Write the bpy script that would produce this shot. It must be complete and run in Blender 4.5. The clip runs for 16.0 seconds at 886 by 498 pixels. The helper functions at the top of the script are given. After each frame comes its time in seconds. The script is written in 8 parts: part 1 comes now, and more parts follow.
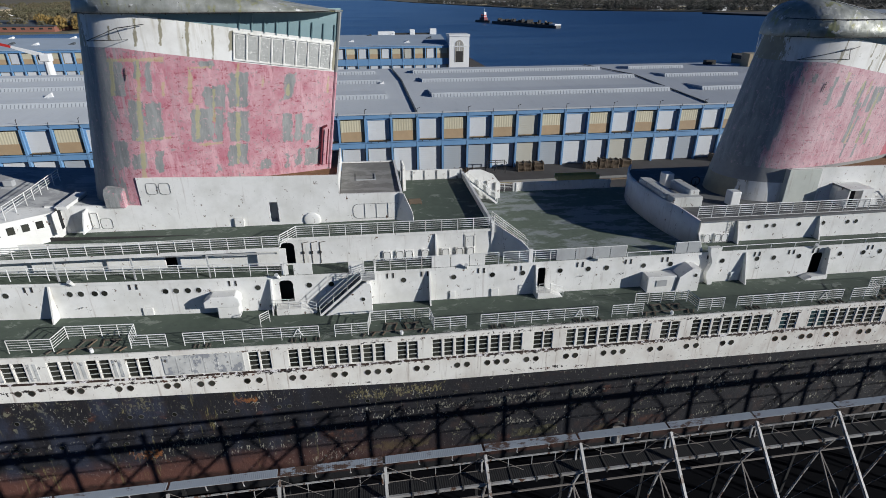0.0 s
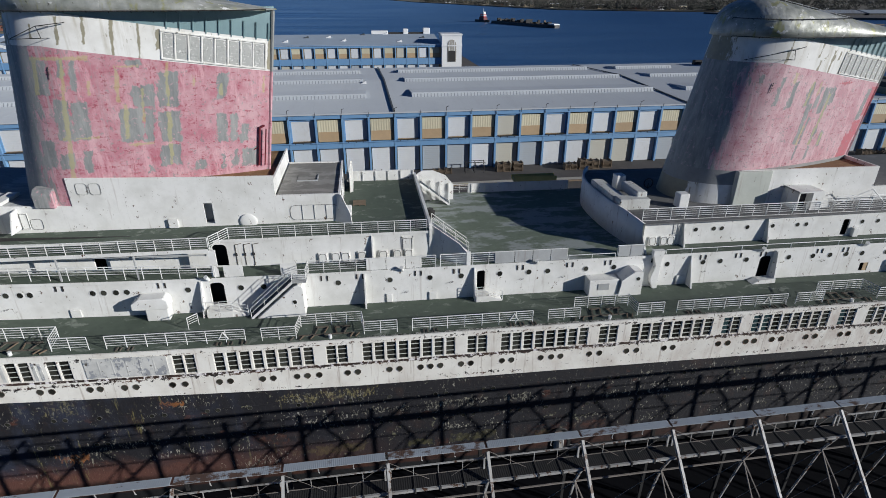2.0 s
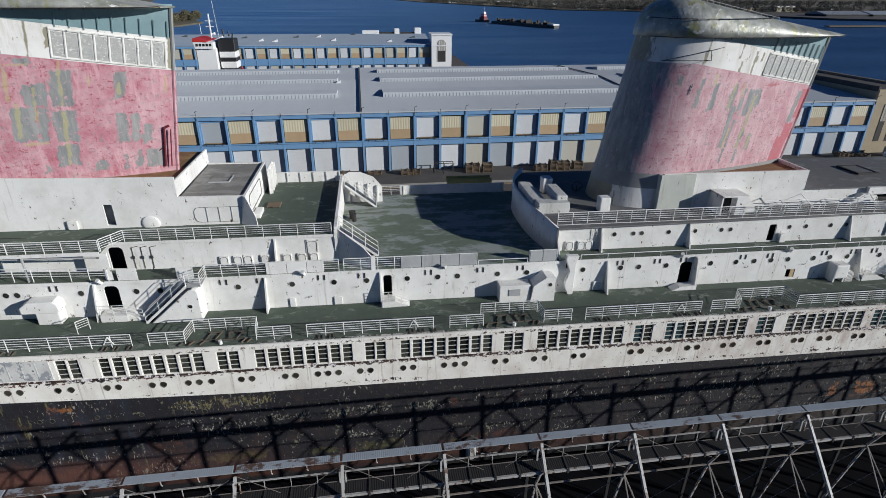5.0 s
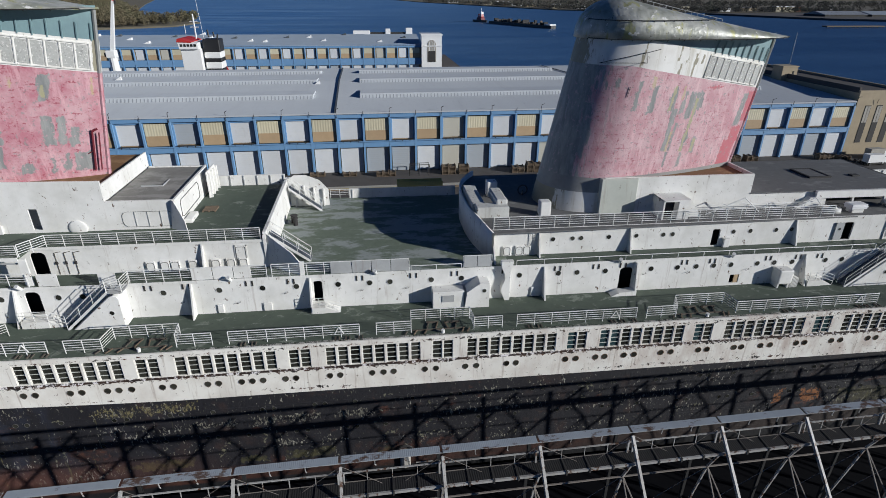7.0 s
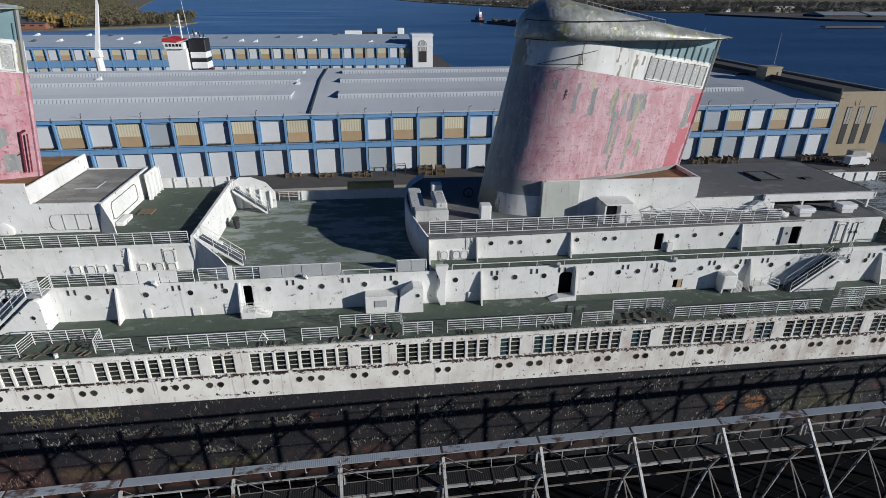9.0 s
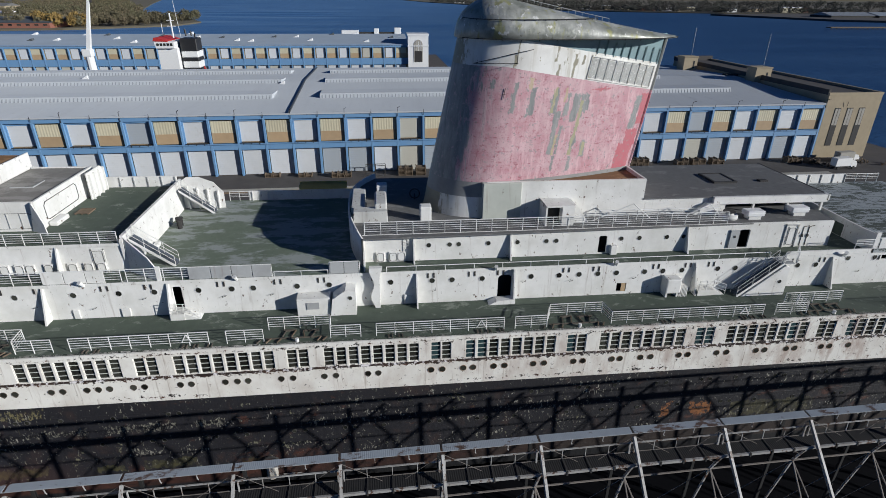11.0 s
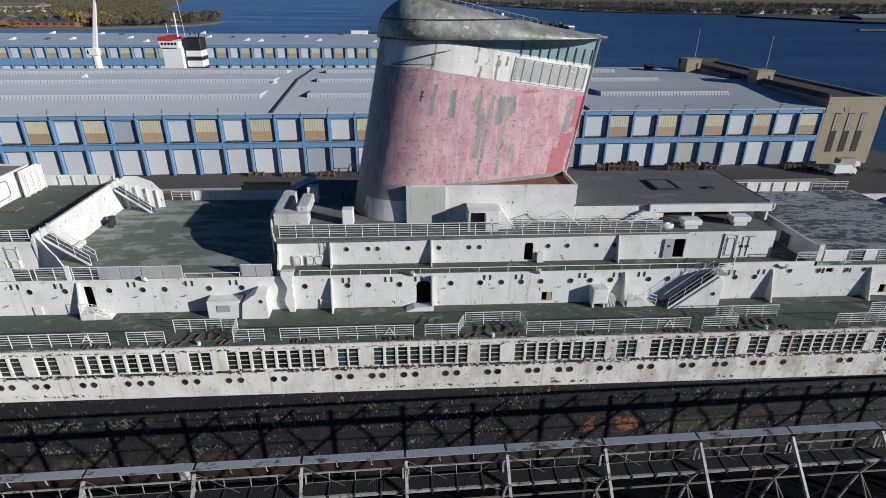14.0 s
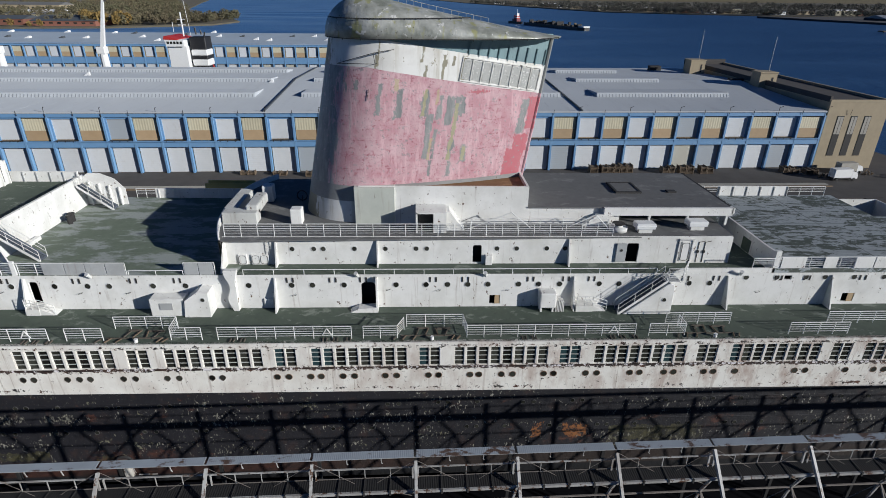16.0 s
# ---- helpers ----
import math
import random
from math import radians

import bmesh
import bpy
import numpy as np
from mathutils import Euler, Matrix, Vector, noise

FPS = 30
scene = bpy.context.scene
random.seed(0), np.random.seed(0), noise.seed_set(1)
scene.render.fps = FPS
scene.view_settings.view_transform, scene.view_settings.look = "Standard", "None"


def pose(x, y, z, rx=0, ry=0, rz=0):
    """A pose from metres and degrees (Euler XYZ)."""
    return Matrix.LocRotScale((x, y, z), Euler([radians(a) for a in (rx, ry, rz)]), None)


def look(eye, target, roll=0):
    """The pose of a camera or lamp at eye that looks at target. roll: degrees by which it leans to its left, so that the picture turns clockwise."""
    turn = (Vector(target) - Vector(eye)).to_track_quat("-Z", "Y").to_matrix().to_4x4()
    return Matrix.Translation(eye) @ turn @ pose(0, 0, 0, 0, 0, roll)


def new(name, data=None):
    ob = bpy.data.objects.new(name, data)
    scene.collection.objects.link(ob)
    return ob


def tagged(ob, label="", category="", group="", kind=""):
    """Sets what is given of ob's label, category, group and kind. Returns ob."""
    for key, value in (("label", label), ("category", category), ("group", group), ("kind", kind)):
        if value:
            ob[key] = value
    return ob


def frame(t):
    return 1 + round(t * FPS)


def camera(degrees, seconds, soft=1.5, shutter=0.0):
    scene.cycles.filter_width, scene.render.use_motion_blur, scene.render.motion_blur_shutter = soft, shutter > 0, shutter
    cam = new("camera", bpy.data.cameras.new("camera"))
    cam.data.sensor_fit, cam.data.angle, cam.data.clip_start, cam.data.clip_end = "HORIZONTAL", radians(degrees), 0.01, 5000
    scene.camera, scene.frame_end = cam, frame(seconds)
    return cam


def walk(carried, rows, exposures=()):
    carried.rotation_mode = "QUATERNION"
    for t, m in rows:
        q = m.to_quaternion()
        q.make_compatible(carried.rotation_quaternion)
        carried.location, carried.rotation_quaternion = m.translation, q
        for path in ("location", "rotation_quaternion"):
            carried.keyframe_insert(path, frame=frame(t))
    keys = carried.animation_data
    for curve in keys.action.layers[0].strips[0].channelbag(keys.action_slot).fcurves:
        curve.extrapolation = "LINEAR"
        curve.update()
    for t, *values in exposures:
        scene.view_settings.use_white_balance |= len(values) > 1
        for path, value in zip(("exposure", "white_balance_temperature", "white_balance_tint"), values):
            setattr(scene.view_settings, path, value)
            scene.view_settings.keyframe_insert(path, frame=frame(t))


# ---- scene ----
cam = camera(77.9, 16.0, soft=0.7)
METRES, EYE, TILT, LEAN, TURN = 46.0, 43.0, -25.0, 0.0, -8.3
ROWS = [
    (0.0, 0.0, 0.0, 0.0, 0.0, 0.0, -0.0),
    (0.5, 0.0293, 0.0032, 0.0012, 0.05, 0.01, -0.04),
    (1.0, 0.0606, 0.0066, 0.0022, 0.17, 0.0, -0.1),
    (1.5, 0.0902, 0.0109, 0.0038, 0.19, -0.03, -0.16),
    (2.0, 0.1208, 0.0155, 0.0054, 0.21, -0.04, -0.21),
    (2.5, 0.1498, 0.0201, 0.0062, 0.28, -0.05, -0.27),
    (3.0, 0.1795, 0.0242, 0.007, 0.34, -0.04, -0.32),
    (3.5, 0.21, 0.0283, 0.0085, 0.43, -0.05, -0.39),
    (4.0, 0.24, 0.0322, 0.0096, 0.54, -0.05, -0.45),
    (6.5, 0.3938, 0.0544, 0.0227, 0.65, -0.04, -0.61),
    (7.0, 0.4255, 0.0588, 0.0253, 0.69, -0.04, -0.6),
    (7.5, 0.4566, 0.0637, 0.0283, 0.71, -0.05, -0.62),
    (8.0, 0.4868, 0.0685, 0.0305, 0.72, -0.04, -0.68),
    (8.5, 0.5176, 0.0727, 0.0326, 0.76, -0.04, -0.69),
    (9.0, 0.548, 0.077, 0.0344, 0.8, -0.04, -0.72),
    (11.5, 0.7081, 0.1001, 0.0413, 1.6, -0.05, -1.14),
    (12.0, 0.7393, 0.1054, 0.0435, 1.85, -0.06, -1.25),
    (12.5, 0.7711, 0.1114, 0.0464, 2.28, -0.06, -1.46),
    (13.0, 0.8002, 0.1171, 0.0494, 2.87, -0.07, -1.8),
    (13.5, 0.8307, 0.1224, 0.0515, 3.22, -0.05, -1.99),
    (14.0, 0.8618, 0.1267, 0.0532, 3.46, -0.03, -2.11),
    (14.5, 0.8935, 0.1308, 0.0549, 3.77, -0.04, -2.27),
    (15.0, 0.9244, 0.1357, 0.0561, 4.12, -0.05, -2.45),
    (15.5, 0.9561, 0.1412, 0.0584, 4.56, -0.06, -2.69),
    (16.0, 0.9869, 0.1467, 0.061, 5.05, -0.08, -2.93),
]
walk(cam, [(t, pose(0, 0, EYE, TILT, LEAN, TURN) @ pose(METRES * x, METRES * y, METRES * z, 90 + pitch, roll, yaw)) for t, x, y, z, yaw, pitch, roll in ROWS])
# ---- light ----
SUN_WAY = Vector((-2.9, 1.76, -0.97)).normalized()
world = bpy.data.worlds.new("sky")
scene.world = world
world.use_nodes = True
wn = world.node_tree
sky = wn.nodes.new("ShaderNodeTexSky")
sky.sky_type, sky.sun_disc = "NISHITA", False
sky.air_density, sky.dust_density, sky.ozone_density = 0.6, 0.0, 8.0
sky.sun_elevation, sky.sun_rotation = math.asin(-SUN_WAY.z), math.atan2(-SUN_WAY.x, -SUN_WAY.y)
wn.links.new(sky.outputs[0], wn.nodes["Background"].inputs[0])
wn.nodes["Background"].inputs[1].default_value = 0.05
sun = new("sun", bpy.data.lights.new("sun", "SUN"))
sun.data.energy, sun.data.angle, sun.data.color = 4.65, radians(0.55), (0.968, 0.97, 0.952)
sun.matrix_world = look((0, 0, 120), Vector((0, 0, 120)) + SUN_WAY)


# ---- materials ----
class Surface:
    """One node material, put together step by step."""

    def __init__(self, name, rough=0.6, metal=0.0):
        self.m = bpy.data.materials.new(name)
        self.m.use_nodes = True
        self.t = self.m.node_tree
        self.b = self.t.nodes["Principled BSDF"]
        self.b.inputs["Roughness"].default_value = rough
        self.b.inputs["Metallic"].default_value = metal
        self.place = self.t.nodes.new("ShaderNodeNewGeometry").outputs["Position"]
        self.b.inputs["Diffuse Roughness"].default_value = 0.22

    def put(self, socket, value):
        if hasattr(value, "is_linked"):
            self.t.links.new(value, socket)
        elif isinstance(value, tuple) and len(value) == 3 and socket.type == "RGBA":
            socket.default_value = (*value, 1)
        else:
            socket.default_value = value

    def stretch(self, sx, sy, sz, source=None):
        n = self.t.nodes.new("ShaderNodeVectorMath")
        n.operation = "MULTIPLY"
        self.put(n.inputs[0], source or self.place)
        n.inputs[1].default_value = (sx, sy, sz)
        return n.outputs[0]

    def noise(self, scale, detail=4, vec=None, rough=0.6, warp=0.0):
        n = self.t.nodes.new("ShaderNodeTexNoise")
        self.put(n.inputs["Vector"], vec or self.place)
        n.inputs["Scale"].default_value, n.inputs["Detail"].default_value, n.inputs["Roughness"].default_value = scale, detail, rough
        n.inputs["Distortion"].default_value = warp
        return n.outputs[0]

    def steps(self, fac, lo, hi):
        n = self.t.nodes.new("ShaderNodeMapRange")
        self.put(n.inputs[0], fac)
        n.inputs[1].default_value, n.inputs[2].default_value = lo, hi
        return n.outputs[0]

    def calc(self, op, a, b=0.0):
        n = self.t.nodes.new("ShaderNodeMath")
        n.operation = op
        self.put(n.inputs[0], a)
        self.put(n.inputs[1], b)
        return n.outputs[0]

    def mix(self, fac, a, b):
        n = self.t.nodes.new("ShaderNodeMix")
        n.data_type = "RGBA"
        self.put(n.inputs[0], fac)
        self.put(n.inputs[6], a)
        self.put(n.inputs[7], b)
        return n.outputs[2]

    def tint(self, colour, amount=0.12):
        """A little lighter or darker from piece to piece."""
        r = self.t.nodes.new("ShaderNodeObjectInfo").outputs["Random"]
        n = self.t.nodes.new("ShaderNodeHueSaturation")
        self.put(n.inputs["Color"], colour)
        self.put(n.inputs["Value"], self.calc("MULTIPLY_ADD", r, 2 * amount))
        n.inputs["Value"].links[0].from_node.inputs[2].default_value = 1 - amount
        return n.outputs[0]

    def cells(self, sx, sy, sz, wobble=0.0):
        """A random value for each panel of a regular grid, with ragged edges."""
        v = self.stretch(1 / sx, 1 / sy, 1 / sz)
        if wobble:
            n = self.t.nodes.new("ShaderNodeTexNoise")
            n.inputs["Scale"].default_value, n.inputs["Detail"].default_value = 1.3, 4
            self.put(n.inputs["Vector"], self.place)
            a = self.t.nodes.new("ShaderNodeVectorMath")
            a.operation = "MULTIPLY_ADD"
            self.put(a.inputs[0], n.outputs[1])
            a.inputs[1].default_value = (wobble,) * 3
            self.put(a.inputs[2], v)
            v = a.outputs[0]
        f = self.t.nodes.new("ShaderNodeVectorMath")
        f.operation = "FLOOR"
        self.put(f.inputs[0], v)
        w = self.t.nodes.new("ShaderNodeTexWhiteNoise")
        self.put(w.inputs["Vector"], f.outputs[0])
        return w.outputs[0]

    def bump(self, height, strength=0.3, distance=0.02):
        n = self.t.nodes.new("ShaderNodeBump")
        n.inputs["Strength"].default_value, n.inputs["Distance"].default_value = strength, distance
        self.put(n.inputs["Height"], height)
        self.put(self.b.inputs["Normal"], n.outputs[0])
        return self

    def done(self, colour, rough=None):
        self.put(self.b.inputs["Base Color"], colour)
        if rough is not None:
            self.put(self.b.inputs["Roughness"], rough)
        return self.m


def worn_paint(name, colour, dirt, rust, chip_amount=0.66, rough=0.55, streak=0.62):
    """Old ship's paint: mottled, with rust runs and chips."""
    s = Surface(name, rough)
    c = s.mix(s.steps(s.noise(0.45, 5), 0.42, 0.75), colour, dirt)
    c = s.mix(s.calc("MULTIPLY", s.steps(s.noise(2.5, 4), 0.5, 0.85), 0.45), c, dirt)
    runs = s.noise(1.0, 5, s.stretch(2.6, 2.6, 0.16), 0.65)
    c = s.mix(s.calc("MULTIPLY", s.steps(runs, streak, streak + 0.14), 0.38), c, rust)
    chips = s.noise(2.2, 8, s.stretch(1.2, 1.2, 0.8), 0.72)
    c = s.mix(s.steps(chips, chip_amount, chip_amount + 0.03), c, (rust[0] * 0.55, rust[1] * 0.55, rust[2] * 0.6))
    s.bump(s.calc("ADD", s.noise(9.0, 5), s.noise(0.9, 2)), 0.35, 0.02)
    return s.done(c)


RUST = (0.17, 0.085, 0.045)
white = worn_paint("worn white paint", (0.78, 0.77, 0.74), (0.62, 0.61, 0.57), RUST, 0.622, 0.55, 0.60)


def hull_side_paint():
    """Chalky white that has flaked off along the window sills and the lower edge, with the sill's shadow in the chips.
    """
    s = Surface("chalky hull white", 0.75)
    c = s.mix(s.steps(s.noise(0.45, 5), 0.42, 0.75), (0.80, 0.78, 0.725), (0.62, 0.58, 0.525))
    c = s.mix(s.calc("MULTIPLY", s.steps(s.noise(1.0, 5, s.stretch(2.6, 2.6, 0.16), 0.65), 0.58, 0.72), 0.55), c, RUST)
    sep = s.t.nodes.new("ShaderNodeSeparateXYZ")
    s.put(sep.inputs[0], s.place)
    level = s.calc("ADD", sep.outputs[2], s.calc("MULTIPLY", s.calc("SUBTRACT", sep.outputs[0], 20.0), 0.0087))
    low = s.calc("ADD", level, s.calc("MULTIPLY", s.calc("SUBTRACT", sep.outputs[0], 4.0), 0.004))
    spots = s.steps(s.noise(1.0, 3, s.stretch(0.16, 0.16, 0.3)), 0.46, 0.62)
    near = s.calc("MAXIMUM", s.steps(s.calc("ABSOLUTE", s.calc("SUBTRACT", level, 16.30)), 0.32, 0.02), s.calc("MAXIMUM", s.calc("MULTIPLY", spots, s.steps(s.calc("ABSOLUTE", s.calc("SUBTRACT", low, 14.56)), 0.26, 0.0)), s.calc("MULTIPLY", s.steps(s.calc("ABSOLUTE", s.calc("SUBTRACT", level, 18.40)), 0.28, 0.0), 0.75)))
    chips = s.calc("ADD", s.noise(2.4, 9, s.stretch(1.0, 1.0, 1.2), 0.75), s.calc("MULTIPLY", near, 0.155))
    chips = s.calc("ADD", chips, s.calc("MULTIPLY", s.steps(sep.outputs[0], 0.0, 85.0), 0.034))
    c = s.mix(s.calc("MULTIPLY", s.steps(s.noise(0.8, 7, s.stretch(1.0, 1.0, 0.45), 0.7), 0.46, 0.66), s.steps(sep.outputs[0], 10.0, 72.0)), c, (0.44, 0.345, 0.295))
    # flaked chips; their near black also paints the shadow under the sill moulding
    c = s.mix(s.steps(chips, 0.625, 0.645), c, s.mix(s.steps(s.noise(0.9, 4), 0.45, 0.65), (0.022, 0.018, 0.018), (0.12, 0.05, 0.03)))
    s.bump(s.calc("ADD", s.noise(9.0, 5), chips), 0.4, 0.02)
    return s.done(c)


hull_white = hull_side_paint()
rail_white = worn_paint("rail paint", (0.76, 0.76, 0.74), (0.55, 0.54, 0.5), RUST, 0.66)
grey_paint = worn_paint("light grey paint", (0.42, 0.43, 0.43), (0.3, 0.3, 0.3), RUST, 0.68)


def deck_surface(name, green, pale, pale_amount, size=0.32, across=1.6, warp=0.6):
    s = Surface(name, 0.8)
    c = s.mix(s.noise(1.4, 5), green, tuple(0.6 * v for v in green))
    blot = s.noise(size, 8, s.stretch(1.0, across, 1.0), 0.7, warp)
    c = s.mix(s.calc("MULTIPLY", s.steps(blot, pale_amount, pale_amount + 0.07), 0.8), c, pale)
    c = s.mix(s.calc("MULTIPLY", s.steps(s.noise(2.1, 6), 0.6, 0.8), 0.5), c, (0.03, 0.035, 0.03))
    s.bump(s.noise(5, 5), 0.3, 0.02)
    return s.done(c)


deck_green = deck_surface("faded green deck", (0.098, 0.126, 0.096), (0.23, 0.255, 0.215), 0.56, 0.6)
pool_green = deck_surface("bleached green deck", (0.175, 0.215, 0.16), (0.33, 0.355, 0.345), 0.485, 0.26, 2.4, 0.12)


def sports_deck():
    """Green coating lifting off in blocks between its joints."""
    s = Surface("peeling green deck", 0.8)
    c = s.mix(s.noise(1.4, 5), (0.085, 0.104, 0.085), (0.055, 0.065, 0.056))
    block = s.cells(3.1, 1.15, 50.0, 0.45)
    share = s.calc("ADD", s.noise(1.3, 9, s.stretch(0.55, 1.7, 1.0), 0.76), s.calc("MULTIPLY", block, 0.14))
    share = s.calc("ADD", share, s.calc("MULTIPLY", s.noise(0.11, 3), 0.16))
    bare = s.mix(s.noise(1.1, 5), (0.31, 0.345, 0.36), (0.46, 0.49, 0.50))
    c = s.mix(s.calc("MULTIPLY", s.steps(share, 0.635, 0.655), 0.85), c, bare)
    sep = s.t.nodes.new("ShaderNodeSeparateXYZ")
    s.put(sep.inputs[0], s.place)
    joint = s.calc("MAXIMUM", s.steps(s.calc("PINGPONG", sep.outputs[0], 3.1), 0.07, 0.03), s.steps(s.calc("PINGPONG", sep.outputs[1], 1.7), 0.06, 0.02))
    c = s.mix(s.calc("MULTIPLY", joint, 0.7), c, (0.04, 0.045, 0.04))
    s.bump(share, 0.4, 0.02)
    return s.done(c)


aft_green = sports_deck()
roof_grey = deck_surface("grey felt roof", (0.175, 0.175, 0.172), (0.23, 0.228, 0.22), 0.55)
annex_roof = deck_surface("weathered pale felt roof", (0.25, 0.24, 0.22), (0.31, 0.30, 0.28), 0.5)
pale_roof = deck_surface("pale grey painted roof", (0.40, 0.40, 0.40), (0.50, 0.50, 0.49), 0.5)
rust_roof = deck_surface("rusted steel top", (0.25, 0.135, 0.06), (0.33, 0.2, 0.1), 0.52)


def marks(s, along, up, rects, rag, scale=1.2):
    """A ragged mask over upright rectangles (from, to, low, high) on a funnel's side."""
    c = s.t.nodes.new("ShaderNodeCombineXYZ")
    s.put(c.inputs[0], along)
    s.put(c.inputs[1], up)
    best = None
    for a, b, lo, hi in rects:
        p = c.outputs[0]
        for op, v in (("SUBTRACT", ((a + b) / 2, (lo + hi) / 2, 0)), ("ABSOLUTE", None), ("SUBTRACT", ((b - a) / 2, (hi - lo) / 2, 0))):
            n = s.t.nodes.new("ShaderNodeVectorMath")
            n.operation = op
            s.put(n.inputs[0], p)
            if v:
                n.inputs[1].default_value = v
            p = n.outputs[0]
        sep = s.t.nodes.new("ShaderNodeSeparateXYZ")
        s.put(sep.inputs[0], p)
        d = s.calc("MAXIMUM", sep.outputs[0], sep.outputs[1])
        best = d if best is None else s.calc("MINIMUM", best, d)
    wave = s.calc("MULTIPLY", s.calc("SUBTRACT", s.noise(scale, 7, s.stretch(1.0, 1.0, 0.55), 0.68), 0.5), rag)
    wave = s.calc("ADD", wave, s.calc("MULTIPLY", s.calc("SUBTRACT", s.noise(3.4, 6, s.stretch(1.0, 1.0, 0.6), 0.75), 0.5), rag * 0.8))
    return s.steps(s.calc("ADD", best, wave), 0.03, -0.03)


def black_hull():
    """Black over older coats: specks of grey, brown and yellow where it has flaked."""
    s = Surface("flaking black hull paint", 0.72)
    sep = s.t.nodes.new("ShaderNodeSeparateXYZ")
    s.put(sep.inputs[0], s.place)
    c = s.mix(s.noise(0.5, 6), (0.006, 0.006, 0.009), (0.019, 0.018, 0.022))
    c = s.mix(s.calc("MULTIPLY", s.steps(s.noise(0.5, 7, s.stretch(1, 1, 0.7), 0.68), 0.54, 0.68), 0.55), c, (0.055, 0.030, 0.024))
    c = s.mix(s.calc("MULTIPLY", s.steps(s.noise(0.33, 7, s.stretch(1, 1, 1.6), 0.7), 0.62, 0.68), 0.7), c, (0.10, 0.038, 0.024))
    # patches of an old yellow-grey coat
    zone = s.steps(s.noise(0.16, 4, s.stretch(1.0, 1.0, 1.9)), 0.44, 0.66)
    old = s.calc("ADD", s.noise(2.0, 8, s.stretch(1.0, 1.0, 0.8), 0.72), s.calc("MULTIPLY", zone, 0.13))
    old = s.calc("SUBTRACT", old, s.calc("MULTIPLY", s.steps(sep.outputs[0], 22.0, 46.0), 0.045))
    c = s.mix(s.steps(old, 0.685, 0.71), c, s.mix(s.noise(0.7, 3), (0.17, 0.155, 0.085), (0.14, 0.14, 0.12)))
    # curling flakes
    rows = s.steps(s.noise(1.0, 4, s.stretch(0.16, 0.16, 0.75)), 0.44, 0.66)
    curl = s.calc("ADD", s.noise(4.2, 5, s.stretch(1.5, 1.5, 0.62), 0.62, 0.5), s.calc("MULTIPLY", rows, 0.10))
    c = s.mix(s.steps(curl, 0.668, 0.686), c, s.mix(s.noise(0.6, 3), (0.24, 0.215, 0.13), (0.34, 0.335, 0.32)))
    c = s.mix(s.steps(s.noise(4.2, 6, s.stretch(1.0, 1.0, 0.6), 0.7), 0.64, 0.67), c, (0.075, 0.07, 0.065))
    # where older coats show in thick clusters: yellow-green up forward, cream along the middle strake
    x, z = sep.outputs[0], sep.outputs[2]
    tufts = s.steps(s.noise(4.5, 7, s.stretch(1.5, 1.5, 0.7), 0.72, 0.4), 0.51, 0.57)
    yellow = marks(s, x, z, ((-2.4, 0.6, 13.1, 14.0), (0.8, 5.2, 13.2, 14.0), (-19.6, -17.2, 13.9, 14.9)), 1.6)
    c = s.mix(s.calc("MULTIPLY", yellow, tufts), c, s.mix(s.noise(0.8, 4), (0.17, 0.16, 0.07), (0.21, 0.165, 0.085)))
    cream_coat = marks(s, x, z, ((3.5, 7.8, 11.4, 11.9), (9.3, 14.6, 11.3, 12.0), (15.6, 18.3, 11.4, 12.0), (10.7, 11.8, 8.8, 9.5)), 1.5)
    c = s.mix(s.calc("MULTIPLY", cream_coat, tufts), c, s.mix(s.noise(0.8, 4), (0.30, 0.285, 0.21), (0.17, 0.16, 0.145)))
    mossy = marks(s, x, z, ((-2.0, 0.0, 7.6, 8.1), (0.0, 4.0, 7.4, 8.3), (7.6, 9.8, 7.4, 7.9), (11.4, 15.4, 7.3, 8.2), (19.0, 20.6, 7.1, 7.6), (62.0, 70.0, 8.0, 9.6)), 1.3)
    c = s.mix(s.calc("MULTIPLY", mossy, s.calc("MULTIPLY", s.steps(s.noise(1.3, 7, None, 0.72), 0.38, 0.6), 0.8)), c, (0.075, 0.068, 0.030))
    rusty = marks(s, x, z, ((-5.1, -2.2, 9.1, 10.3), (-17.2, -15.1, 8.1, 8.6), (-11.8, -10.3, 7.5, 8.1), (10.0, 11.2, 7.2, 8.2), (18.5, 25.5, 6.9, 8.2)), 1.4)
    c = s.mix(s.calc("MULTIPLY", rusty, s.calc("MULTIPLY", s.steps(s.noise(1.2, 7, None, 0.7), 0.44, 0.64), 0.6)), c, (0.105, 0.036, 0.020))
    # bright rust in ragged blots
    blots = marks(s, x, z, ((58.1, 60.0, 8.6, 9.9), (55.3, 56.1, 8.6, 10.0), (-19.6, -17.5, 9.3, 9.9), (-11.2, -9.6, 13.9, 14.4)), 1.5, 1.5)
    c = s.mix(s.calc("MULTIPLY", blots, s.steps(s.noise(2.4, 8, None, 0.74), 0.45, 0.52)), c, s.mix(s.noise(1.5, 5), (0.14, 0.045, 0.022), (0.34, 0.14, 0.04)))
    # towards the bow: navy under long drips, a red-brown lower strake
    fore = s.steps(s.calc("ADD", sep.outputs[0], s.calc("MULTIPLY", s.noise(0.3, 4), 12.0)), 14.0, -10.0)
    low = s.steps(s.calc("ADD", sep.outputs[2], s.calc("MULTIPLY", s.noise(0.5, 6), 2.5)), 10.6, 9.0)
    c = s.mix(s.calc("MULTIPLY", s.calc("MULTIPLY", fore, low), 0.7), c, (0.15, 0.06, 0.042))
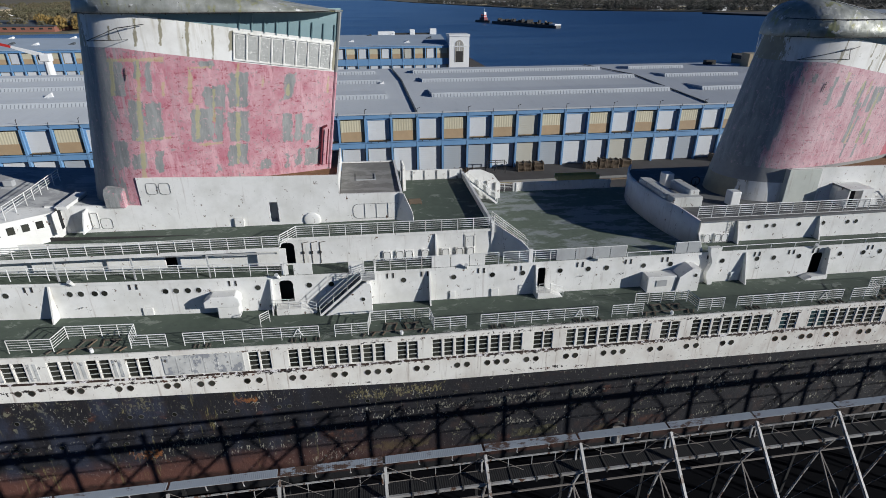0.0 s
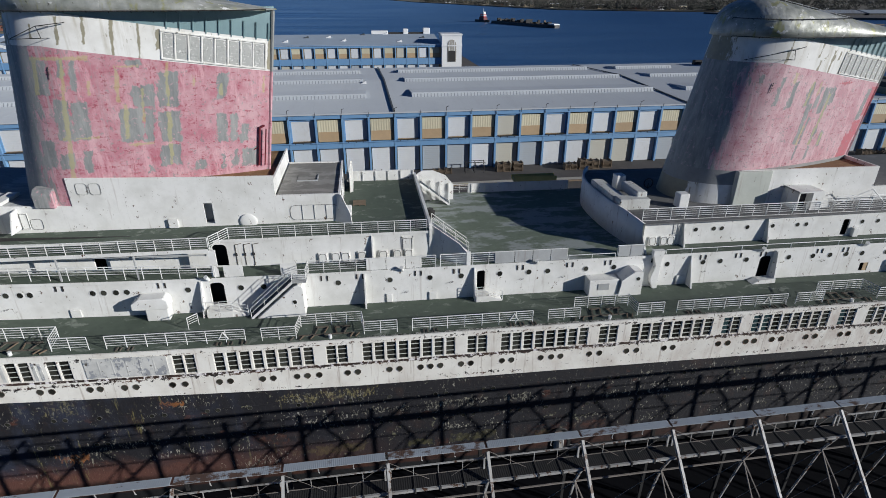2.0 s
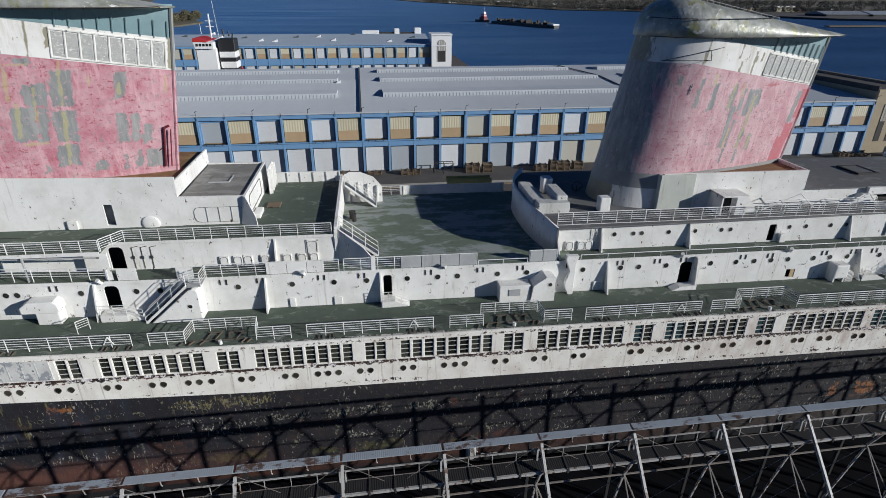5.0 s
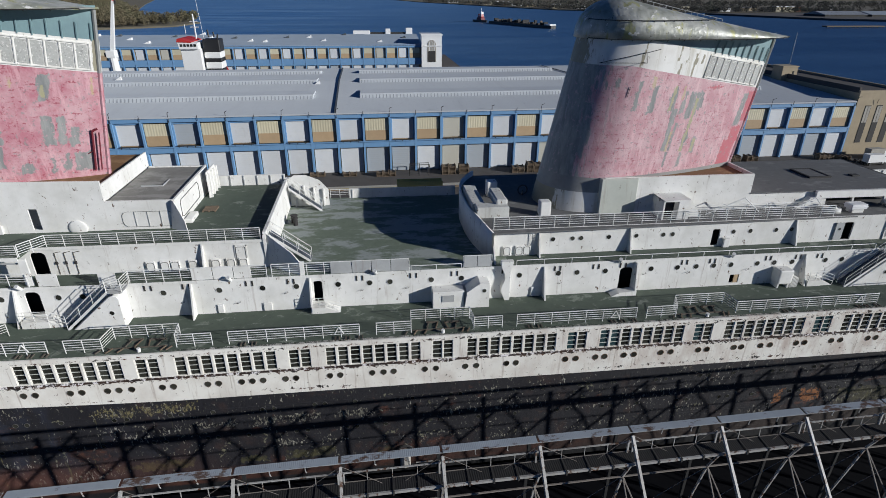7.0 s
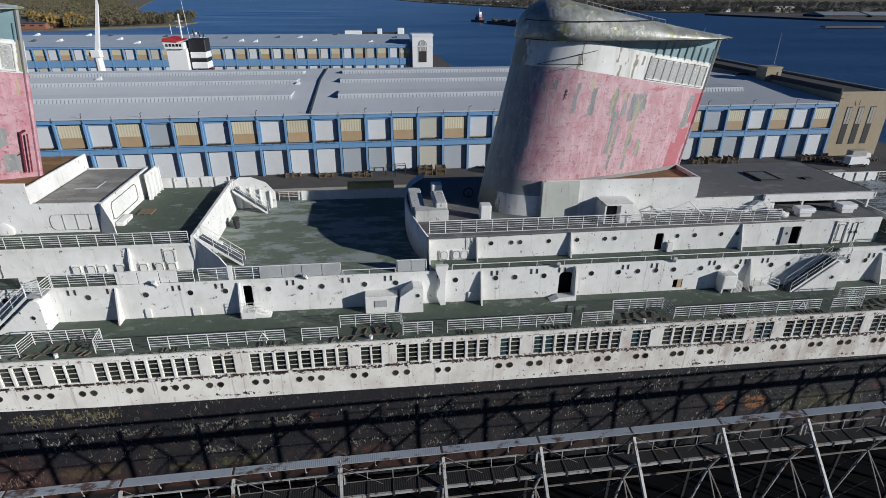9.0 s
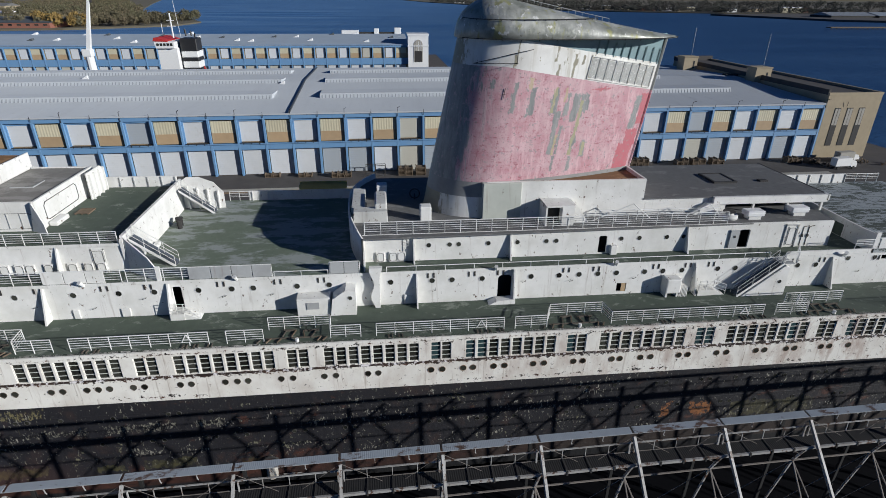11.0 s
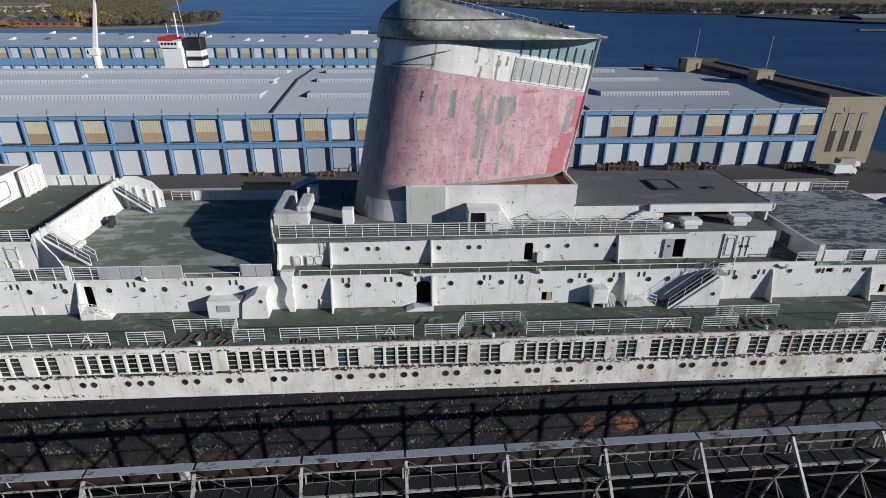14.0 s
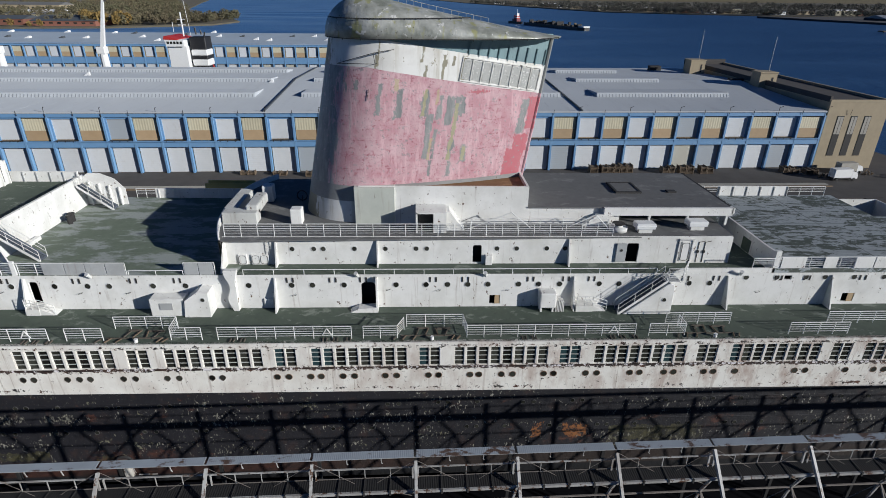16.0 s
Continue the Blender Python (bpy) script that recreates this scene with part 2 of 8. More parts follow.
    drip = s.steps(s.noise(1.0, 6, s.stretch(2.2, 2.2, 0.2), 0.7), 0.62, 0.66)
    c = s.mix(s.calc("MULTIPLY", s.calc("MULTIPLY", fore, drip), 0.7), c, (0.20, 0.175, 0.07))
    blue_coat = s.calc("MULTIPLY", s.steps(s.noise(0.4, 6, s.stretch(1.0, 1.0, 0.5)), 0.5, 0.62), s.calc("SUBTRACT", 1.0, low))
    c = s.mix(s.calc("MULTIPLY", s.calc("MULTIPLY", fore, blue_coat), 0.6), c, (0.030, 0.038, 0.065))
    # rust-red boot topping, browner and greyer aft
    boot = s.mix(s.steps(s.noise(0.7, 7, s.stretch(1.0, 1.0, 2.2), 0.7), 0.36, 0.64), (0.018, 0.009, 0.007), (0.060, 0.021, 0.013))
    boot = s.mix(s.steps(s.calc("ADD", sep.outputs[0], s.calc("MULTIPLY", s.noise(0.2, 3), 30.0)), 40.0, 62.0), boot, s.mix(s.noise(0.9, 6), (0.016, 0.012, 0.011), (0.040, 0.026, 0.020)))
    c = s.mix(s.steps(s.calc("ADD", sep.outputs[2], s.calc("MULTIPLY", s.noise(0.8, 5), 0.7)), 7.5, 7.1), c, boot)
    # near-black foot: shade by the pier edge, put into the colour
    c = s.mix(s.steps(sep.outputs[2], 5.6, 5.4), c, (0.007, 0.007, 0.008))
    # plate laps
    lap = s.calc("MULTIPLY", s.steps(s.calc("PINGPONG", s.calc("ADD", sep.outputs[2], s.calc("MULTIPLY", sep.outputs[0], 0.0087)), 1.1), 0.05, 0.02), 0.3)
    s.bump(s.calc("ADD", s.calc("ADD", old, s.noise(2.9, 7)), lap), 0.9, 0.05)
    return s.done(c)


hull_black = black_hull()
boot_red = worn_paint("faded red boot topping", (0.19, 0.05, 0.028), (0.08, 0.03, 0.02), (0.10, 0.05, 0.03), 0.6, 0.6)


RAKE = 0.15      # the funnels' lean
FWD_X, AFT_X = -23.6, 35.45
FSHAPE = {FWD_X: (20.1, 0.0), AFT_X: (19.85, 0.055)}      # length, taper of the front


def on_side(s, front, base):
    """Metres back from the raked front, and metres up from the foot."""
    sep = s.t.nodes.new("ShaderNodeSeparateXYZ")
    s.put(sep.inputs[0], s.place)
    up = s.calc("SUBTRACT", sep.outputs[2], base)
    return s.calc("SUBTRACT", s.calc("SUBTRACT", sep.outputs[0], front), s.calc("MULTIPLY", up, RAKE)), up


def funnel_paint(name, red, pale, deep, front, base, grey_front, bare, runs, fresh=()):
    s = Surface(name, 0.5)
    along, up = on_side(s, front, base)
    c = s.mix(s.steps(s.noise(0.6, 7, None, 0.65), 0.38, 0.62), red, pale)
    # plate seams show through
    seam = s.calc("MAXIMUM", s.steps(s.calc("PINGPONG", s.calc("ADD", up, s.calc("MULTIPLY", s.noise(0.8, 3), 0.15)), 0.62), 0.07, 0.0), s.steps(s.calc("PINGPONG", along, 0.78), 0.06, 0.0))
    fleck = s.calc("ADD", s.noise(1.9, 8, None, 0.74), s.calc("MULTIPLY", seam, 0.05))
    c = s.mix(s.calc("MULTIPLY", s.calc("MULTIPLY", s.steps(fleck, 0.54, 0.64), 0.85), s.steps(s.noise(0.35, 4), 0.3, 0.6)), c, deep)
    torn = s.calc("ADD", s.noise(2.6, 8, s.stretch(0.8, 0.8, 1.3), 0.76), s.calc("MULTIPLY", seam, 0.055))
    c = s.mix(s.calc("MULTIPLY", s.steps(torn, 0.587, 0.605), 0.85), c, tuple(0.85 * v for v in deep))
    c = s.mix(s.calc("MULTIPLY", s.steps(s.noise(1.0, 6, s.stretch(1.8, 1.8, 0.3), 0.7), 0.52, 0.62), 0.6), c, tuple(min(1, v * 1.2) for v in pale))
    c = s.mix(s.calc("MULTIPLY", s.steps(s.noise(4.5, 6, s.stretch(1.0, 1.0, 1.4), 0.72), 0.60, 0.66), 0.4), c, tuple(0.75 * v for v in deep))
    if fresh:
        c = s.mix(marks(s, along, up, fresh, 1.0), c, s.mix(s.noise(1.4, 6), (0.50, 0.10, 0.13), (0.50, 0.20, 0.22)))
    grey = s.mix(s.steps(s.noise(1.0, 6, s.stretch(1.6, 1.6, 0.3), 0.7), 0.35, 0.68), (0.20, 0.21, 0.21), (0.37, 0.37, 0.355))
    back = s.calc("ADD", along, s.calc("MULTIPLY", s.calc("SUBTRACT", s.noise(0.9, 7, s.stretch(1.3, 1.3, 0.3), 0.7), 0.5), 5.0))
    hole = s.calc("MAXIMUM", marks(s, along, up, bare, 0.95), s.steps(back, grey_front + 0.1, grey_front))
    c = s.mix(hole, c, grey)
    thin = s.calc("MULTIPLY", s.steps(s.noise(1.0, 6, s.stretch(2.4, 2.4, 0.14), 0.66), 0.55, 0.60), s.steps(along, 9.5 if front < 0 else 4.5, 1.5))
    c = s.mix(s.calc("MULTIPLY", thin, 0.8), c, s.mix(s.noise(0.8, 3), (0.27, 0.275, 0.27), (0.44, 0.43, 0.42)))
    c = s.mix(s.calc("MULTIPLY", s.steps(s.noise(3.0, 7, None, 0.72), 0.585, 0.615), 0.75), c, s.mix(hole, grey, pale))
    c = s.mix(s.calc("MULTIPLY", marks(s, along, up, runs, 0.55, 2.2), 0.6), c, s.mix(s.noise(1.6, 5), (0.50, 0.43, 0.14), (0.44, 0.42, 0.28)))
    c = s.mix(s.steps(s.noise(2.5, 8, s.stretch(1.6, 1.6, 0.7), 0.75), 0.69, 0.71), c, (0.1, 0.05, 0.05))
    s.bump(s.calc("ADD", s.calc("ADD", s.noise(3, 6), hole), s.calc("MULTIPLY", seam, 0.6)), 0.3, 0.02)
    return s.done(c)


def band_paint(name, front, base, runs):
    """White that has let through grey and tan in upright streaks."""
    s = Surface(name, 0.55)
    along, up = on_side(s, front, base)
    c = s.mix(s.steps(s.noise(0.45, 5), 0.42, 0.75), (0.78, 0.77, 0.74), (0.60, 0.58, 0.54))
    c = s.mix(s.calc("MULTIPLY", s.steps(s.noise(1.0, 6, s.stretch(1.7, 1.7, 0.12), 0.66), 0.53, 0.68), 0.5), c, (0.42, 0.38, 0.29))
    back = s.calc("ADD", along, s.calc("MULTIPLY", s.calc("SUBTRACT", s.noise(0.9, 7, s.stretch(1.3, 1.3, 0.3), 0.7), 0.5), 4.0))
    worn = s.calc("MAXIMUM", marks(s, along, up, runs, 0.42, 2.0), s.steps(back, 0.9, 0.7))
    worn = s.calc("MAXIMUM", worn, s.steps(s.noise(1.8, 8, s.stretch(1.3, 1.3, 0.55), 0.74), 0.635, 0.65))
    c = s.mix(worn, c, s.mix(s.noise(1.3, 5), (0.20, 0.19, 0.16), (0.40, 0.36, 0.24)))
    s.bump(s.calc("ADD", s.noise(3, 6), worn), 0.3, 0.02)
    return s.done(c)


FWD_BARE = ((2.62, 3.98, 9.47, 12.07), (4.19, 5.33, 6.01, 9.12), (5.33, 6.53, 5.94, 8.95), (4.72, 5.27, 10.84, 12.18), (5.44, 5.96, 9.67, 11.93), (2.71, 3.83, 3.72, 5.93), (5.91, 6.47, 3.24, 5.03), (9.59, 10.99, 8.33, 9.9), (8.58, 10.22, 5.58, 8.22), (10.34, 11.03, 5.46, 8.13), (11.4, 12.86, 8.2, 10.87), (11.38, 12.87, 5.32, 7.78), (11.32, 12.81, 3.41, 5.11), (15.63, 16.37, 8.52, 10.53), (15.61, 16.36, 4.97, 7.37), (16.49, 17.06, 4.88, 7.17), (15.82, 16.21, 2.62, 4.02), (16.72, 17.24, 2.63, 4.18), (17.5, 18.71, 2.6, 4.08), (17.41, 18.01, 4.76, 6.22), (13.93, 14.68, 2.8, 3.55), (10.32, 10.87, 2.9, 3.58), (4.22, 5.12, 3.74, 4.89), (9.22, 10.31, 11.47, 11.79))
FWD_RUNS = ((2.89, 3.21, 9.46, 12.17), (2.76, 6.77, 11.96, 12.18), (8.45, 10.09, 11.3, 11.47), (8.47, 8.73, 8.81, 11.38), (6.59, 6.77, 9.39, 10.43), (4.55, 7.01, 6.02, 6.17), (9.04, 10.9, 5.27, 5.42), (11.95, 12.14, 9.31, 11.58), (11.95, 12.16, 8.2, 9.31), (11.9, 12.21, 5.27, 7.78), (11.99, 12.23, 3.4, 5.21), (10.18, 10.34, 7.1, 9.66), (4.9, 5.17, 9.7, 12.17), (4.8, 5.12, 2.83, 9.7), (13.85, 14.0, 9.68, 10.41), (8.91, 9.2, 5.81, 8.53), (15.76, 16.01, 8.79, 9.8), (19.01, 19.19, 8.78, 10.2))
AFT_BARE = ((6.26, 6.68, 11.04, 11.45), (6.73, 7.37, 9.1, 11.49), (5.17, 5.59, 9.4, 11.93), (8.95, 9.53, 9.24, 11.37), (9.49, 9.94, 5.6, 9.24), (10.3, 10.55, 5.55, 7.98), (10.28, 10.73, 8.94, 10.91), (11.09, 11.72, 8.39, 10.71), (11.73, 12.42, 9.09, 10.68), (12.27, 12.65, 9.32, 10.66), (11.68, 12.13, 5.3, 8.39), (11.84, 12.15, 8.11, 9.6), (12.99, 13.37, 5.07, 6.58), (17.81, 18.49, 7.08, 10.1), (10.14, 10.45, 3.87, 5.33), (11.86, 12.16, 3.85, 5.19), (3.28, 3.56, 11.43, 12.21), (16.49, 16.84, 3.5, 3.92))
AFT_RUNS = ((6.47, 6.85, 11.26, 12.24), (9.0, 9.24, 9.25, 11.38), (9.98, 10.21, 5.5, 7.25), (10.02, 10.29, 10.16, 11.34), (11.79, 12.09, 8.11, 10.21), (11.78, 12.07, 6.86, 8.13), (11.69, 12.01, 5.32, 6.88), (13.05, 13.29, 5.21, 6.4))
funnel_red_a = funnel_paint("peeling pink funnel paint", (0.47, 0.19, 0.23), (0.58, 0.36, 0.385), (0.38, 0.07, 0.105), -23.3, 26.4, 2.9, FWD_BARE, FWD_RUNS)
funnel_red_b = funnel_paint("faded pink funnel paint", (0.52, 0.275, 0.305), (0.60, 0.41, 0.43), (0.42, 0.15, 0.185), 35.85, 24.2, 1.9, AFT_BARE, AFT_RUNS, ((18.44, 19.44, 7.53, 10.3), (17.65, 19.09, 5.47, 7.12), (17.19, 18.94, 3.29, 5.84), (12.57, 14.64, 10.91, 11.15)))
funnel_white_a = band_paint("stained forward funnel white", -23.3, 26.4, ((3.01, 3.21, 13.48, 14.43), (4.93, 5.12, 13.05, 14.95), (6.6, 6.81, 13.01, 15.04), (8.42, 8.64, 12.18, 15.12), (10.21, 10.34, 11.88, 14.56), (11.39, 11.7, 12.52, 13.99), (12.01, 12.19, 12.62, 13.64), (18.35, 19.22, 13.79, 14.74), (19.37, 19.76, 10.67, 13.04)))
funnel_white_b = band_paint("stained aft funnel white", 35.85, 24.2, ((4.89, 5.05, 12.81, 15.07), (4.76, 4.94, 12.59, 14.11), (8.36, 8.55, 13.53, 14.73), (8.74, 8.97, 11.95, 13.3), (10.16, 10.38, 11.55, 14.05), (10.32, 10.51, 13.15, 13.71), (11.83, 12.13, 11.96, 13.9), (10.99, 11.16, 13.25, 13.92), (8.51, 8.7, 11.73, 12.19)))
funnel_white = worn_paint("stained funnel white", (0.78, 0.77, 0.73), (0.6, 0.58, 0.52), (0.16, 0.14, 0.09), 0.60, 0.55, 0.565)
primer_grey = worn_paint("bare grey primer", (0.30, 0.30, 0.29), (0.2, 0.2, 0.2), RUST, 0.64)
teal = worn_paint("dull teal paint", (0.20, 0.31, 0.33), (0.15, 0.23, 0.25), (0.05, 0.06, 0.05), 0.68)


def cap_metal():
    """Dented sheet, bright where the old silver paint has stayed."""
    s = Surface("weathered silver funnel cap", 0.5, 0.28)
    c = s.mix(s.steps(s.noise(0.5, 6), 0.38, 0.64), (0.52, 0.52, 0.48), (0.25, 0.26, 0.22))
    c = s.mix(s.calc("MULTIPLY", s.steps(s.noise(1.0, 6, s.stretch(1.2, 1.2, 0.3)), 0.56, 0.64), 0.8), c, (0.36, 0.35, 0.15))
    c = s.mix(s.steps(s.noise(1.4, 7, None, 0.7), 0.60, 0.63), c, (0.70, 0.69, 0.66))
    c = s.mix(s.steps(s.noise(2.4, 7, None, 0.7), 0.64, 0.66), c, (0.12, 0.11, 0.09))
    sheets = s.steps(s.cells(1.4, 1.4, 0.9, 0.2), 0.0, 1.0)
    s.bump(s.calc("ADD", s.calc("MULTIPLY", s.noise(0.7, 3), 1.0), s.calc("MULTIPLY", sheets, 0.08)), 0.6, 0.2)
    return s.done(c, s.steps(s.noise(0.9, 5), 0.0, 0.95))


silver = cap_metal()


def plain(name, colour, rough=0.6, metal=0.0, vary=0.25, scale=3.0, tint=0.0):
    s = Surface(name, rough, metal)
    c = s.mix(s.noise(scale, 5), tuple(v * (1 - vary) for v in colour), tuple(min(1, v * (1 + vary)) for v in colour))
    if tint:
        c = s.tint(c, tint)
    s.bump(s.noise(scale * 4, 4), 0.2, 0.01)
    return s.done(c)


dark = plain("dark opening", (0.012, 0.013, 0.015), 0.7)
# corroded steel; also the colour of shade inside the deckhouses
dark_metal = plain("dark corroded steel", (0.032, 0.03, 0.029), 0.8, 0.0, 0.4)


def capping():
    """Galvanised sheet, some lengths rustier than others."""
    s = Surface("blue grey galvanised sheet", 0.5)
    r = s.t.nodes.new("ShaderNodeObjectInfo").outputs["Random"]
    c = s.mix(s.noise(0.8, 5), (0.37, 0.415, 0.46), (0.26, 0.285, 0.31))
    amount = s.calc("ADD", s.noise(0.9, 7, s.stretch(1.0, 2.0, 1.0), 0.7), s.calc("MULTIPLY", r, 0.13))
    c = s.mix(s.steps(amount, 0.62, 0.69), c, (0.10, 0.062, 0.045))
    s.bump(s.noise(2.0, 4), 0.4, 0.04)
    return s.done(c)


galvanised = capping()
sheet_black = plain("tarred walkway sheet", (0.014, 0.0135, 0.0135), 0.9, 0.0, 0.4)
lime = worn_paint("lime crust", (0.46, 0.44, 0.40), (0.30, 0.27, 0.23), RUST, 0.60)
truss_white = worn_paint("peeling off white steel", (0.41, 0.405, 0.39), (0.17, 0.15, 0.135), RUST, 0.55)
blue = worn_paint("warehouse blue paint", (0.145, 0.295, 0.50), (0.17, 0.31, 0.49), (0.06, 0.10, 0.16), 0.72)


def door_paint():
    """White roller doors, here and there a grey or beige one, scuffed at the foot."""
    s = Surface("ribbed white door", 0.55)
    r = s.t.nodes.new("ShaderNodeObjectInfo").outputs["Random"]
    c = s.mix(s.noise(0.5, 5), (0.55, 0.57, 0.59), (0.66, 0.67, 0.68))
    c = s.mix(s.steps(r, 0.88, 0.89), c, (0.34, 0.37, 0.40))
    c = s.mix(s.steps(r, 0.14, 0.13), c, (0.52, 0.50, 0.43))
    c = s.mix(s.calc("MULTIPLY", s.steps(s.noise(1.3, 6, s.stretch(1.0, 1.0, 0.5)), 0.58, 0.78), 0.3), c, (0.40, 0.38, 0.33))
    return s.done(s.tint(c, 0.08))


door_white = door_paint()
cream = plain("cream corrugated panel", (0.56, 0.51, 0.37), 0.6, 0, 0.12, 0.8, 0.08)
tan = plain("tan wall panel", (0.42, 0.30, 0.18), 0.7, 0, 0.15, 0.8, 0.08)
# near black: the shade below the gantry is put into this colour
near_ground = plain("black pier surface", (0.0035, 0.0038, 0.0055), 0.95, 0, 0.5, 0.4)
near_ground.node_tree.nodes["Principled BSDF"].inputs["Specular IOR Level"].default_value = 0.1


def roof_sheet():
    """Long weathered sheets with faint streaks down the fall of the roof."""
    s = Surface("pale blue grey roof sheet", 0.7)
    s.b.inputs["Diffuse Roughness"].default_value = 0.35
    c = s.mix(s.noise(0.06, 5), (0.43, 0.46, 0.49), (0.53, 0.555, 0.58))
    c = s.mix(s.calc("MULTIPLY", s.steps(s.noise(1.0, 6, s.stretch(0.35, 0.03, 0.1), 0.7), 0.5, 0.7), 0.5), c, (0.42, 0.44, 0.47))
    c = s.mix(s.calc("MULTIPLY", s.steps(s.noise(0.9, 6), 0.6, 0.72), 0.4), c, (0.36, 0.37, 0.38))
    return s.done(c)


roof_blue = roof_sheet()
VENT_GREY = plain("grey roof vent slit", (0.26, 0.28, 0.30), 0.7, 0, 0.2, 1.0)
roof_far = plain("dull blue roof sheet", (0.33, 0.39, 0.46), 0.7, 0, 0.15, 0.1)
roof_dark = plain("dark roof strip", (0.08, 0.09, 0.10), 0.6)
concrete = plain("stained concrete", (0.36, 0.34, 0.30), 0.85, 0, 0.25, 0.6)
sandstone = plain("tan rendered concrete", (0.38, 0.31, 0.21), 0.85, 0, 0.18, 0.7)
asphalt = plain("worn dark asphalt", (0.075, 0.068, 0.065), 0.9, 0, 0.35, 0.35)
pier_wood = plain("weathered timber", (0.15, 0.11, 0.075), 0.85, 0, 0.4, 1.5, 0.2)
yellow = plain("chipped yellow paint", (0.50, 0.40, 0.14), 0.7, 0, 0.35, 1.0)
red_paint = plain("red paint", (0.48, 0.035, 0.03), 0.5)
black_paint = plain("black paint", (0.02, 0.02, 0.022), 0.5)
clean_white = plain("clean white paint", (0.78, 0.78, 0.77), 0.45, 0, 0.08)
rubber = plain("black rubber", (0.02, 0.02, 0.02), 0.8)
leaf_gold = plain("golden autumn foliage", (0.24, 0.16, 0.05), 0.9, 0, 0.45, 0.2, 0.15)
bark = plain("grey bark", (0.07, 0.055, 0.045), 0.9)
grass = plain("dull riverbank ground", (0.115, 0.10, 0.07), 0.95, 0, 0.4, 0.05)
brick_red = plain("red brick", (0.24, 0.10, 0.07), 0.85, 0, 0.25, 0.5, 0.2)


def glass_dark():
    s = Surface("dirty dark window glass", 0.12)
    s.b.inputs["Specular IOR Level"].default_value = 0.6
    return s.done(s.tint(s.mix(s.noise(2.0, 4), (0.014, 0.015, 0.013), (0.055, 0.055, 0.045)), 0.6))


glass = glass_dark()
glass_teal = plain("teal tinted window glass", (0.030, 0.058, 0.064), 0.12, 0, 0.75, 2.6)


def river():
    """Wind streaks over deep blue; the colour goes paler up-river."""
    s = Surface("dark blue river water", 0.3)
    s.b.inputs["IOR"].default_value = 1.33
    sep = s.t.nodes.new("ShaderNodeSeparateXYZ")
    s.put(sep.inputs[0], s.place)
    big = s.noise(1.0, 6, s.stretch(0.003, 0.014, 1.0), 0.62)
    n = s.calc("ADD", s.noise(0.10, 5, s.stretch(1.0, 2.5, 1.0)), s.calc("MULTIPLY", s.noise(0.5, 4, s.stretch(1, 2, 1)), 0.35))
    s.bump(n, 0.5, 2.0)
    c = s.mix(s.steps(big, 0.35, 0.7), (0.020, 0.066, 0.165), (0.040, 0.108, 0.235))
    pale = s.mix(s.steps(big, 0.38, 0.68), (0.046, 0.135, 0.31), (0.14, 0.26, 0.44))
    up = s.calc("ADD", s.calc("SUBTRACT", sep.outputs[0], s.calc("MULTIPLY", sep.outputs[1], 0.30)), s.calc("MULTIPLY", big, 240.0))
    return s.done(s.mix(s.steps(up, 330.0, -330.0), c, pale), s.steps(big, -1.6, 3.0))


river_water = river()


def woods_leaf(name, dim, bright):
    s = Surface(name, 0.95)
    s.b.inputs["Diffuse Roughness"].default_value = 0.6
    r = s.t.nodes.new("ShaderNodeNewGeometry").outputs["Random Per Island"]
    return s.done(s.mix(s.steps(s.noise(0.012, 3), 0.35, 0.65), s.mix(r, dim, bright), s.mix(r, tuple(v * k for v, k in zip(dim, (0.9, 1.05, 1.0))), tuple(v * k for v, k in zip(bright, (0.8, 0.98, 0.85))))))


WOODS = woods_leaf("bare brown autumn twigs", (0.095, 0.078, 0.050), (0.18, 0.142, 0.085))
FAR_WOODS = woods_leaf("dim brown distant twigs", (0.070, 0.064, 0.060), (0.135, 0.117, 0.10))
SILL = worn_paint("rusted window sill", (0.022, 0.014, 0.012), (0.09, 0.05, 0.035), (1.4, 1.35, 1.25), 0.535, 0.7, 0.9)
primer_pale = plain("mid grey bare primer", (0.26, 0.265, 0.255), 0.6, 0, 0.22, 0.8)
RIM_RUST = plain("rust-stained tan rim", (0.19, 0.125, 0.085), 0.8, 0, 0.6, 4.0)
RIM_DARK = plain("dark stained rim", (0.10, 0.08, 0.065), 0.7, 0, 0.5, 4.0)
RIM_BLACK = plain("grey worn rim", (0.075, 0.072, 0.07), 0.5, 0, 0.6, 4.0)
def blanked_plating():
    """White over grey, flaked off in sharp-edged patches."""
    s = Surface("patchy grey and white plating", 0.6)
    c = s.mix(s.steps(s.noise(0.7, 6), 0.4, 0.65), (0.62, 0.615, 0.59), (0.47, 0.47, 0.455))
    c = s.mix(s.steps(s.noise(1.5, 8, s.stretch(1.0, 1.0, 0.7), 0.74), 0.53, 0.545), c, (0.30, 0.31, 0.33))
    c = s.mix(s.steps(s.noise(3.0, 7), 0.64, 0.66), c, (0.10, 0.09, 0.08))
    s.bump(s.noise(1.5, 8), 0.4, 0.02)
    return s.done(c)


BLANKED = blanked_plating()


def louvre_mesh():
    """Pale mesh sheet, specked all over where the paint has let go."""
    s = Surface("corroded pale mesh", 0.7)
    c = s.mix(s.noise(1.2, 4), (0.36, 0.365, 0.345), (0.46, 0.46, 0.44))
    c = s.mix(s.steps(s.noise(5.5, 5, s.stretch(1.0, 1.0, 1.4), 0.7), 0.58, 0.61), c, (0.74, 0.73, 0.70))
    c = s.mix(s.calc("MULTIPLY", s.steps(s.noise(7.0, 4), 0.60, 0.64), 0.7), c, (0.18, 0.18, 0.17))
    return s.done(c)


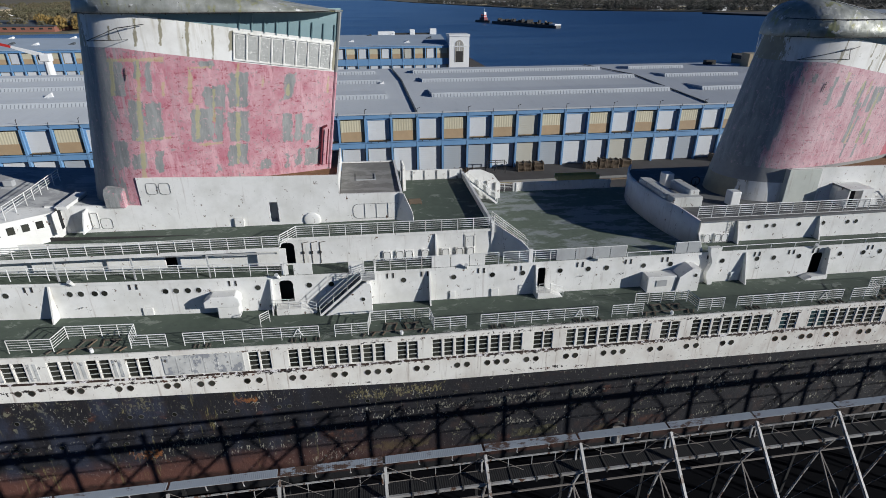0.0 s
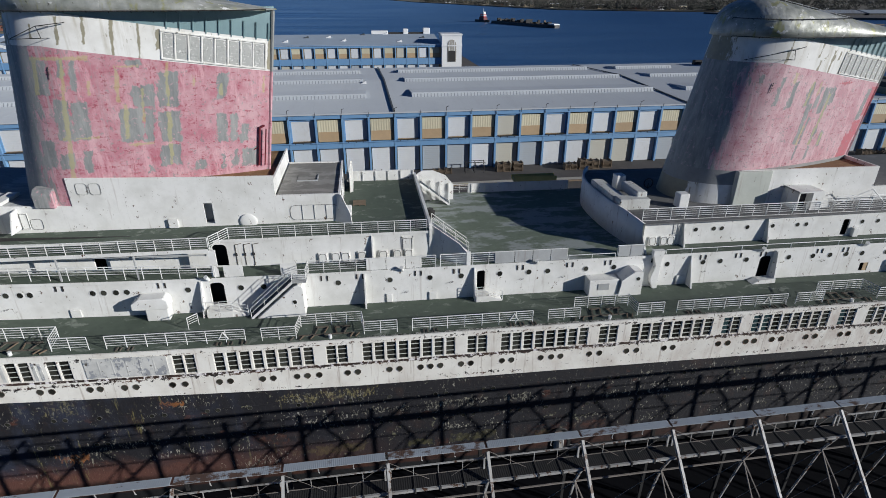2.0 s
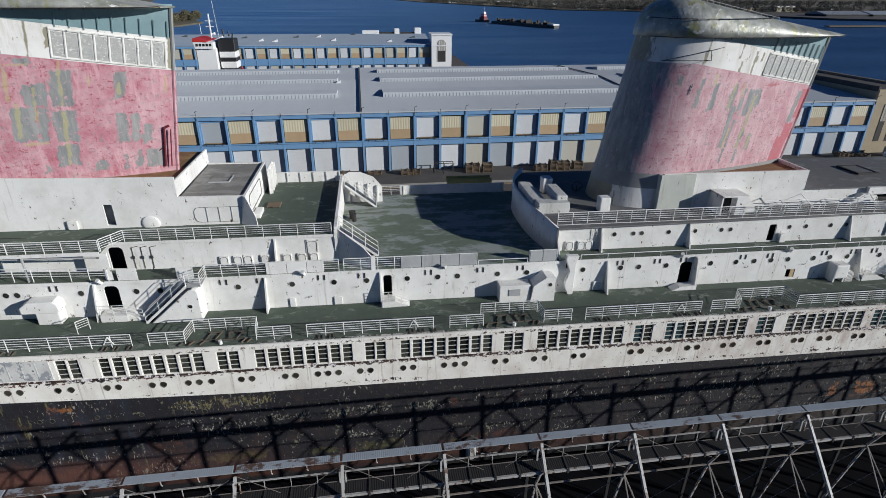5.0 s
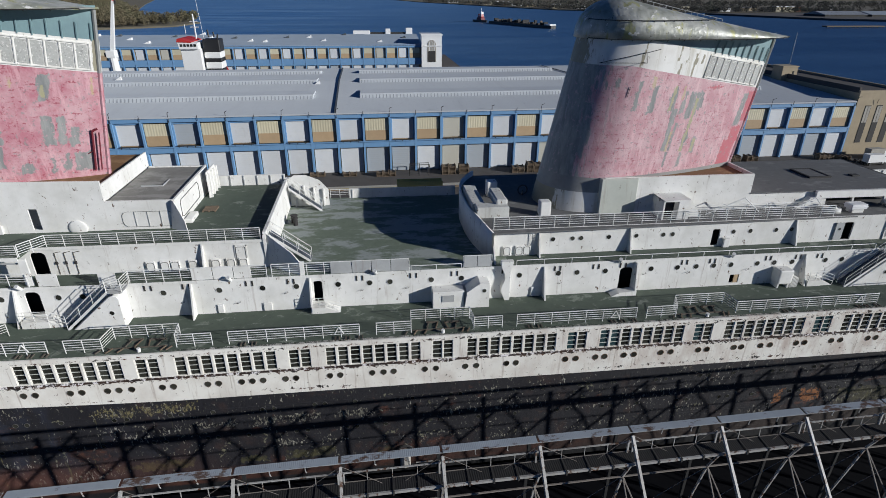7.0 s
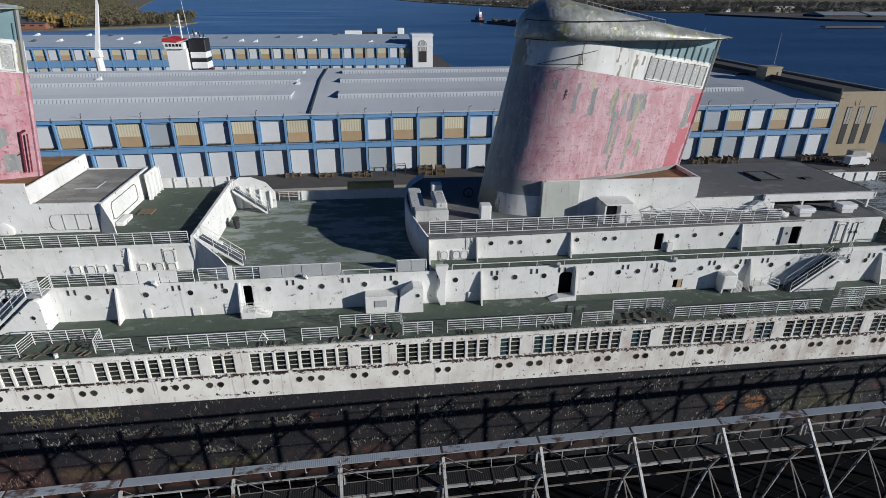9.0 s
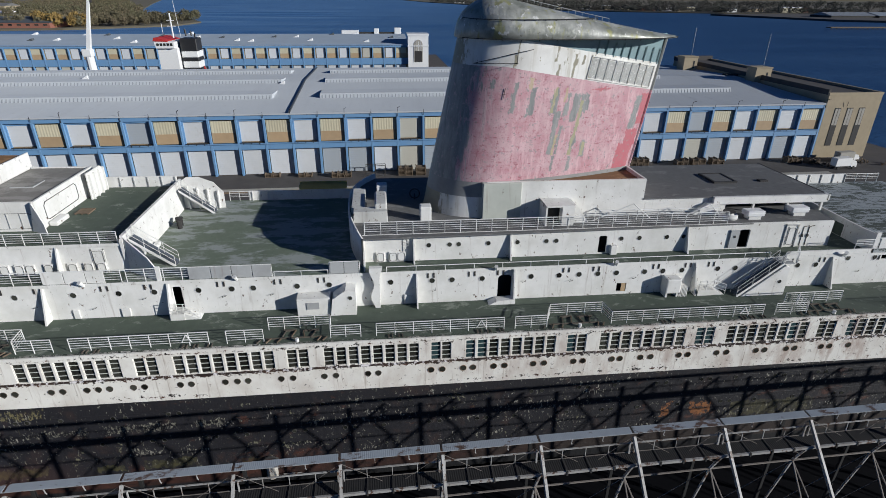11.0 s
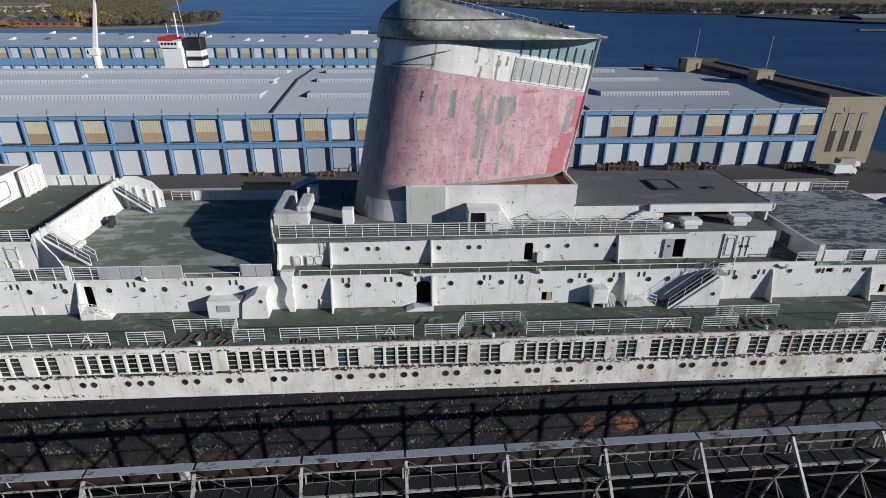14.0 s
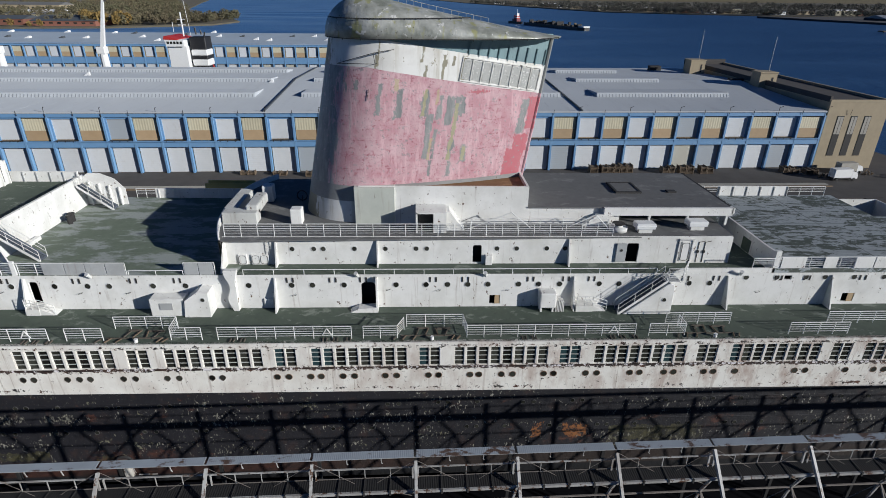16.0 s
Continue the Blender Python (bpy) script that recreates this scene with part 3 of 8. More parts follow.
LOUVRE = louvre_mesh()
SKID = plain("grey rusted skid steel", (0.10, 0.085, 0.068), 0.85, 0, 0.5, 3.0)
# blue grey holds the shade seen between the stair strings
TREAD_SHADE = plain("dull blue grey tread steel", (0.13, 0.15, 0.18), 0.75, 0, 0.3, 3.0)
BRACE_STEEL = plain("rust grey brace steel", (0.20, 0.175, 0.155), 0.75, 0, 0.5, 2.0)
PORT_RIM = plain("painted porthole rim", (0.50, 0.50, 0.49), 0.55, 0, 0.3, 4.0)
SEAL = plain("dark worn seal", (0.09, 0.09, 0.085), 0.8, 0, 0.4, 4.0)
BAR_PAINT = plain("pale worn glazing bar", (0.58, 0.58, 0.55), 0.6, 0, 0.35, 3.0)
DUCT_PAINT = worn_paint("weathered duct paint", (0.60, 0.60, 0.57), (0.44, 0.44, 0.42), RUST, 0.60, 0.65, 0.56)
CASING_PAINT = worn_paint("greenish grey casing paint", (0.53, 0.545, 0.49), (0.44, 0.46, 0.41), RUST, 0.66, 0.6, 0.58)
RED_PIPE = plain("dark red pipe paint", (0.16, 0.02, 0.03), 0.5)

# ---- building tools ----


def SZ(x):
    """The ship's trim and sheer: how much higher its decks lie at x."""
    return -0.0087 * (x - 20) + 0.0007 * max(0.0, 4 - x) ** 2


def TZ(x):
    """The trim of the forward top deck, which has hardly any sheer."""
    return -0.0087 * (x - 20) + 0.0001 * max(0.0, 4 - x) ** 2


def thing(name, at=(0, 0, 0), label="", category="", group="", kind=""):
    ob = new(name)
    ob.empty_display_size = 0.3
    ob.location = at
    return tagged(ob, label, category, group, kind)


def root_place(ob):
    p = Vector((0, 0, 0))
    while ob:
        p = p + Vector(ob.location)
        ob = ob.parent
    return p


def part(name, bm, material, parent=None, label="", bend=False, kind="", smooth=False):
    """Links a bmesh, drawn at its place in the world, as one mesh under a thing or part."""
    if bend:
        for v in bm.verts:
            v.co.z += TZ(v.co.x) if bend == "top" else SZ(v.co.x)
    off = root_place(parent) if parent else Vector((0, 0, 0))
    for v in bm.verts:
        v.co -= off
    if smooth:
        for f in bm.faces:
            f.smooth = True
    me = bpy.data.meshes.new(name)
    bm.to_mesh(me)
    bm.free()
    for m in material if isinstance(material, (list, tuple)) else [material]:
        me.materials.append(m)
    ob = new(name, me)
    ob.parent = parent
    return tagged(ob, label, "", "", kind)


def again(source, parent, dx=0, dy=0, dz=0, material=None):
    """Another object on the same mesh, moved, under a parent."""
    ob = new(source.name.split(".")[0], source.data)
    ob.parent = parent
    ob.location = Vector(source.location) + Vector((dx, dy, dz))
    if "label" in source:
        ob["label"] = source["label"]
    return ob


def box(bm, x0, x1, y0, y1, z0, z1, seg=6.0, mi=0):
    """A box, cut along x so that it can follow the sheer."""
    n = max(1, math.ceil((x1 - x0) / seg))
    rings = []
    for i in range(n + 1):
        x = x0 + (x1 - x0) * i / n
        rings.append([bm.verts.new((x, y, z)) for y, z in ((y0, z0), (y1, z0), (y1, z1), (y0, z1))])
    fs = [bm.faces.new(rings[0][::-1]), bm.faces.new(rings[-1])]
    for a, b in zip(rings, rings[1:]):
        for k in range(4):
            fs.append(bm.faces.new((a[k], a[(k + 1) % 4], b[(k + 1) % 4], b[k])))
    for f in fs:
        f.material_index = mi
    return bm


def boxes(*list_of):
    bm = bmesh.new()
    for b in list_of:
        box(bm, *b)
    return bm


def prism(bm, outline, axis, a0, a1):
    """A flat outline drawn out along an axis. outline: pairs in the two other axes, in order."""
    def at(p, a):
        return {"x": (a, p[0], p[1]), "y": (p[0], a, p[1]), "z": (p[0], p[1], a)}[axis]
    A = [bm.verts.new(at(p, a0)) for p in outline]
    B = [bm.verts.new(at(p, a1)) for p in outline]
    bm.faces.new(A)
    bm.faces.new(B[::-1])
    for i in range(len(A)):
        j = (i + 1) % len(A)
        bm.faces.new((A[i], B[i], B[j], A[j]))
    bmesh.ops.recalc_face_normals(bm, faces=bm.faces)
    return bm


def tube(bm, p, q, r, n=6, r2=None):
    p, q = Vector(p), Vector(q)
    d = (q - p).normalized()
    u = d.orthogonal().normalized()
    w = d.cross(u)
    r2 = r if r2 is None else r2
    A, B = [], []
    for i in range(n):
        a = 2 * math.pi * i / n
        e = math.cos(a) * u + math.sin(a) * w
        A.append(bm.verts.new(p + r * e))
        B.append(bm.verts.new(q + r2 * e))
    for i in range(n):
        j = (i + 1) % n
        bm.faces.new((A[i], A[j], B[j], B[i]))
    bm.faces.new(A[::-1])
    bm.faces.new(B)
    return bm


def tubes(*list_of):
    bm = bmesh.new()
    for t in list_of:
        tube(bm, *t)
    return bm


def soften(bm, r=0.05, seg=2):
    bmesh.ops.bevel(bm, geom=list(bm.edges), offset=r, segments=seg, affect="EDGES", profile=0.5)
    return bm


def holed_wall(bm, x0, x1, z0, z1, y0, y1, holes, seg=6.0):
    """A wall between y0 (outside) and y1 with right-angled openings through it."""
    xs = {x0, x1}
    zs = {z0, z1}
    n = max(1, math.ceil((x1 - x0) / seg))
    xs |= {x0 + (x1 - x0) * i / n for i in range(n + 1)}
    for a, b, c, d in holes:
        xs |= {a, b}
        zs |= {c, d}
    xs, zs = sorted(xs), sorted(zs)
    V = {}

    def v(x, y, z):
        k = (x, y, z)
        if k not in V:
            V[k] = bm.verts.new(k)
        return V[k]

    def open_at(x, z):
        return any(a < x < b and c < z < d for a, b, c, d in holes)
    solid = [[not open_at((xs[i] + xs[i + 1]) / 2, (zs[j] + zs[j + 1]) / 2) for j in range(len(zs) - 1)] for i in range(len(xs) - 1)]
    for i in range(len(xs) - 1):
        for j in range(len(zs) - 1):
            if not solid[i][j]:
                continue
            a, b, c, d = xs[i], xs[i + 1], zs[j], zs[j + 1]
            bm.faces.new((v(a, y0, c), v(b, y0, c), v(b, y0, d), v(a, y0, d)))
            bm.faces.new((v(a, y1, d), v(b, y1, d), v(b, y1, c), v(a, y1, c)))
            if i == 0 or not solid[i - 1][j]:
                bm.faces.new((v(a, y0, d), v(a, y1, d), v(a, y1, c), v(a, y0, c)))
            if i == len(xs) - 2 or not solid[i + 1][j]:
                bm.faces.new((v(b, y0, c), v(b, y1, c), v(b, y1, d), v(b, y0, d)))
            if j == 0 or not solid[i][j - 1]:
                bm.faces.new((v(a, y0, c), v(a, y1, c), v(b, y1, c), v(b, y0, c)))
            if j == len(zs) - 2 or not solid[i][j + 1]:
                bm.faces.new((v(a, y0, d), v(b, y0, d), v(b, y1, d), v(a, y1, d)))
    return bm


def railing(points, height=1.1, bars=5, step=1.35, label="white painted tubular steel deck railing", group="deck railings", z_is_world=False, ends=True):
    """A railing along a broken line of deck points."""
    pts = [Vector((x, y, z if z_is_world else z + SZ(x))) for x, y, z in points]
    t = thing("railing", pts[0], label, "railing", group)
    post = None
    for k, (a, b) in enumerate(zip(pts, pts[1:])):
        n = max(1, round((b - a).length / step))
        for i in range(n + 1):
            if i == 0 and k > 0:
                continue
            p = a.lerp(b, i / n)
            if post is None:
                post = part("post", tubes((p, p + Vector((0, 0, height)), 0.035, 5)), rail_white, t)
            else:
                again(post, t, *(p - pts[0]))
    for r in range(bars):
        h = height * (1 - r * 0.185)
        bm = bmesh.new()
        for a, b in zip(pts, pts[1:]):
            tube(bm, a + Vector((0, 0, h)), b + Vector((0, 0, h)), 0.04 if r == 0 else 0.022, 5)
        part("rail", bm, rail_white, t)
    return t


def wire(pts, r, sides=4):
    """One bent rod through the points."""
    bm = bmesh.new()
    rings = []
    for i, p in enumerate(pts):
        d = (pts[min(i + 1, len(pts) - 1)] - pts[max(i - 1, 0)]).normalized()
        u = d.cross(Vector((0, 0, 1))).normalized()
        w = u.cross(d)
        rings.append([bm.verts.new(p + (u * math.cos(a) + w * math.sin(a)) * r) for a in (2 * math.pi * k / sides for k in range(sides))])
    for a, b in zip(rings, rings[1:]):
        for k in range(sides):
            bm.faces.new((a[k], b[k], b[(k + 1) % sides], a[(k + 1) % sides]))
    return bm


def slab(corners, thick):
    """A flat plate through the corners, given a thickness on its far side."""
    bm = bmesh.new()
    c = [Vector(p) for p in corners]
    n = (c[1] - c[0]).cross(c[2] - c[0]).normalized() * thick
    A, B = [bm.verts.new(p) for p in c], [bm.verts.new(p + n) for p in c]
    bm.faces.new(A)
    bm.faces.new(B[::-1])
    for i in range(len(c)):
        j = (i + 1) % len(c)
        bm.faces.new((A[i], B[i], B[j], A[j]))
    bmesh.ops.recalc_face_normals(bm, faces=bm.faces)
    return bm


PORT = {}


def porthole(x, y, z, parent, r=0.23, rim=None):
    """A round brass-rimmed light: ring and dark glass, standing a little proud."""
    key = (round(r, 2), rim.name if rim else "")
    z = z + SZ(x)
    if key not in PORT:
        p = thing_part("porthole", parent, (x, y, z))
        bm = bmesh.new()
        n = 16
        rings = []
        for rad, out in ((r * k, o) for k, o in ((1.20, 0.0), (1.17, 0.03), (1.02, 0.035), (0.98, 0.012))):
            rings.append([bm.verts.new((x + rad * math.cos(2 * math.pi * i / n), y - out, z + rad * math.sin(2 * math.pi * i / n))) for i in range(n)])
        for a, b in zip(rings, rings[1:]):
            for i in range(n):
                j = (i + 1) % n
                bm.faces.new((a[i], a[j], b[j], b[i]))
        if rim is RIM_DARK:      # the lower lip runs to a point
            for ring_verts in rings[:2]:
                for v in ring_verts:
                    low = max(0.0, (z - v.co.z) / (r * 1.2) - 0.55)
                    v.co.z -= 0.55 * low * r
                    v.co.x += (x - v.co.x) * low * 0.9
        ring = part("rim", bm, rim or PORT_RIM, p)
        bm = bmesh.new()
        bm.faces.new([bm.verts.new((x + r * math.cos(2 * math.pi * i / n), y - 0.012, z + r * math.sin(2 * math.pi * i / n))) for i in range(n)])
        g = part("pane", bm, glass, p)
        PORT[key] = (ring, g)
        return p
    p = thing_part("porthole", parent, (x, y, z))
    for src in PORT[key]:
        o = new(src.name.split(".")[0], src.data)
        o.parent = p
    return p


def thing_part(name, parent, at, label=""):
    """An Empty that stands for a part with pieces of its own."""
    ob = new(name)
    ob.empty_display_size = 0.2
    ob.parent = parent
    ob.location = Vector(at) - root_place(parent)
    if label:
        ob["label"] = label
    return ob

# ---- water and land ----
HY, FY, CY = 35.8, 64.8, 50.3      # the ship's near side, far side and middle line
BOAT, SUNW, TOPD = 18.7, 21.85, 24.4   # boat deck, upper walkway, top deck

bm = bmesh.new()
n = 40
ring = [bm.verts.new((4200 * math.cos(2 * math.pi * i / n), 4200 * math.sin(2 * math.pi * i / n), 0)) for i in range(n)]
bm.faces.new(ring)
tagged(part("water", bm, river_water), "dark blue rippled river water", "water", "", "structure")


def land(name, outline, height, material, label):
    bm = bmesh.new()
    prism(bm, outline, "z", -3.0, height)
    return tagged(part(name, bm, material), label, "ground", "", "structure")


# ---- the ship's hull ----
def hull_line(x, side):
    """How far the side stands from the middle line."""
    half = 14.5
    if x < -45:
        half *= max(0.0, 1 - ((-45 - x) / 75) ** 2)
    if x > 105:
        half *= max(0.0, 1 - ((x - 105) / 70) ** 2.4 * 0.85)
    return CY + side * half


def hull_skin(bm, z0, z1, x0=-118, x1=172, step=4.0, near=True, far=True, side_out=0.0):
    xs = [x0 + (x1 - x0) * i / round((x1 - x0) / step) for i in range(round((x1 - x0) / step) + 1)]
    for side, on in ((-1, near), (1, far)):
        if not on:
            continue
        lo = [bm.verts.new((x, hull_line(x, side) + side * side_out, z0)) for x in xs]
        hi = [bm.verts.new((x, hull_line(x, side) + side * side_out, z1)) for x in xs]
        for i in range(len(xs) - 1):
            q = (lo[i], lo[i + 1], hi[i + 1], hi[i])
            bm.faces.new(q if side < 0 else q[::-1])
    return bm


def paint_line(bm):
    """Moves the edge between black and white plating to its slope."""
    for v in bm.verts:
        if 14.2 < v.co.z < 14.45:
            x = min(max(v.co.x, -60), 90)
            v.co.z -= 0.2 + 0.004 * max(0, x - 4) - 0.026 * max(0, 4 - max(x, -12)) - 0.0115 * max(0, -12 - x)
    return bm


hull = thing("ship_hull", (20, CY, 0), "laid-up ocean liner hull, flaking black paint below worn white", "ship")
part("black_plating", paint_line(hull_skin(bmesh.new(), 2.0, 14.35)), hull_black, hull, "flaking black painted plating", True)
part("boot_topping", hull_skin(bmesh.new(), -2.0, 2.0), boot_red, hull, "faded red boot topping", True)
bm = hull_skin(bmesh.new(), 14.35, BOAT, near=False)
hull_skin(bm, 14.35, BOAT, -118, -44, far=False)
hull_skin(bm, 14.35, BOAT, 100, 172, far=False)
part("white_plating", paint_line(bm), hull_white, hull, "chalky white upper plating", True)
# closing stern and decks fore and aft
for xa, xb in ((-118, -44), (100, 172)):
    bm = bmesh.new()
    k = 18
    lo = [bm.verts.new((xa + (xb - xa) * i / k, hull_line(xa + (xb - xa) * i / k, -1), BOAT)) for i in range(k + 1)]
    hi = [bm.verts.new((xa + (xb - xa) * i / k, hull_line(xa + (xb - xa) * i / k, 1), BOAT)) for i in range(k + 1)]
    for i in range(k):
        bm.faces.new((lo[i], lo[i + 1], hi[i + 1], hi[i]))
    part("end_deck", bm, deck_green, hull, "", True)
y = hull_line(172, -1)
bm = bmesh.new()
bm.faces.new([bm.verts.new(p) for p in ((172, y, -2), (172, 2 * CY - y, -2), (172, 2 * CY - y, BOAT), (172, y, BOAT))])
part("stern_plate", bm, hull_black, hull, "", True)

# promenade: a strip with its windows
WZ0, WZ1 = 16.46, 18.2
groups = []                       # (start, windows)
for k in range(-1, 9):
    x = 4.3 + 11.07 * k
    groups.append((x + 0.05, 8))
    groups.append((x + 8.35, 2))
for x in (-9.65, -18.25, -20.95, -23.5, -26.6, -29.0, -31.6, -34.2, -37.0, -40.0):
    groups.append((x, 2))
holes, wins = [], []
for x, count in groups:
    pitch = 0.94 if count == 8 else 0.86
    for i in range(count):
        holes.append((x + i * pitch, x + i * pitch + 0.77, WZ0, WZ1))
        wins.append((x + i * pitch, count))
part("promenade_wall", paint_line(holed_wall(bmesh.new(), -44, 100, 14.35, BOAT, HY, HY + 0.25, holes)), hull_white, hull, "chalky white promenade side with rust stains", True)
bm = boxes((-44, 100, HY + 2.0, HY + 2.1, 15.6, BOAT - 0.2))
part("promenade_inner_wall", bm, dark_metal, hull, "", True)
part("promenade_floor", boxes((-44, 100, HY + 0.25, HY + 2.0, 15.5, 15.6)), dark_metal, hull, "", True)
part("black_edge_strake", paint_line(box(bmesh.new(), -44, 100, HY - 0.04, HY, 14.25, 14.38, 4)), hull_black, hull, "", True)
part("sill_moulding", boxes((-44, 100, HY - 0.09, HY, 16.31, 16.45)), SILL, hull, "rust-stained sill moulding", True)
part("deck_edge_moulding", boxes((-44, 100, HY - 0.14, HY, 18.42, 18.72)), hull_white, hull, "", True)
# blanked-off stretch
part("blanking_panel", boxes((-15.7, -10.0, HY - 0.05, HY, 16.55, 18.25)), BLANKED, hull, "patchy grey plated-over window stretch", True)
for x in (-40.0, -37.0, -34.2, -31.6, -29.0, -26.6, -23.5, -20.95):
    part("bare_panel", boxes((x + 1.80, x + 2.0, HY - 0.02, HY, 16.6, 18.1), (x + 2.2, x + 2.42, HY - 0.02, HY, 16.6, 18.1)), BLANKED, hull, "flaked grey plating between windows", True)
for i in range(5):
    part("panel_rib", boxes((-14.75 + 0.95 * i, -14.68 + 0.95 * i, HY - 0.065, HY - 0.05, 16.6, 18.2)), BLANKED, hull, "", True)

WIN = {}
rnd = random.Random(4)
for x, count in wins:
    w = thing_part("window", hull, (x, HY, WZ0 + SZ(x)))
    kind = "dark" if x < -12 else "teal" if count == 2 and rnd.random() < 0.25 else ("teal" if rnd.random() < 0.05 else "dark")
    if "frame" not in WIN:
        z = WZ0 + SZ(x)
        h = WZ1 - WZ0
        bm = boxes((x, x + 0.05, HY + 0.04, HY + 0.12, z, z + h), (x + 0.72, x + 0.77, HY + 0.04, HY + 0.12, z, z + h),
                   (x, x + 0.77, HY + 0.03, HY + 0.12, z + h - 0.06, z + h), (x, x + 0.77, HY + 0.03, HY + 0.12, z, z + 0.06),
                   )
        WIN["bar"] = part("glazing_bar", boxes((x + 0.05, x + 0.72, HY + 0.06, HY + 0.10, z + h * 0.25, z + h * 0.25 + 0.045)), BAR_PAINT, w)
        for k in (1, 2):
            again(WIN["bar"], w, 0, 0, h * 0.25 * k)
        WIN["frame"] = part("frame", bm, hull_white, w)
        WIN["dark"] = part("pane", boxes((x + 0.03, x + 0.74, HY + 0.13, HY + 0.14, z + 0.03, z + h - 0.03)), glass, w)
        me = WIN["dark"].data.copy()
        me.materials.clear()
        me.materials.append(glass_teal)
        WIN["teal"] = me
        continue
    o = new("frame", WIN["frame"].data)
    o.parent = w
    for k in range(3):
        again(WIN["bar"], w, 0, 0, (WZ1 - WZ0) * 0.25 * k)
    o = new("pane", WIN["dark"].data if kind == "dark" else WIN["teal"])
    o.parent = w

HULL_PORTS = (-26.0, -25.1, -22.5, -21.8, -19.2, -18.4, -15.8, -15.1, -13.4, -12.6, -10.0, -9.1, -6.6, -5.8, -3.4, -2.6, -0.8, 0.0, 0.9, 3.1, 3.9, 6.4, 7.2, 8.9, 9.7, 10.5, 12.2, 13.0, 15.6, 16.4, 18.9, 19.8, 20.6, 23.1, 24.0, 26.4, 27.3, 29.8, 30.6, 34.8, 35.7, 37.4, 38.2, 39.9, 40.8, 43.2, 44.1, 46.6, 47.4, 49.9, 50.6, 52.4, 53.3, 55.8, 56.6, 59.2, 60.1, 62.8, 63.6, 65.6, 66.4, 68.9, 69.7, 71.5, 76.5, 77.4, 80.8, 83.2, 84.1, 88.6, 91.0)
for x in HULL_PORTS:
    porthole(x, HY, 15.55, hull, 0.21 if x < 32 else 0.235, RIM_DARK if x < 32 else RIM_RUST)
for k in range(-3, 8):
    for d in (0.0, 0.9, 4.1, 4.9, 7.3):
        porthole(-1.0 + 11.07 * k + d, HY - 0.0, 12.7 if d < 4 else 12.8, hull, 0.17, RIM_BLACK)
        porthole(1.4 + 11.07 * k + d, HY - 0.0, 10.2, hull, 0.17, RIM_BLACK)

# ---- boat deck and lower deckhouse ----
tagged(part("boat_deck", boxes((-44, 100, HY + 0.02, 41.2, 18.45, BOAT)), deck_green, None, "", True), "weathered dark green boat deck of the ship", "deck", "", "structure")

LY, UY = 41.0, 42.9
low = thing("deckhouse", (20, CY, BOAT), "worn white steel deckhouse with portholes along the boat deck", "deckhouse")
low_covers = ((52.35, 52.8), (83.55, 84.1))
low_holes = [(14.4, 15.1, 19.3, 21.25), (41.1, 42.3, 18.95, 21.1), (-7.6, -6.5, 19.4, 21.4), (51.9, 52.8, 18.95, 19.8), (83.0, 84.1, 18.95, 19.8), (77.3, 77.95, 21.15, 21.6)]
part("wall", holed_wall(bmesh.new(), -44, 100, BOAT - 0.05, SUNW - 0.05, LY, LY + 0.15, low_holes), white, low, "", True)
part("far_wall", boxes((-44, 100, 59.6, 59.75, BOAT - 0.05, SUNW - 0.05)), white, low, "", True)
# added dark sheet: paints the shade inside the lower doorways
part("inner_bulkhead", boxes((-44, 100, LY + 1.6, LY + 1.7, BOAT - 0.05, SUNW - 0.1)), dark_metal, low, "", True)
part("end_wall", boxes((-44.1, -43.95, LY, 59.75, BOAT - 0.05, SUNW - 0.05), (99.95, 100.1, LY, 59.75, BOAT - 0.05, SUNW - 0.05)), white, low, "", True)
for xa, xb in low_covers:
    part("vent_cover", boxes((xa, xb, LY + 0.04, LY + 0.09, 18.95, 19.8)), tan, low, "tan board in a vent opening", True)
LOW_PORTS = (-27.9, -23.4, -22.6, -21.6, -20.9, -16.4, -15.6, -14.7, -13.9, -9.3, -5.2, -3.4, 2.6, 6.9, 10.3, 13.0, 16.4, 19.0, 20.7, 24.2, 26.8, 31.9, 35.4, 37.1, 39.7, 44.0, 46.5, 48.3, 50.0, 51.7, 54.3, 56.0, 57.8, 61.2, 62.9, 69.0, 70.8, 73.9, 76.6, 79.2, 80.9, 83.5, 86.2, 89.0, 92.0)
for x in LOW_PORTS:
    porthole(x, LY, 20.85 if x < 72 else 21.4, low)


def fin(x, y, z0, z1, out_lo, out_hi, parent):
    bm = bmesh.new()
    prism(bm, [(y, z0), (y - out_lo, z0), (y - out_hi, z1), (y, z1)], "x", x - 0.06, x + 0.06)
    return part("bulkhead_fin", bm, white, parent, "", True)


for x in (-24.7, -8.2, 4.8, 14.15, 34.1, 59.0, 72.3, 81.5):
    fin(x, LY, BOAT, SUNW - 0.1, 0.95, 0.1, low)
tagged(part("upper_walkway", boxes((-44, 100, LY - 0.08, UY + 0.3, SUNW - 0.12, SUNW)), deck_green, None, "", True), "narrow weathered green upper walkway deck", "deck", "", "structure")
part("deck_edge", boxes((-44, 100, LY - 0.14, LY - 0.08, SUNW - 0.22, SUNW + 0.03)), white, low, "", True)

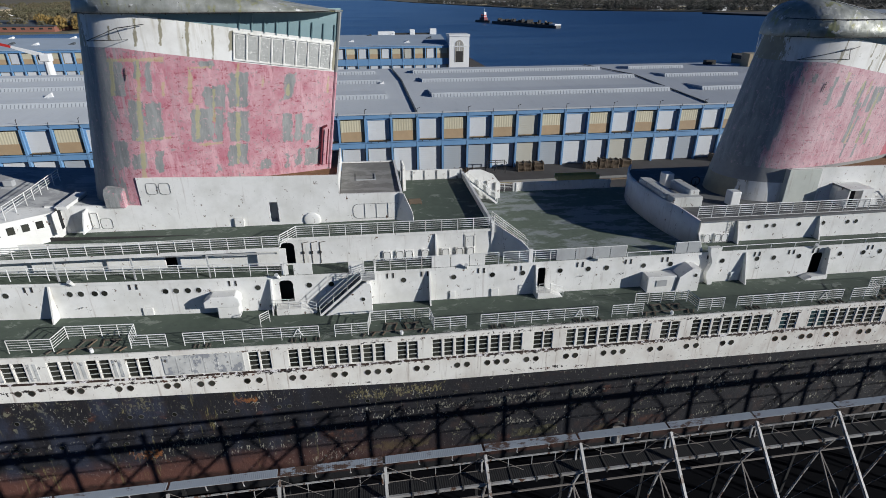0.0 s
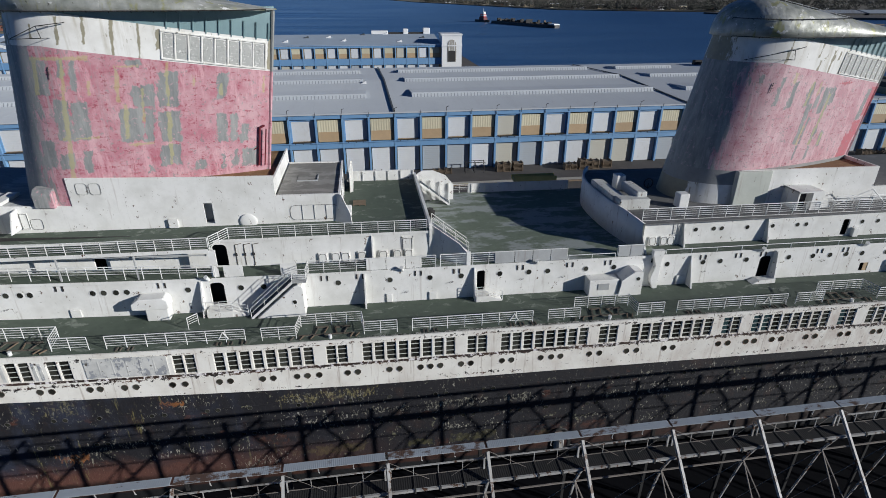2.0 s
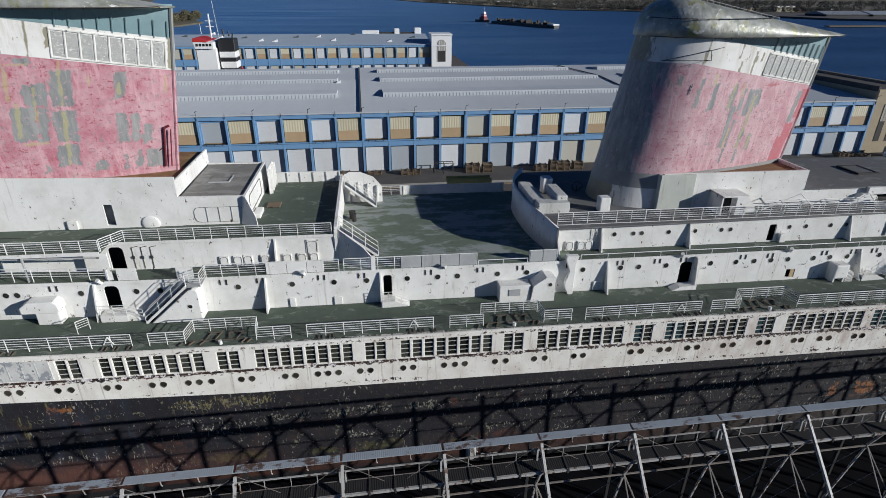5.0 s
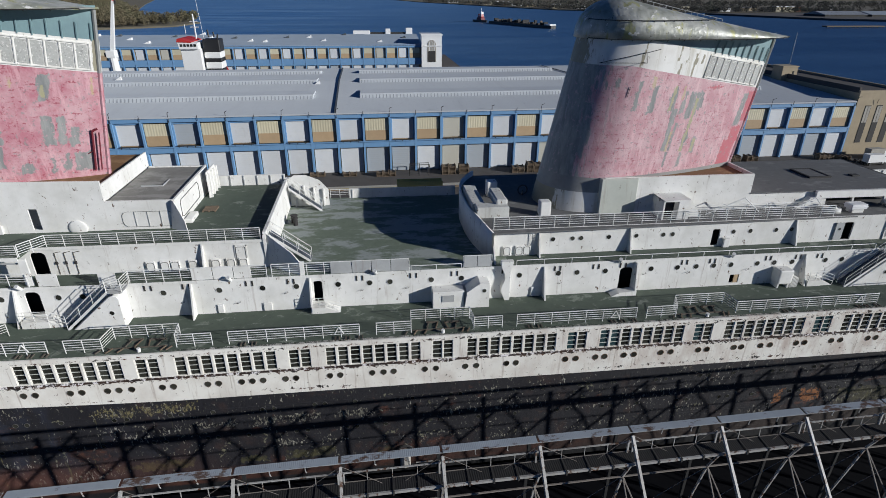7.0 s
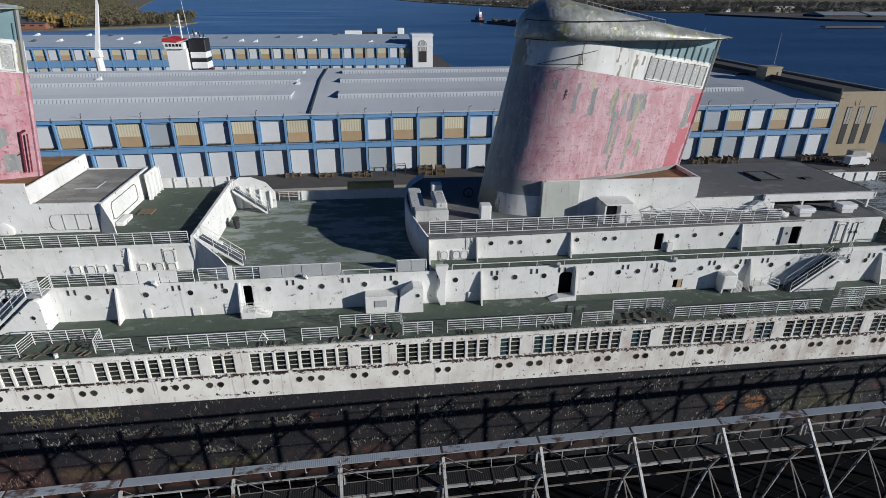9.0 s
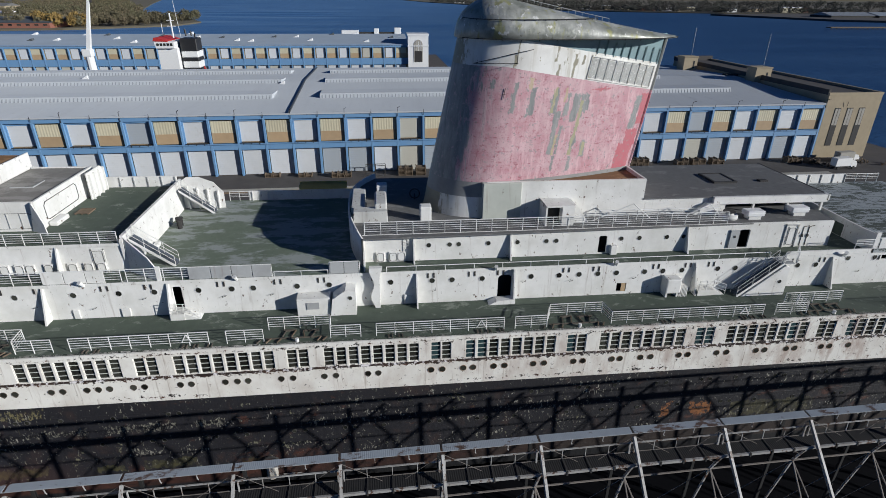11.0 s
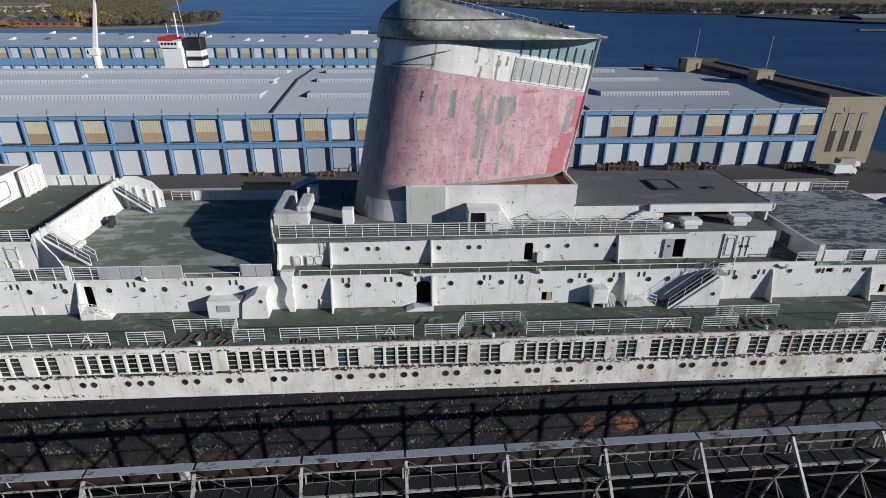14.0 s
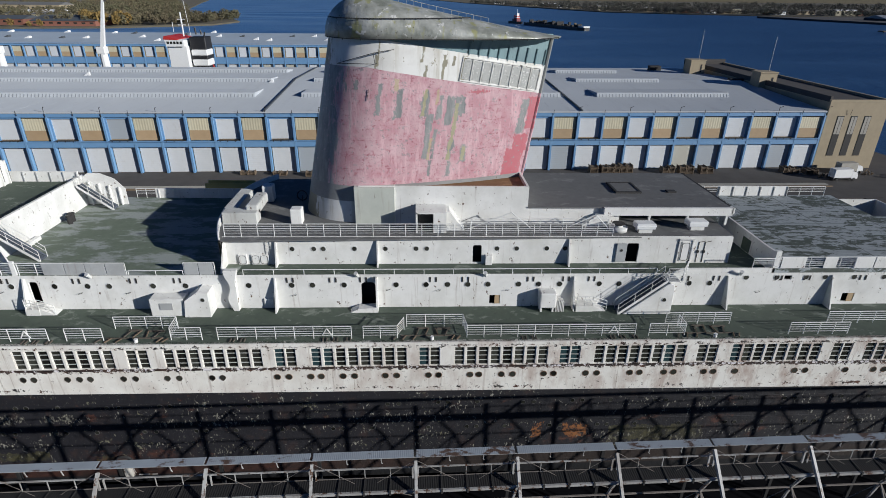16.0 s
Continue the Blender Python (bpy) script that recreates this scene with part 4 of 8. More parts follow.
# ---- forward upper house, top deck, funnel house ----
up_a = thing("deckhouse", (-10, CY, SUNW), "white upper deckhouse below the forward funnel deck", "deckhouse")
part("wall", holed_wall(bmesh.new(), -44, 10.6, SUNW, TOPD - 0.15, UY, UY + 0.15, [(-7.45, -6.3, 21.95, 23.9), (-16.6, -15.7, 21.95, 23.8)]), white, up_a, "", True)
# dark sheet for the shade inside the forward doorways
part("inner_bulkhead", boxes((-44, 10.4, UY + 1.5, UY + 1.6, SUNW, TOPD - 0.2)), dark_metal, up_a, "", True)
tagged(part("top_deck", boxes((-44, -7.2, 41.1, 58.0, TOPD - 0.15, TOPD), (-7.2, 10.5, UY - 0.05, 58.0, TOPD - 0.15, TOPD)), deck_green, None, "", "top"), "weathered green top deck beside the forward funnel", "deck", "", "structure")
part("far_wall", boxes((-44, 10.6, 57.8, 57.95, SUNW, TOPD - 0.15)), white, up_a, "", True)
fin(5.6, UY, SUNW, TOPD - 0.2, 0.7, 0.1, up_a)

fh = thing("funnel_house", (-10, CY, TOPD), "white steel house at the foot of the forward funnel", "deckhouse")
part("wall", holed_wall(bmesh.new(), -18.6, -2.4, TOPD - 0.45, 28.7, 46.0, 46.15, [(-8.4, -7.7, TOPD + 0.15, TOPD + 2.0)]), white, fh, "", True)
part("body", boxes((-18.6, -2.6, 47.0, 56.5, TOPD, 27.9), (-8.9, -7.2, 46.15, 47.0, TOPD, TOPD + 0.1), (-18.6, -18.45, 46.15, 47.0, TOPD, 28.7), (-2.55, -2.4, 46.15, 56.5, 26.95, 28.35)), white, fh, "", True)
part("roof", boxes((-18.5, -2.5, 46.15, 56.4, 27.95, 28.1)), rust_roof, fh, "rust-brown bare steel top", True)
part("lower_wall", boxes((-26.0, -18.6, 46.0, 46.2, TOPD - 0.6, 26.3)), white, fh, "", True)
part("forward_roof", boxes((-44, -18.6, 46.2, 57.5, 26.0, 26.15)), pale_roof, fh, "grey flat roof before the funnel", True)
annex = thing("roof_annex", (0, CY, TOPD), "white steel annex with grey felt roof behind the funnel", "deckhouse")
part("wall", boxes((-2.4, 3.1, 46.0, 46.2, TOPD, 26.95), (2.9, 3.1, 46.2, 56.5, TOPD, 26.95), (-2.4, 3.1, 56.3, 56.5, TOPD, 26.9)), white, annex, "", True)
part("roof", boxes((-2.38, 2.9, 46.2, 56.3, 26.6, 26.8)), annex_roof, annex, "grey felt roof", True)
part("gusset", slab([(2.5, 45.98, TOPD), (4.0, 45.2, TOPD), (3.9, 45.25, 25.3), (3.2, 45.6, 26.95), (2.9, 45.98, 26.95)], 0.08), white, annex, "", True)

# ---- pool deck between the funnels ----
tagged(part("pool_deck", boxes((10.6, 31.0, UY - 1.9, 59.6, SUNW - 0.2, SUNW + 0.02)), pool_green, None, "", True), "bleached patchy green open deck between the funnels", "deck", "", "structure")
sw = thing("stair_bulkhead", (10.5, CY, SUNW), "white steel bulkhead stepping down to the open deck", "bulkhead")
bm = bmesh.new()
prism(bm, [(42.9, SUNW), (57.9, SUNW), (57.9, 25.0), (43.0, 25.0), (42.7, 24.6)], "x", 10.5, 10.75)
part("wall", bm, white, sw, "", True)
part("stair_side", slab([(10.75, 43.0, SUNW), (13.5, 41.05, SUNW), (13.5, 41.05, 23.1), (12.9, 41.5, 23.7), (10.75, 43.0, 24.9)], 0.1), white, sw, "", True)
part("side_panel", slab([(11.7, 42.3, SUNW + 0.25), (12.3, 41.87, SUNW + 0.25), (12.3, 41.87, SUNW + 1.2), (11.7, 42.3, SUNW + 1.2)], -0.02), deck_green, sw, "dark green panel", True)
part("end_post", boxes((13.45, 13.8, 40.95, 41.1, SUNW, 23.1)), white, sw, "", True)
bul_up = tagged(part("bulwark", boxes((3.3, 10.5, 57.3, 57.45, TOPD, 25.5)), white, None, "", True), "white far-side bulwark of the upper deck", "bulwark", "ship bulwarks")
bul_open = tagged(part("bulwark", boxes((17.0, 29.0, 59.45, 59.6, SUNW, 22.95)), white, None, "", True), "white far-side bulwark of the open deck", "bulwark", "ship bulwarks")

# ---- aft upper house, funnel deck ----
up_b = thing("deckhouse", (50, CY, SUNW), "white upper deckhouse with portholes below the aft funnel deck", "deckhouse")
part("wall", holed_wall(bmesh.new(), 29.65, 73.0, SUNW, TOPD - 0.1, UY, UY + 0.15, [(50.55, 51.3, 21.95, 23.6), (63.9, 64.95, 21.95, 23.75)]), white, up_b, "", True)
# dark sheet for the shade inside the aft doorways
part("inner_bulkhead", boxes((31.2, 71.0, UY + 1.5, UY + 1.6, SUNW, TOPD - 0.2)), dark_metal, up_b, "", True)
for x in (35.3, 37.1, 37.9, 40.5, 43.1, 45.7, 46.6, 52.6, 54.3, 56.9, 58.5):
    porthole(x, UY, 23.28, up_b, 0.2)
for x in (34.0, 42.45, 58.8):
    fin(x, UY, SUNW, TOPD - 0.1, 0.75, 0.1, up_b)


def front_curve(n=20):
    """Plan of the rounded screen before the aft funnel: from the near side round to the far side."""
    pts = []
    for i in range(n + 1):
        s = -1 + 2 * i / n
        pts.append((28.3 + (1.3 if s < 0 else 2.4) * abs(s) ** 2.6, CY + 8.2 * s))
    return pts


def screen_top(y):
    """The screen stoops a little towards its near end."""
    return 24.95 - 0.5 * max(0.0, (45.0 - y) / 2.9) ** 1.5


bm = bmesh.new()
line = front_curve()
for (xa, ya), (xb, yb) in zip(line, line[1:]):
    q = []
    for x, yy in ((xa, ya), (xb, yb)):
        q.append([bm.verts.new((x + d, yy, z)) for d, z in ((0, SUNW), (0, screen_top(yy)), (0.18, screen_top(yy)), (0.18, SUNW))])
    for k in range(4):
        bm.faces.new((q[0][k], q[1][k], q[1][(k + 1) % 4], q[0][(k + 1) % 4]))
bmesh.ops.remove_doubles(bm, verts=bm.verts, dist=0.001)
bmesh.ops.recalc_face_normals(bm, faces=bm.faces)
tagged(part("curved_screen", bm, white, None, "", True, "", True), "curved white steel wind screen before the aft funnel", "bulkhead")
bm = bmesh.new()
prism(bm, [(x + 0.18, yy) for x, yy in line] + [(73.2, CY + 8.2), (73.2, UY + 0.1)], "z", TOPD - 0.12, TOPD)
tagged(part("funnel_deck", bm, roof_grey, None, "", True), "worn grey deck round the aft funnel", "deck", "", "structure")

fh2 = thing("funnel_house", (50, CY, TOPD), "white steel house at the foot of the aft funnel", "deckhouse")
part("wall", boxes((40.8, 55.6, 45.8, 46.0, TOPD, 27.85), (40.8, 41.0, 46.0, 46.6, TOPD, 27.8), (55.4, 55.6, 46.0, 54.6, TOPD, 27.85), (43.8, 55.6, 54.4, 54.6, TOPD, 27.8)), white, fh2, "", True)
part("roof", boxes((44.0, 55.4, 46.0, 54.4, 27.35, 27.5)), rust_roof, fh2, "rust-brown bare steel top", True)
part("low_wall", boxes((55.6, 64.0, 45.9, 46.1, TOPD, 25.9), (63.8, 64.0, 46.1, 56.0, TOPD, 25.9)), white, fh2, "", True)
part("slab_roof", boxes((55.6, 74.0, 45.7, 56.0, 25.9, 26.0)), roof_grey, fh2, "dark grey flat felt roof", True)
part("slab_edge", boxes((62.4, 74.1, 45.4, 45.7, 25.30, 26.02), (74.0, 74.25, 45.4, 46.0, 25.45, 26.02)), white, fh2, "white overhanging roof edge", True)
part("slab_end", boxes((74.0, 74.2, 46.0, 56.2, 25.5, 26.01)), dark_metal, fh2, "dark edge trim of the flat roof", True)

# ---- aft deck ----
tagged(part("aft_deck", boxes((76.2, 94.4, LY - 0.05, 59.8, SUNW - 0.2, SUNW + 0.4), (94.4, 105.0, LY - 0.05, 53.0, SUNW - 0.2, SUNW + 0.4)), aft_green, None, "", True), "peeling green and grey aft sports deck", "deck", "", "structure")
bul_aft = tagged(part("bulwark", boxes((76.9, 78.9, 59.6, 59.75, SUNW + 0.4, 23.4), (80.6, 88.9, 59.6, 59.75, SUNW + 0.4, 23.4)), white, None, "", True), "white panelled far-side bulwark of the aft deck", "bulwark", "ship bulwarks")


# ---- funnels ----


def funnel_half(u):
    """Half breadth of the tear-drop plan, u from the blunt front (0) to the sharp tail (1)."""
    if u < 0.27:
        k = (0.27 - u) / 0.27
        return 4.25 * math.sqrt(max(0, 1 - k * k))
    k = (u - 0.27) / 0.73
    return 4.25 * (1 - k) ** 0.92 * (1 + 0.35 * k) + 0.12 * k


def funnel_ring(x0, n=40, grow=0.0):
    """Points round the funnel, front first, along the near side to the tail and back on the far side."""
    pts = []
    for i in range(n + 1):
        u = 0.5 - 0.5 * math.cos(math.pi * i / n)
        pts.append((u, -1))
    for i in range(n - 1, 0, -1):
        u = 0.5 - 0.5 * math.cos(math.pi * i / n)
        pts.append((u, 1))
    return [(x0 + FSHAPE[x0][0] * u - grow + 2 * grow * u, CY + s * (funnel_half(u) + grow), u) for u, s in pts]


def cap_section(x0, base, u):
    """Where the wing-shaped cap runs: place along, half breadth, height over its rim."""
    length, taper = FSHAPE[x0]
    xa = x0 + (RAKE + taper) * 15.25 - 0.3
    xb = x0 + length + RAKE * 15.25 + (0.15 if x0 < 0 else 0.65)
    if u < 0.27:
        w = 4.6 * math.sqrt(max(0.0, 1 - ((0.27 - u) / 0.27) ** 2))
    else:
        w = 0.15 + 4.45 * math.sqrt(max(0.0, 1 - ((u - 0.27) / 0.73) ** 3.2))
    if u < 0.17:
        h = 3.18 * max(0.0, 1 - ((0.17 - u) / 0.17) ** 2) ** 0.42
    else:
        h = 3.1 * (1 - (u - 0.17) / 0.83) ** 1.15 + 0.08
    return xa + (xb - xa) * u, w, max(0.08, h)


def cap_point(x0, base, u, a, out=0.0):
    """A point of the cap's skin: a from -90 degrees (near rim) over the ridge to +90."""
    x, w, h = cap_section(x0, base, u)
    y = math.copysign(abs(math.sin(a)) ** 0.72, a) * (w + out)
    z = abs(math.cos(a)) ** 0.72 * (h + out)
    return Vector((x + 0.5 * RAKE * z, CY + y, base + 15.25 + z + SZ(x0 + 10)))


def funnel(x0, base, paint, label, pipe_x):
    length, taper = FSHAPE[x0]
    crown, fall = (12.95, 2.5) if pipe_x else (13.2, 2.6)
    band = funnel_white_a if pipe_x else funnel_white_b
    f = thing("funnel", (x0 + 10, CY, base + SZ(x0 + 10)), label, "funnel", "ship funnels")
    lift = SZ(x0 + 10)

    def shell(lo, hi, name, mat, lab, rows=6, grow=0.0):
        bm = bmesh.new()
        grid = []
        for r in range(rows + 1):
            ring = []
            for x, yy, u in funnel_ring(x0, 40, grow):
                z = lo(u) + (hi(u) - lo(u)) * r / rows
                ring.append(bm.verts.new((x + (RAKE + taper * (1 - u)) * (z - base), yy, z + lift)))
            grid.append(ring)
        m = len(grid[0])
        for a, b in zip(grid, grid[1:]):
            for i in range(m):
                j = (i + 1) % m
                bm.faces.new((a[i], a[j], b[j], b[i]))
        ob = part(name, bm, mat, f, lab, False, "", True)
        return ob

    def skirt(u):
        return base + 2.0

    def paint_top(u):
        return base + crown - fall * max(0.0, u - 0.2) / 0.8

    def white_top(u):
        return base + 15.25 - 2.3 * max(0.0, u - 0.25) / 0.75

    shell(lambda u: base, skirt, "skirt", band if pipe_x is None else paint, "worn foot plating", 2)
    if pipe_x is None:
        shell(skirt, lambda u: base + 3.4, "grey_band", primer_grey, "bare grey primer band", 2, 0.01)
    shell(skirt, paint_top, "painted_shell", paint, "peeling pink paint with grey bare patches", 8)
    shell(paint_top, white_top, "white_band", band, "stained white band", 3)
    shell(lambda u: white_top(u), lambda u: base + 15.5, "recess_band", teal, "dull teal band below the cap", 2, -0.06)
    # cap: a full rounded nose that falls away to a flat tail, broader than the shell
    bm = bmesh.new()
    grid = []
    for i in range(49):
        u = 0.001 + 0.999 * (i / 48) ** 1.5
        grid.append([bm.verts.new(cap_point(x0, base, u, math.pi * (k / 20 - 0.5))) for k in range(21)])
    for a, b in zip(grid, grid[1:]):
        for k in range(20):
            bm.faces.new((a[k], a[k + 1], b[k + 1], b[k]))
        bm.faces.new((a[0], b[0], b[20], a[20]))
    bm.faces.new(grid[-1])
    bm.faces.new(grid[0][::-1])
    bmesh.ops.recalc_face_normals(bm, faces=bm.faces)
    part("cap", bm, silver, f, "weathered silver wing-shaped cap", False, "", True)
    return f


funnel(FWD_X, TOPD + 1.5, funnel_red_a, "forward ship funnel, peeling pink paint with grey patches, white band", 1)
funnel(AFT_X, TOPD, funnel_red_b, "aft ship funnel, faded pink paint, white band, silver cap", None)

# ---- boat deck railings ----
OUT, SET = 36.35, 37.95           # the outer line, and where it steps back round a davit recess
for line in ([(-40, OUT), (-27.0, OUT)], [(-25.9, OUT), (-23.0, OUT), (-22.75, SET), (-18.0, SET), (-17.8, OUT), (-15.3, OUT)], [(-14.1, OUT), (-4.3, OUT)],
             [(-3.1, OUT), (-0.57, OUT), (-0.35, SET), (4.4, SET), (4.58, OUT), (7.15, OUT)], [(8.35, OUT), (18.1, OUT)], [(19.4, OUT), (22.1, OUT)],
             [(22.2, SET), (27.0, SET), (27.1, OUT), (29.4, OUT)], [(30.6, OUT), (40.7, OUT)], [(41.6, OUT), (44.2, OUT), (44.7, SET - 0.4)],
             [(44.9, SET), (49.4, SET), (49.6, OUT), (62.9, OUT)], [(64.0, OUT), (66.9, OUT), (66.9, SET - 0.3)], [(66.0, SET), (71.4, SET)],
             [(75.4, OUT), (80.3, OUT)], [(79.7, SET), (93.0, SET)]):
    back = any(y == SET for x, y in line)
    railing([(x, y, BOAT) for x, y in line], label="white tubular railing set back round a davit recess" if back else "white painted tubular steel deck railing")
railing([(x, y, TOPD + TZ(x)) for x, y in ((-7.1, 41.2), (-6.0, 42.95), (2.0, 42.95), (10.3, 42.95))], height=1.0, group="top deck railings", z_is_world=True)
railing([(x, 41.2, TOPD + TZ(x)) for x in (-42.0, -33.0, -24.0, -15.0, -7.2)], height=0.95, group="top deck railings", z_is_world=True)
railing([(29.9, UY + 0.1, TOPD), (62.5, UY + 0.1, TOPD)], bars=5, group="top deck railings")
railing([(-42.0, LY, SUNW), (-7.0, LY, SUNW)], bars=4, group="walkway railings")
rail_fwd = railing([(0.2, LY, SUNW), (10.8, LY, SUNW)], group="walkway railings")
rail_mid = railing([(11.2, LY, SUNW), (22.35, LY, SUNW)], group="walkway railings")
railing([(22.5, LY, SUNW), (26.8, LY, SUNW)], height=0.4, bars=1, step=2.1, group="walkway railings", label="low white rail along the upper walkway edge")
rail_end = railing([(26.95, LY, SUNW), (29.4, LY, SUNW)], group="walkway railings")
railing([(31.6, LY, SUNW), (66.0, LY, SUNW)], height=0.45, bars=1, step=2.4, group="walkway railings", label="low white rail along the upper walkway edge")
rail_aft = railing([(76.5, LY, SUNW + 0.4), (99, LY, SUNW + 0.4)], height=1.05, group="walkway railings")
railing([(74.2, LY, SUNW + 0.42), (76.0, LY, SUNW + 0.42)], height=0.9, bars=4, group="walkway railings")

# ---- mooring gantry beside the ship ----
GY, GZ = 23.3, 19.68
gz = lambda x: -0.33 + 0.001 * (x - 8)


def ring(x, y, z, r, thick, n=14):
    """An upright rim facing the ship's side."""
    p = [(x + r * math.cos(6.2832 * i / n), y, z + r * 0.6 * math.sin(6.2832 * i / n)) for i in range(n + 1)]
    return tubes(*[(a, b, thick, 5) for a, b in zip(p, p[1:])])


tr = thing("gantry", (20, GY, 5), "long rusted steel pier gantry with sheet-metal cap and lattice legs", "gantry")


def along(name, y0, y1, z0, z1, mat, lab=""):
    bm = bmesh.new()
    box(bm, -30, 110, y0, y1, z0, z1, 8)
    for v in bm.verts:
        v.co.z += gz(v.co.x)
    return part(name, bm, mat, tr, lab)


along("web_flange", GY - 0.42, GY - 0.36, 19.63, 19.655, truss_white, "peeling off-white top flange")
along("node_chord", GY - 0.30, GY - 0.22, 15.90, 15.99, BRACE_STEEL, "thin rusted tie")
along("hand_rail", GY - 0.43, GY - 0.35, 18.88, 18.94, truss_white)
along("sheet_edge", GY - 0.44, GY - 0.40, 18.18, 18.24, BRACE_STEEL, "thin rusted edge angle")
along("lower_chord", GY - 1.42, GY - 1.30, 18.04, 18.20, truss_white, "peeling off-white chord beam")
BENT = 5.7


def folded(x0, x1, near_edge, far_edge, folds, depth):
    """A corrugated sheet between two edges (y, z), its folds running across."""
    bm = bmesh.new()
    rows = []
    for i in range(2 * folds + 1):
        xx = x0 + (x1 - x0) * i / (2 * folds)
        d = depth * (i % 2) + gz(xx) - gz(x0)
        rows.append([bm.verts.new((xx, near_edge[0], near_edge[1] + d)), bm.verts.new((xx, far_edge[0], far_edge[1] + d)), bm.verts.new((xx, far_edge[0], far_edge[1] - 0.03 + gz(xx) - gz(x0))), bm.verts.new((xx, near_edge[0], near_edge[1] - 0.03 + gz(xx) - gz(x0)))])
    for a, b in zip(rows, rows[1:]):
        for k in range(4):
            bm.faces.new((a[k], b[k], b[(k + 1) % 4], a[(k + 1) % 4]))
    bm.faces.new(rows[0])
    bm.faces.new(rows[-1][::-1])
    bmesh.ops.recalc_face_normals(bm, faces=bm.faces)
    return bm


k0 = 11.3
for k in range(-7, 18):
    x = k0 + BENT * k
    z = gz(x)
    if k == -7:
        lx = x + 0.15
        n0 = (lx, GY - 0.25, 15.95 + z)
        cap = part("cap_sheet", folded(lx + 0.03, lx + BENT - 0.11, (GY - 0.42, GZ + z), (GY + 0.10, GZ + 0.03 + z), 52, 0.006), galvanised, tr, "blue-grey corrugated cap sheet")
        near = part("near_leg", tubes(((lx, GY - 0.46, 19.45 + z), (lx, GY - 14.0, 5.0), 0.12, 4)), truss_white, tr)
        far = part("far_leg", tubes(((lx, GY - 1.1, 18.05 + z), n0, 0.09, 4), (n0, (lx, GY + 1.9, 5.0), 0.08, 4), ((lx - 0.17, GY - 0.45, 19.1 + z), (lx - 0.17, GY - 0.5, 18.2 + z), 0.07, 4), ((lx + 0.14, GY - 0.45, 18.95 + z), (lx + 0.14, GY - 0.5, 18.2 + z), 0.05, 4)), truss_white, tr)
        br = part("brace", tubes((n0, (lx + BENT * 0.6, GY - 5.0, 7.0), 0.055, 5), (n0, (lx + 0.25, GY - 7.0, 7.0), 0.06, 5), (n0, (lx - BENT, GY + 0.6, 10), 0.025, 4), ((lx, GY - 0.46, 19.5 + z), (lx + BENT * 0.4, GY - 0.75, 18.2 + z), 0.014, 4), ((lx + BENT, GY - 0.46, 19.5 + z), (lx + BENT * 0.62, GY - 0.75, 18.2 + z), 0.012, 4), ((lx + BENT * 0.72, GY - 1.2, 18.05 + z), (lx + BENT * 0.98, GY - 0.6, 16.9 + z), 0.016, 4)), BRACE_STEEL, tr, "rusted grey brace")
        # added post, kept black, only to throw upright shadow bars onto the hull
        pile = part("back_post", tubes(((lx, GY + 1.3, 18.3 + z), (lx, GY + 1.5, 5.0), 0.13, 4)), sheet_black, tr, "added black post casting the upright shadows on the hull")
        post = part("rail_post", tubes(((lx, GY - 0.42, 18.2 + z), (lx, GY - 0.39, 18.9 + z), 0.028, 4)), truss_white, tr)
        hook = part("web_hanger", tubes(((lx, GY - 0.43, 19.64 + z), (lx, GY - 0.37, 19.3 + z), 0.03, 4), ((lx - 0.02, GY - 0.38, 19.34 + z), (lx + 0.05, GY - 0.38, 19.24 + z), 0.03, 4)), truss_white, tr)
        strap = part("sheet_strap", boxes((lx - 0.03, lx + 0.03, GY - 1.44, GY - 0.45, 18.225 + z, 18.25 + z), (lx - 0.05, lx + 0.05, GY - 1.46, GY - 1.42, 17.96 + z, 18.25 + z)), dark_metal, tr, "dark bracket strap across the sheet")
        sheet = part("roof_sheet", folded(x, x + BENT, (GY - 1.31, 18.19 + z), (GY - 0.45, 18.21 + z), 44, 0.012), sheet_black, tr, "dark corrugated walkway sheet")
        rc = (x, z)
    else:
        dx, dz = x - rc[0], z - rc[1]
        for o in (cap, near, far, br, sheet, pile):
            again(o, tr, dx, 0, dz)
        for i in (1, 2, 3):
            again(post, tr, dx + BENT / 4 * i, 0, dz + 0.001 * BENT / 4 * i)
            again(strap, tr, dx + BENT / 4 * i, 0, dz + 0.001 * BENT / 4 * i)
        for i in (1, 2):
            again(hook, tr, dx + BENT / 3 * i, 0, dz + 0.001 * BENT / 3 * i)
# the gantry stands a little askew to the ship
tr.location.y += 0.16
tr.rotation_euler = (0, 0, 0.0135)
t = thing("discharge_pipe", (21.3, 35.4, 5.4), "lime-crusted overboard discharge on the hull side", "pipe fitting")
part("trunk", tubes(((21.3, 35.72, 5.5), (21.3, 35.72, 7.2), 0.46, 12)), lime, t, "chalky lime-crusted trunk")
part("rim", ring(21.3, 35.66, 7.3, 0.62, 0.10), dark_metal, t, "dark round rim")
part("side_pipe", tubes(((22.2, 35.6, 5.72), (23.7, 35.6, 5.72), 0.055, 6)), truss_white, t, "thin white side pipe")
# runs on to the hull, black in place of the shaded basin water
land("pier_near", [(-160, -45), (200, -45), (200, 35.3), (-160, 35.3)], 5.0, near_ground, "near pier ground, coloured black for the shade under the gantry")

# ---- warehouse pier ----
land("pier_far", [(-260, 100), (150, 105), (165, 107), (168, 122), (160, 224), (-260, 222)], 4.9, asphalt, "dark asphalt apron of the warehouse pier")
wh = thing("warehouse", (20, 125, 4.9), "long two-storey warehouse, blue frame, white roller doors", "warehouse")
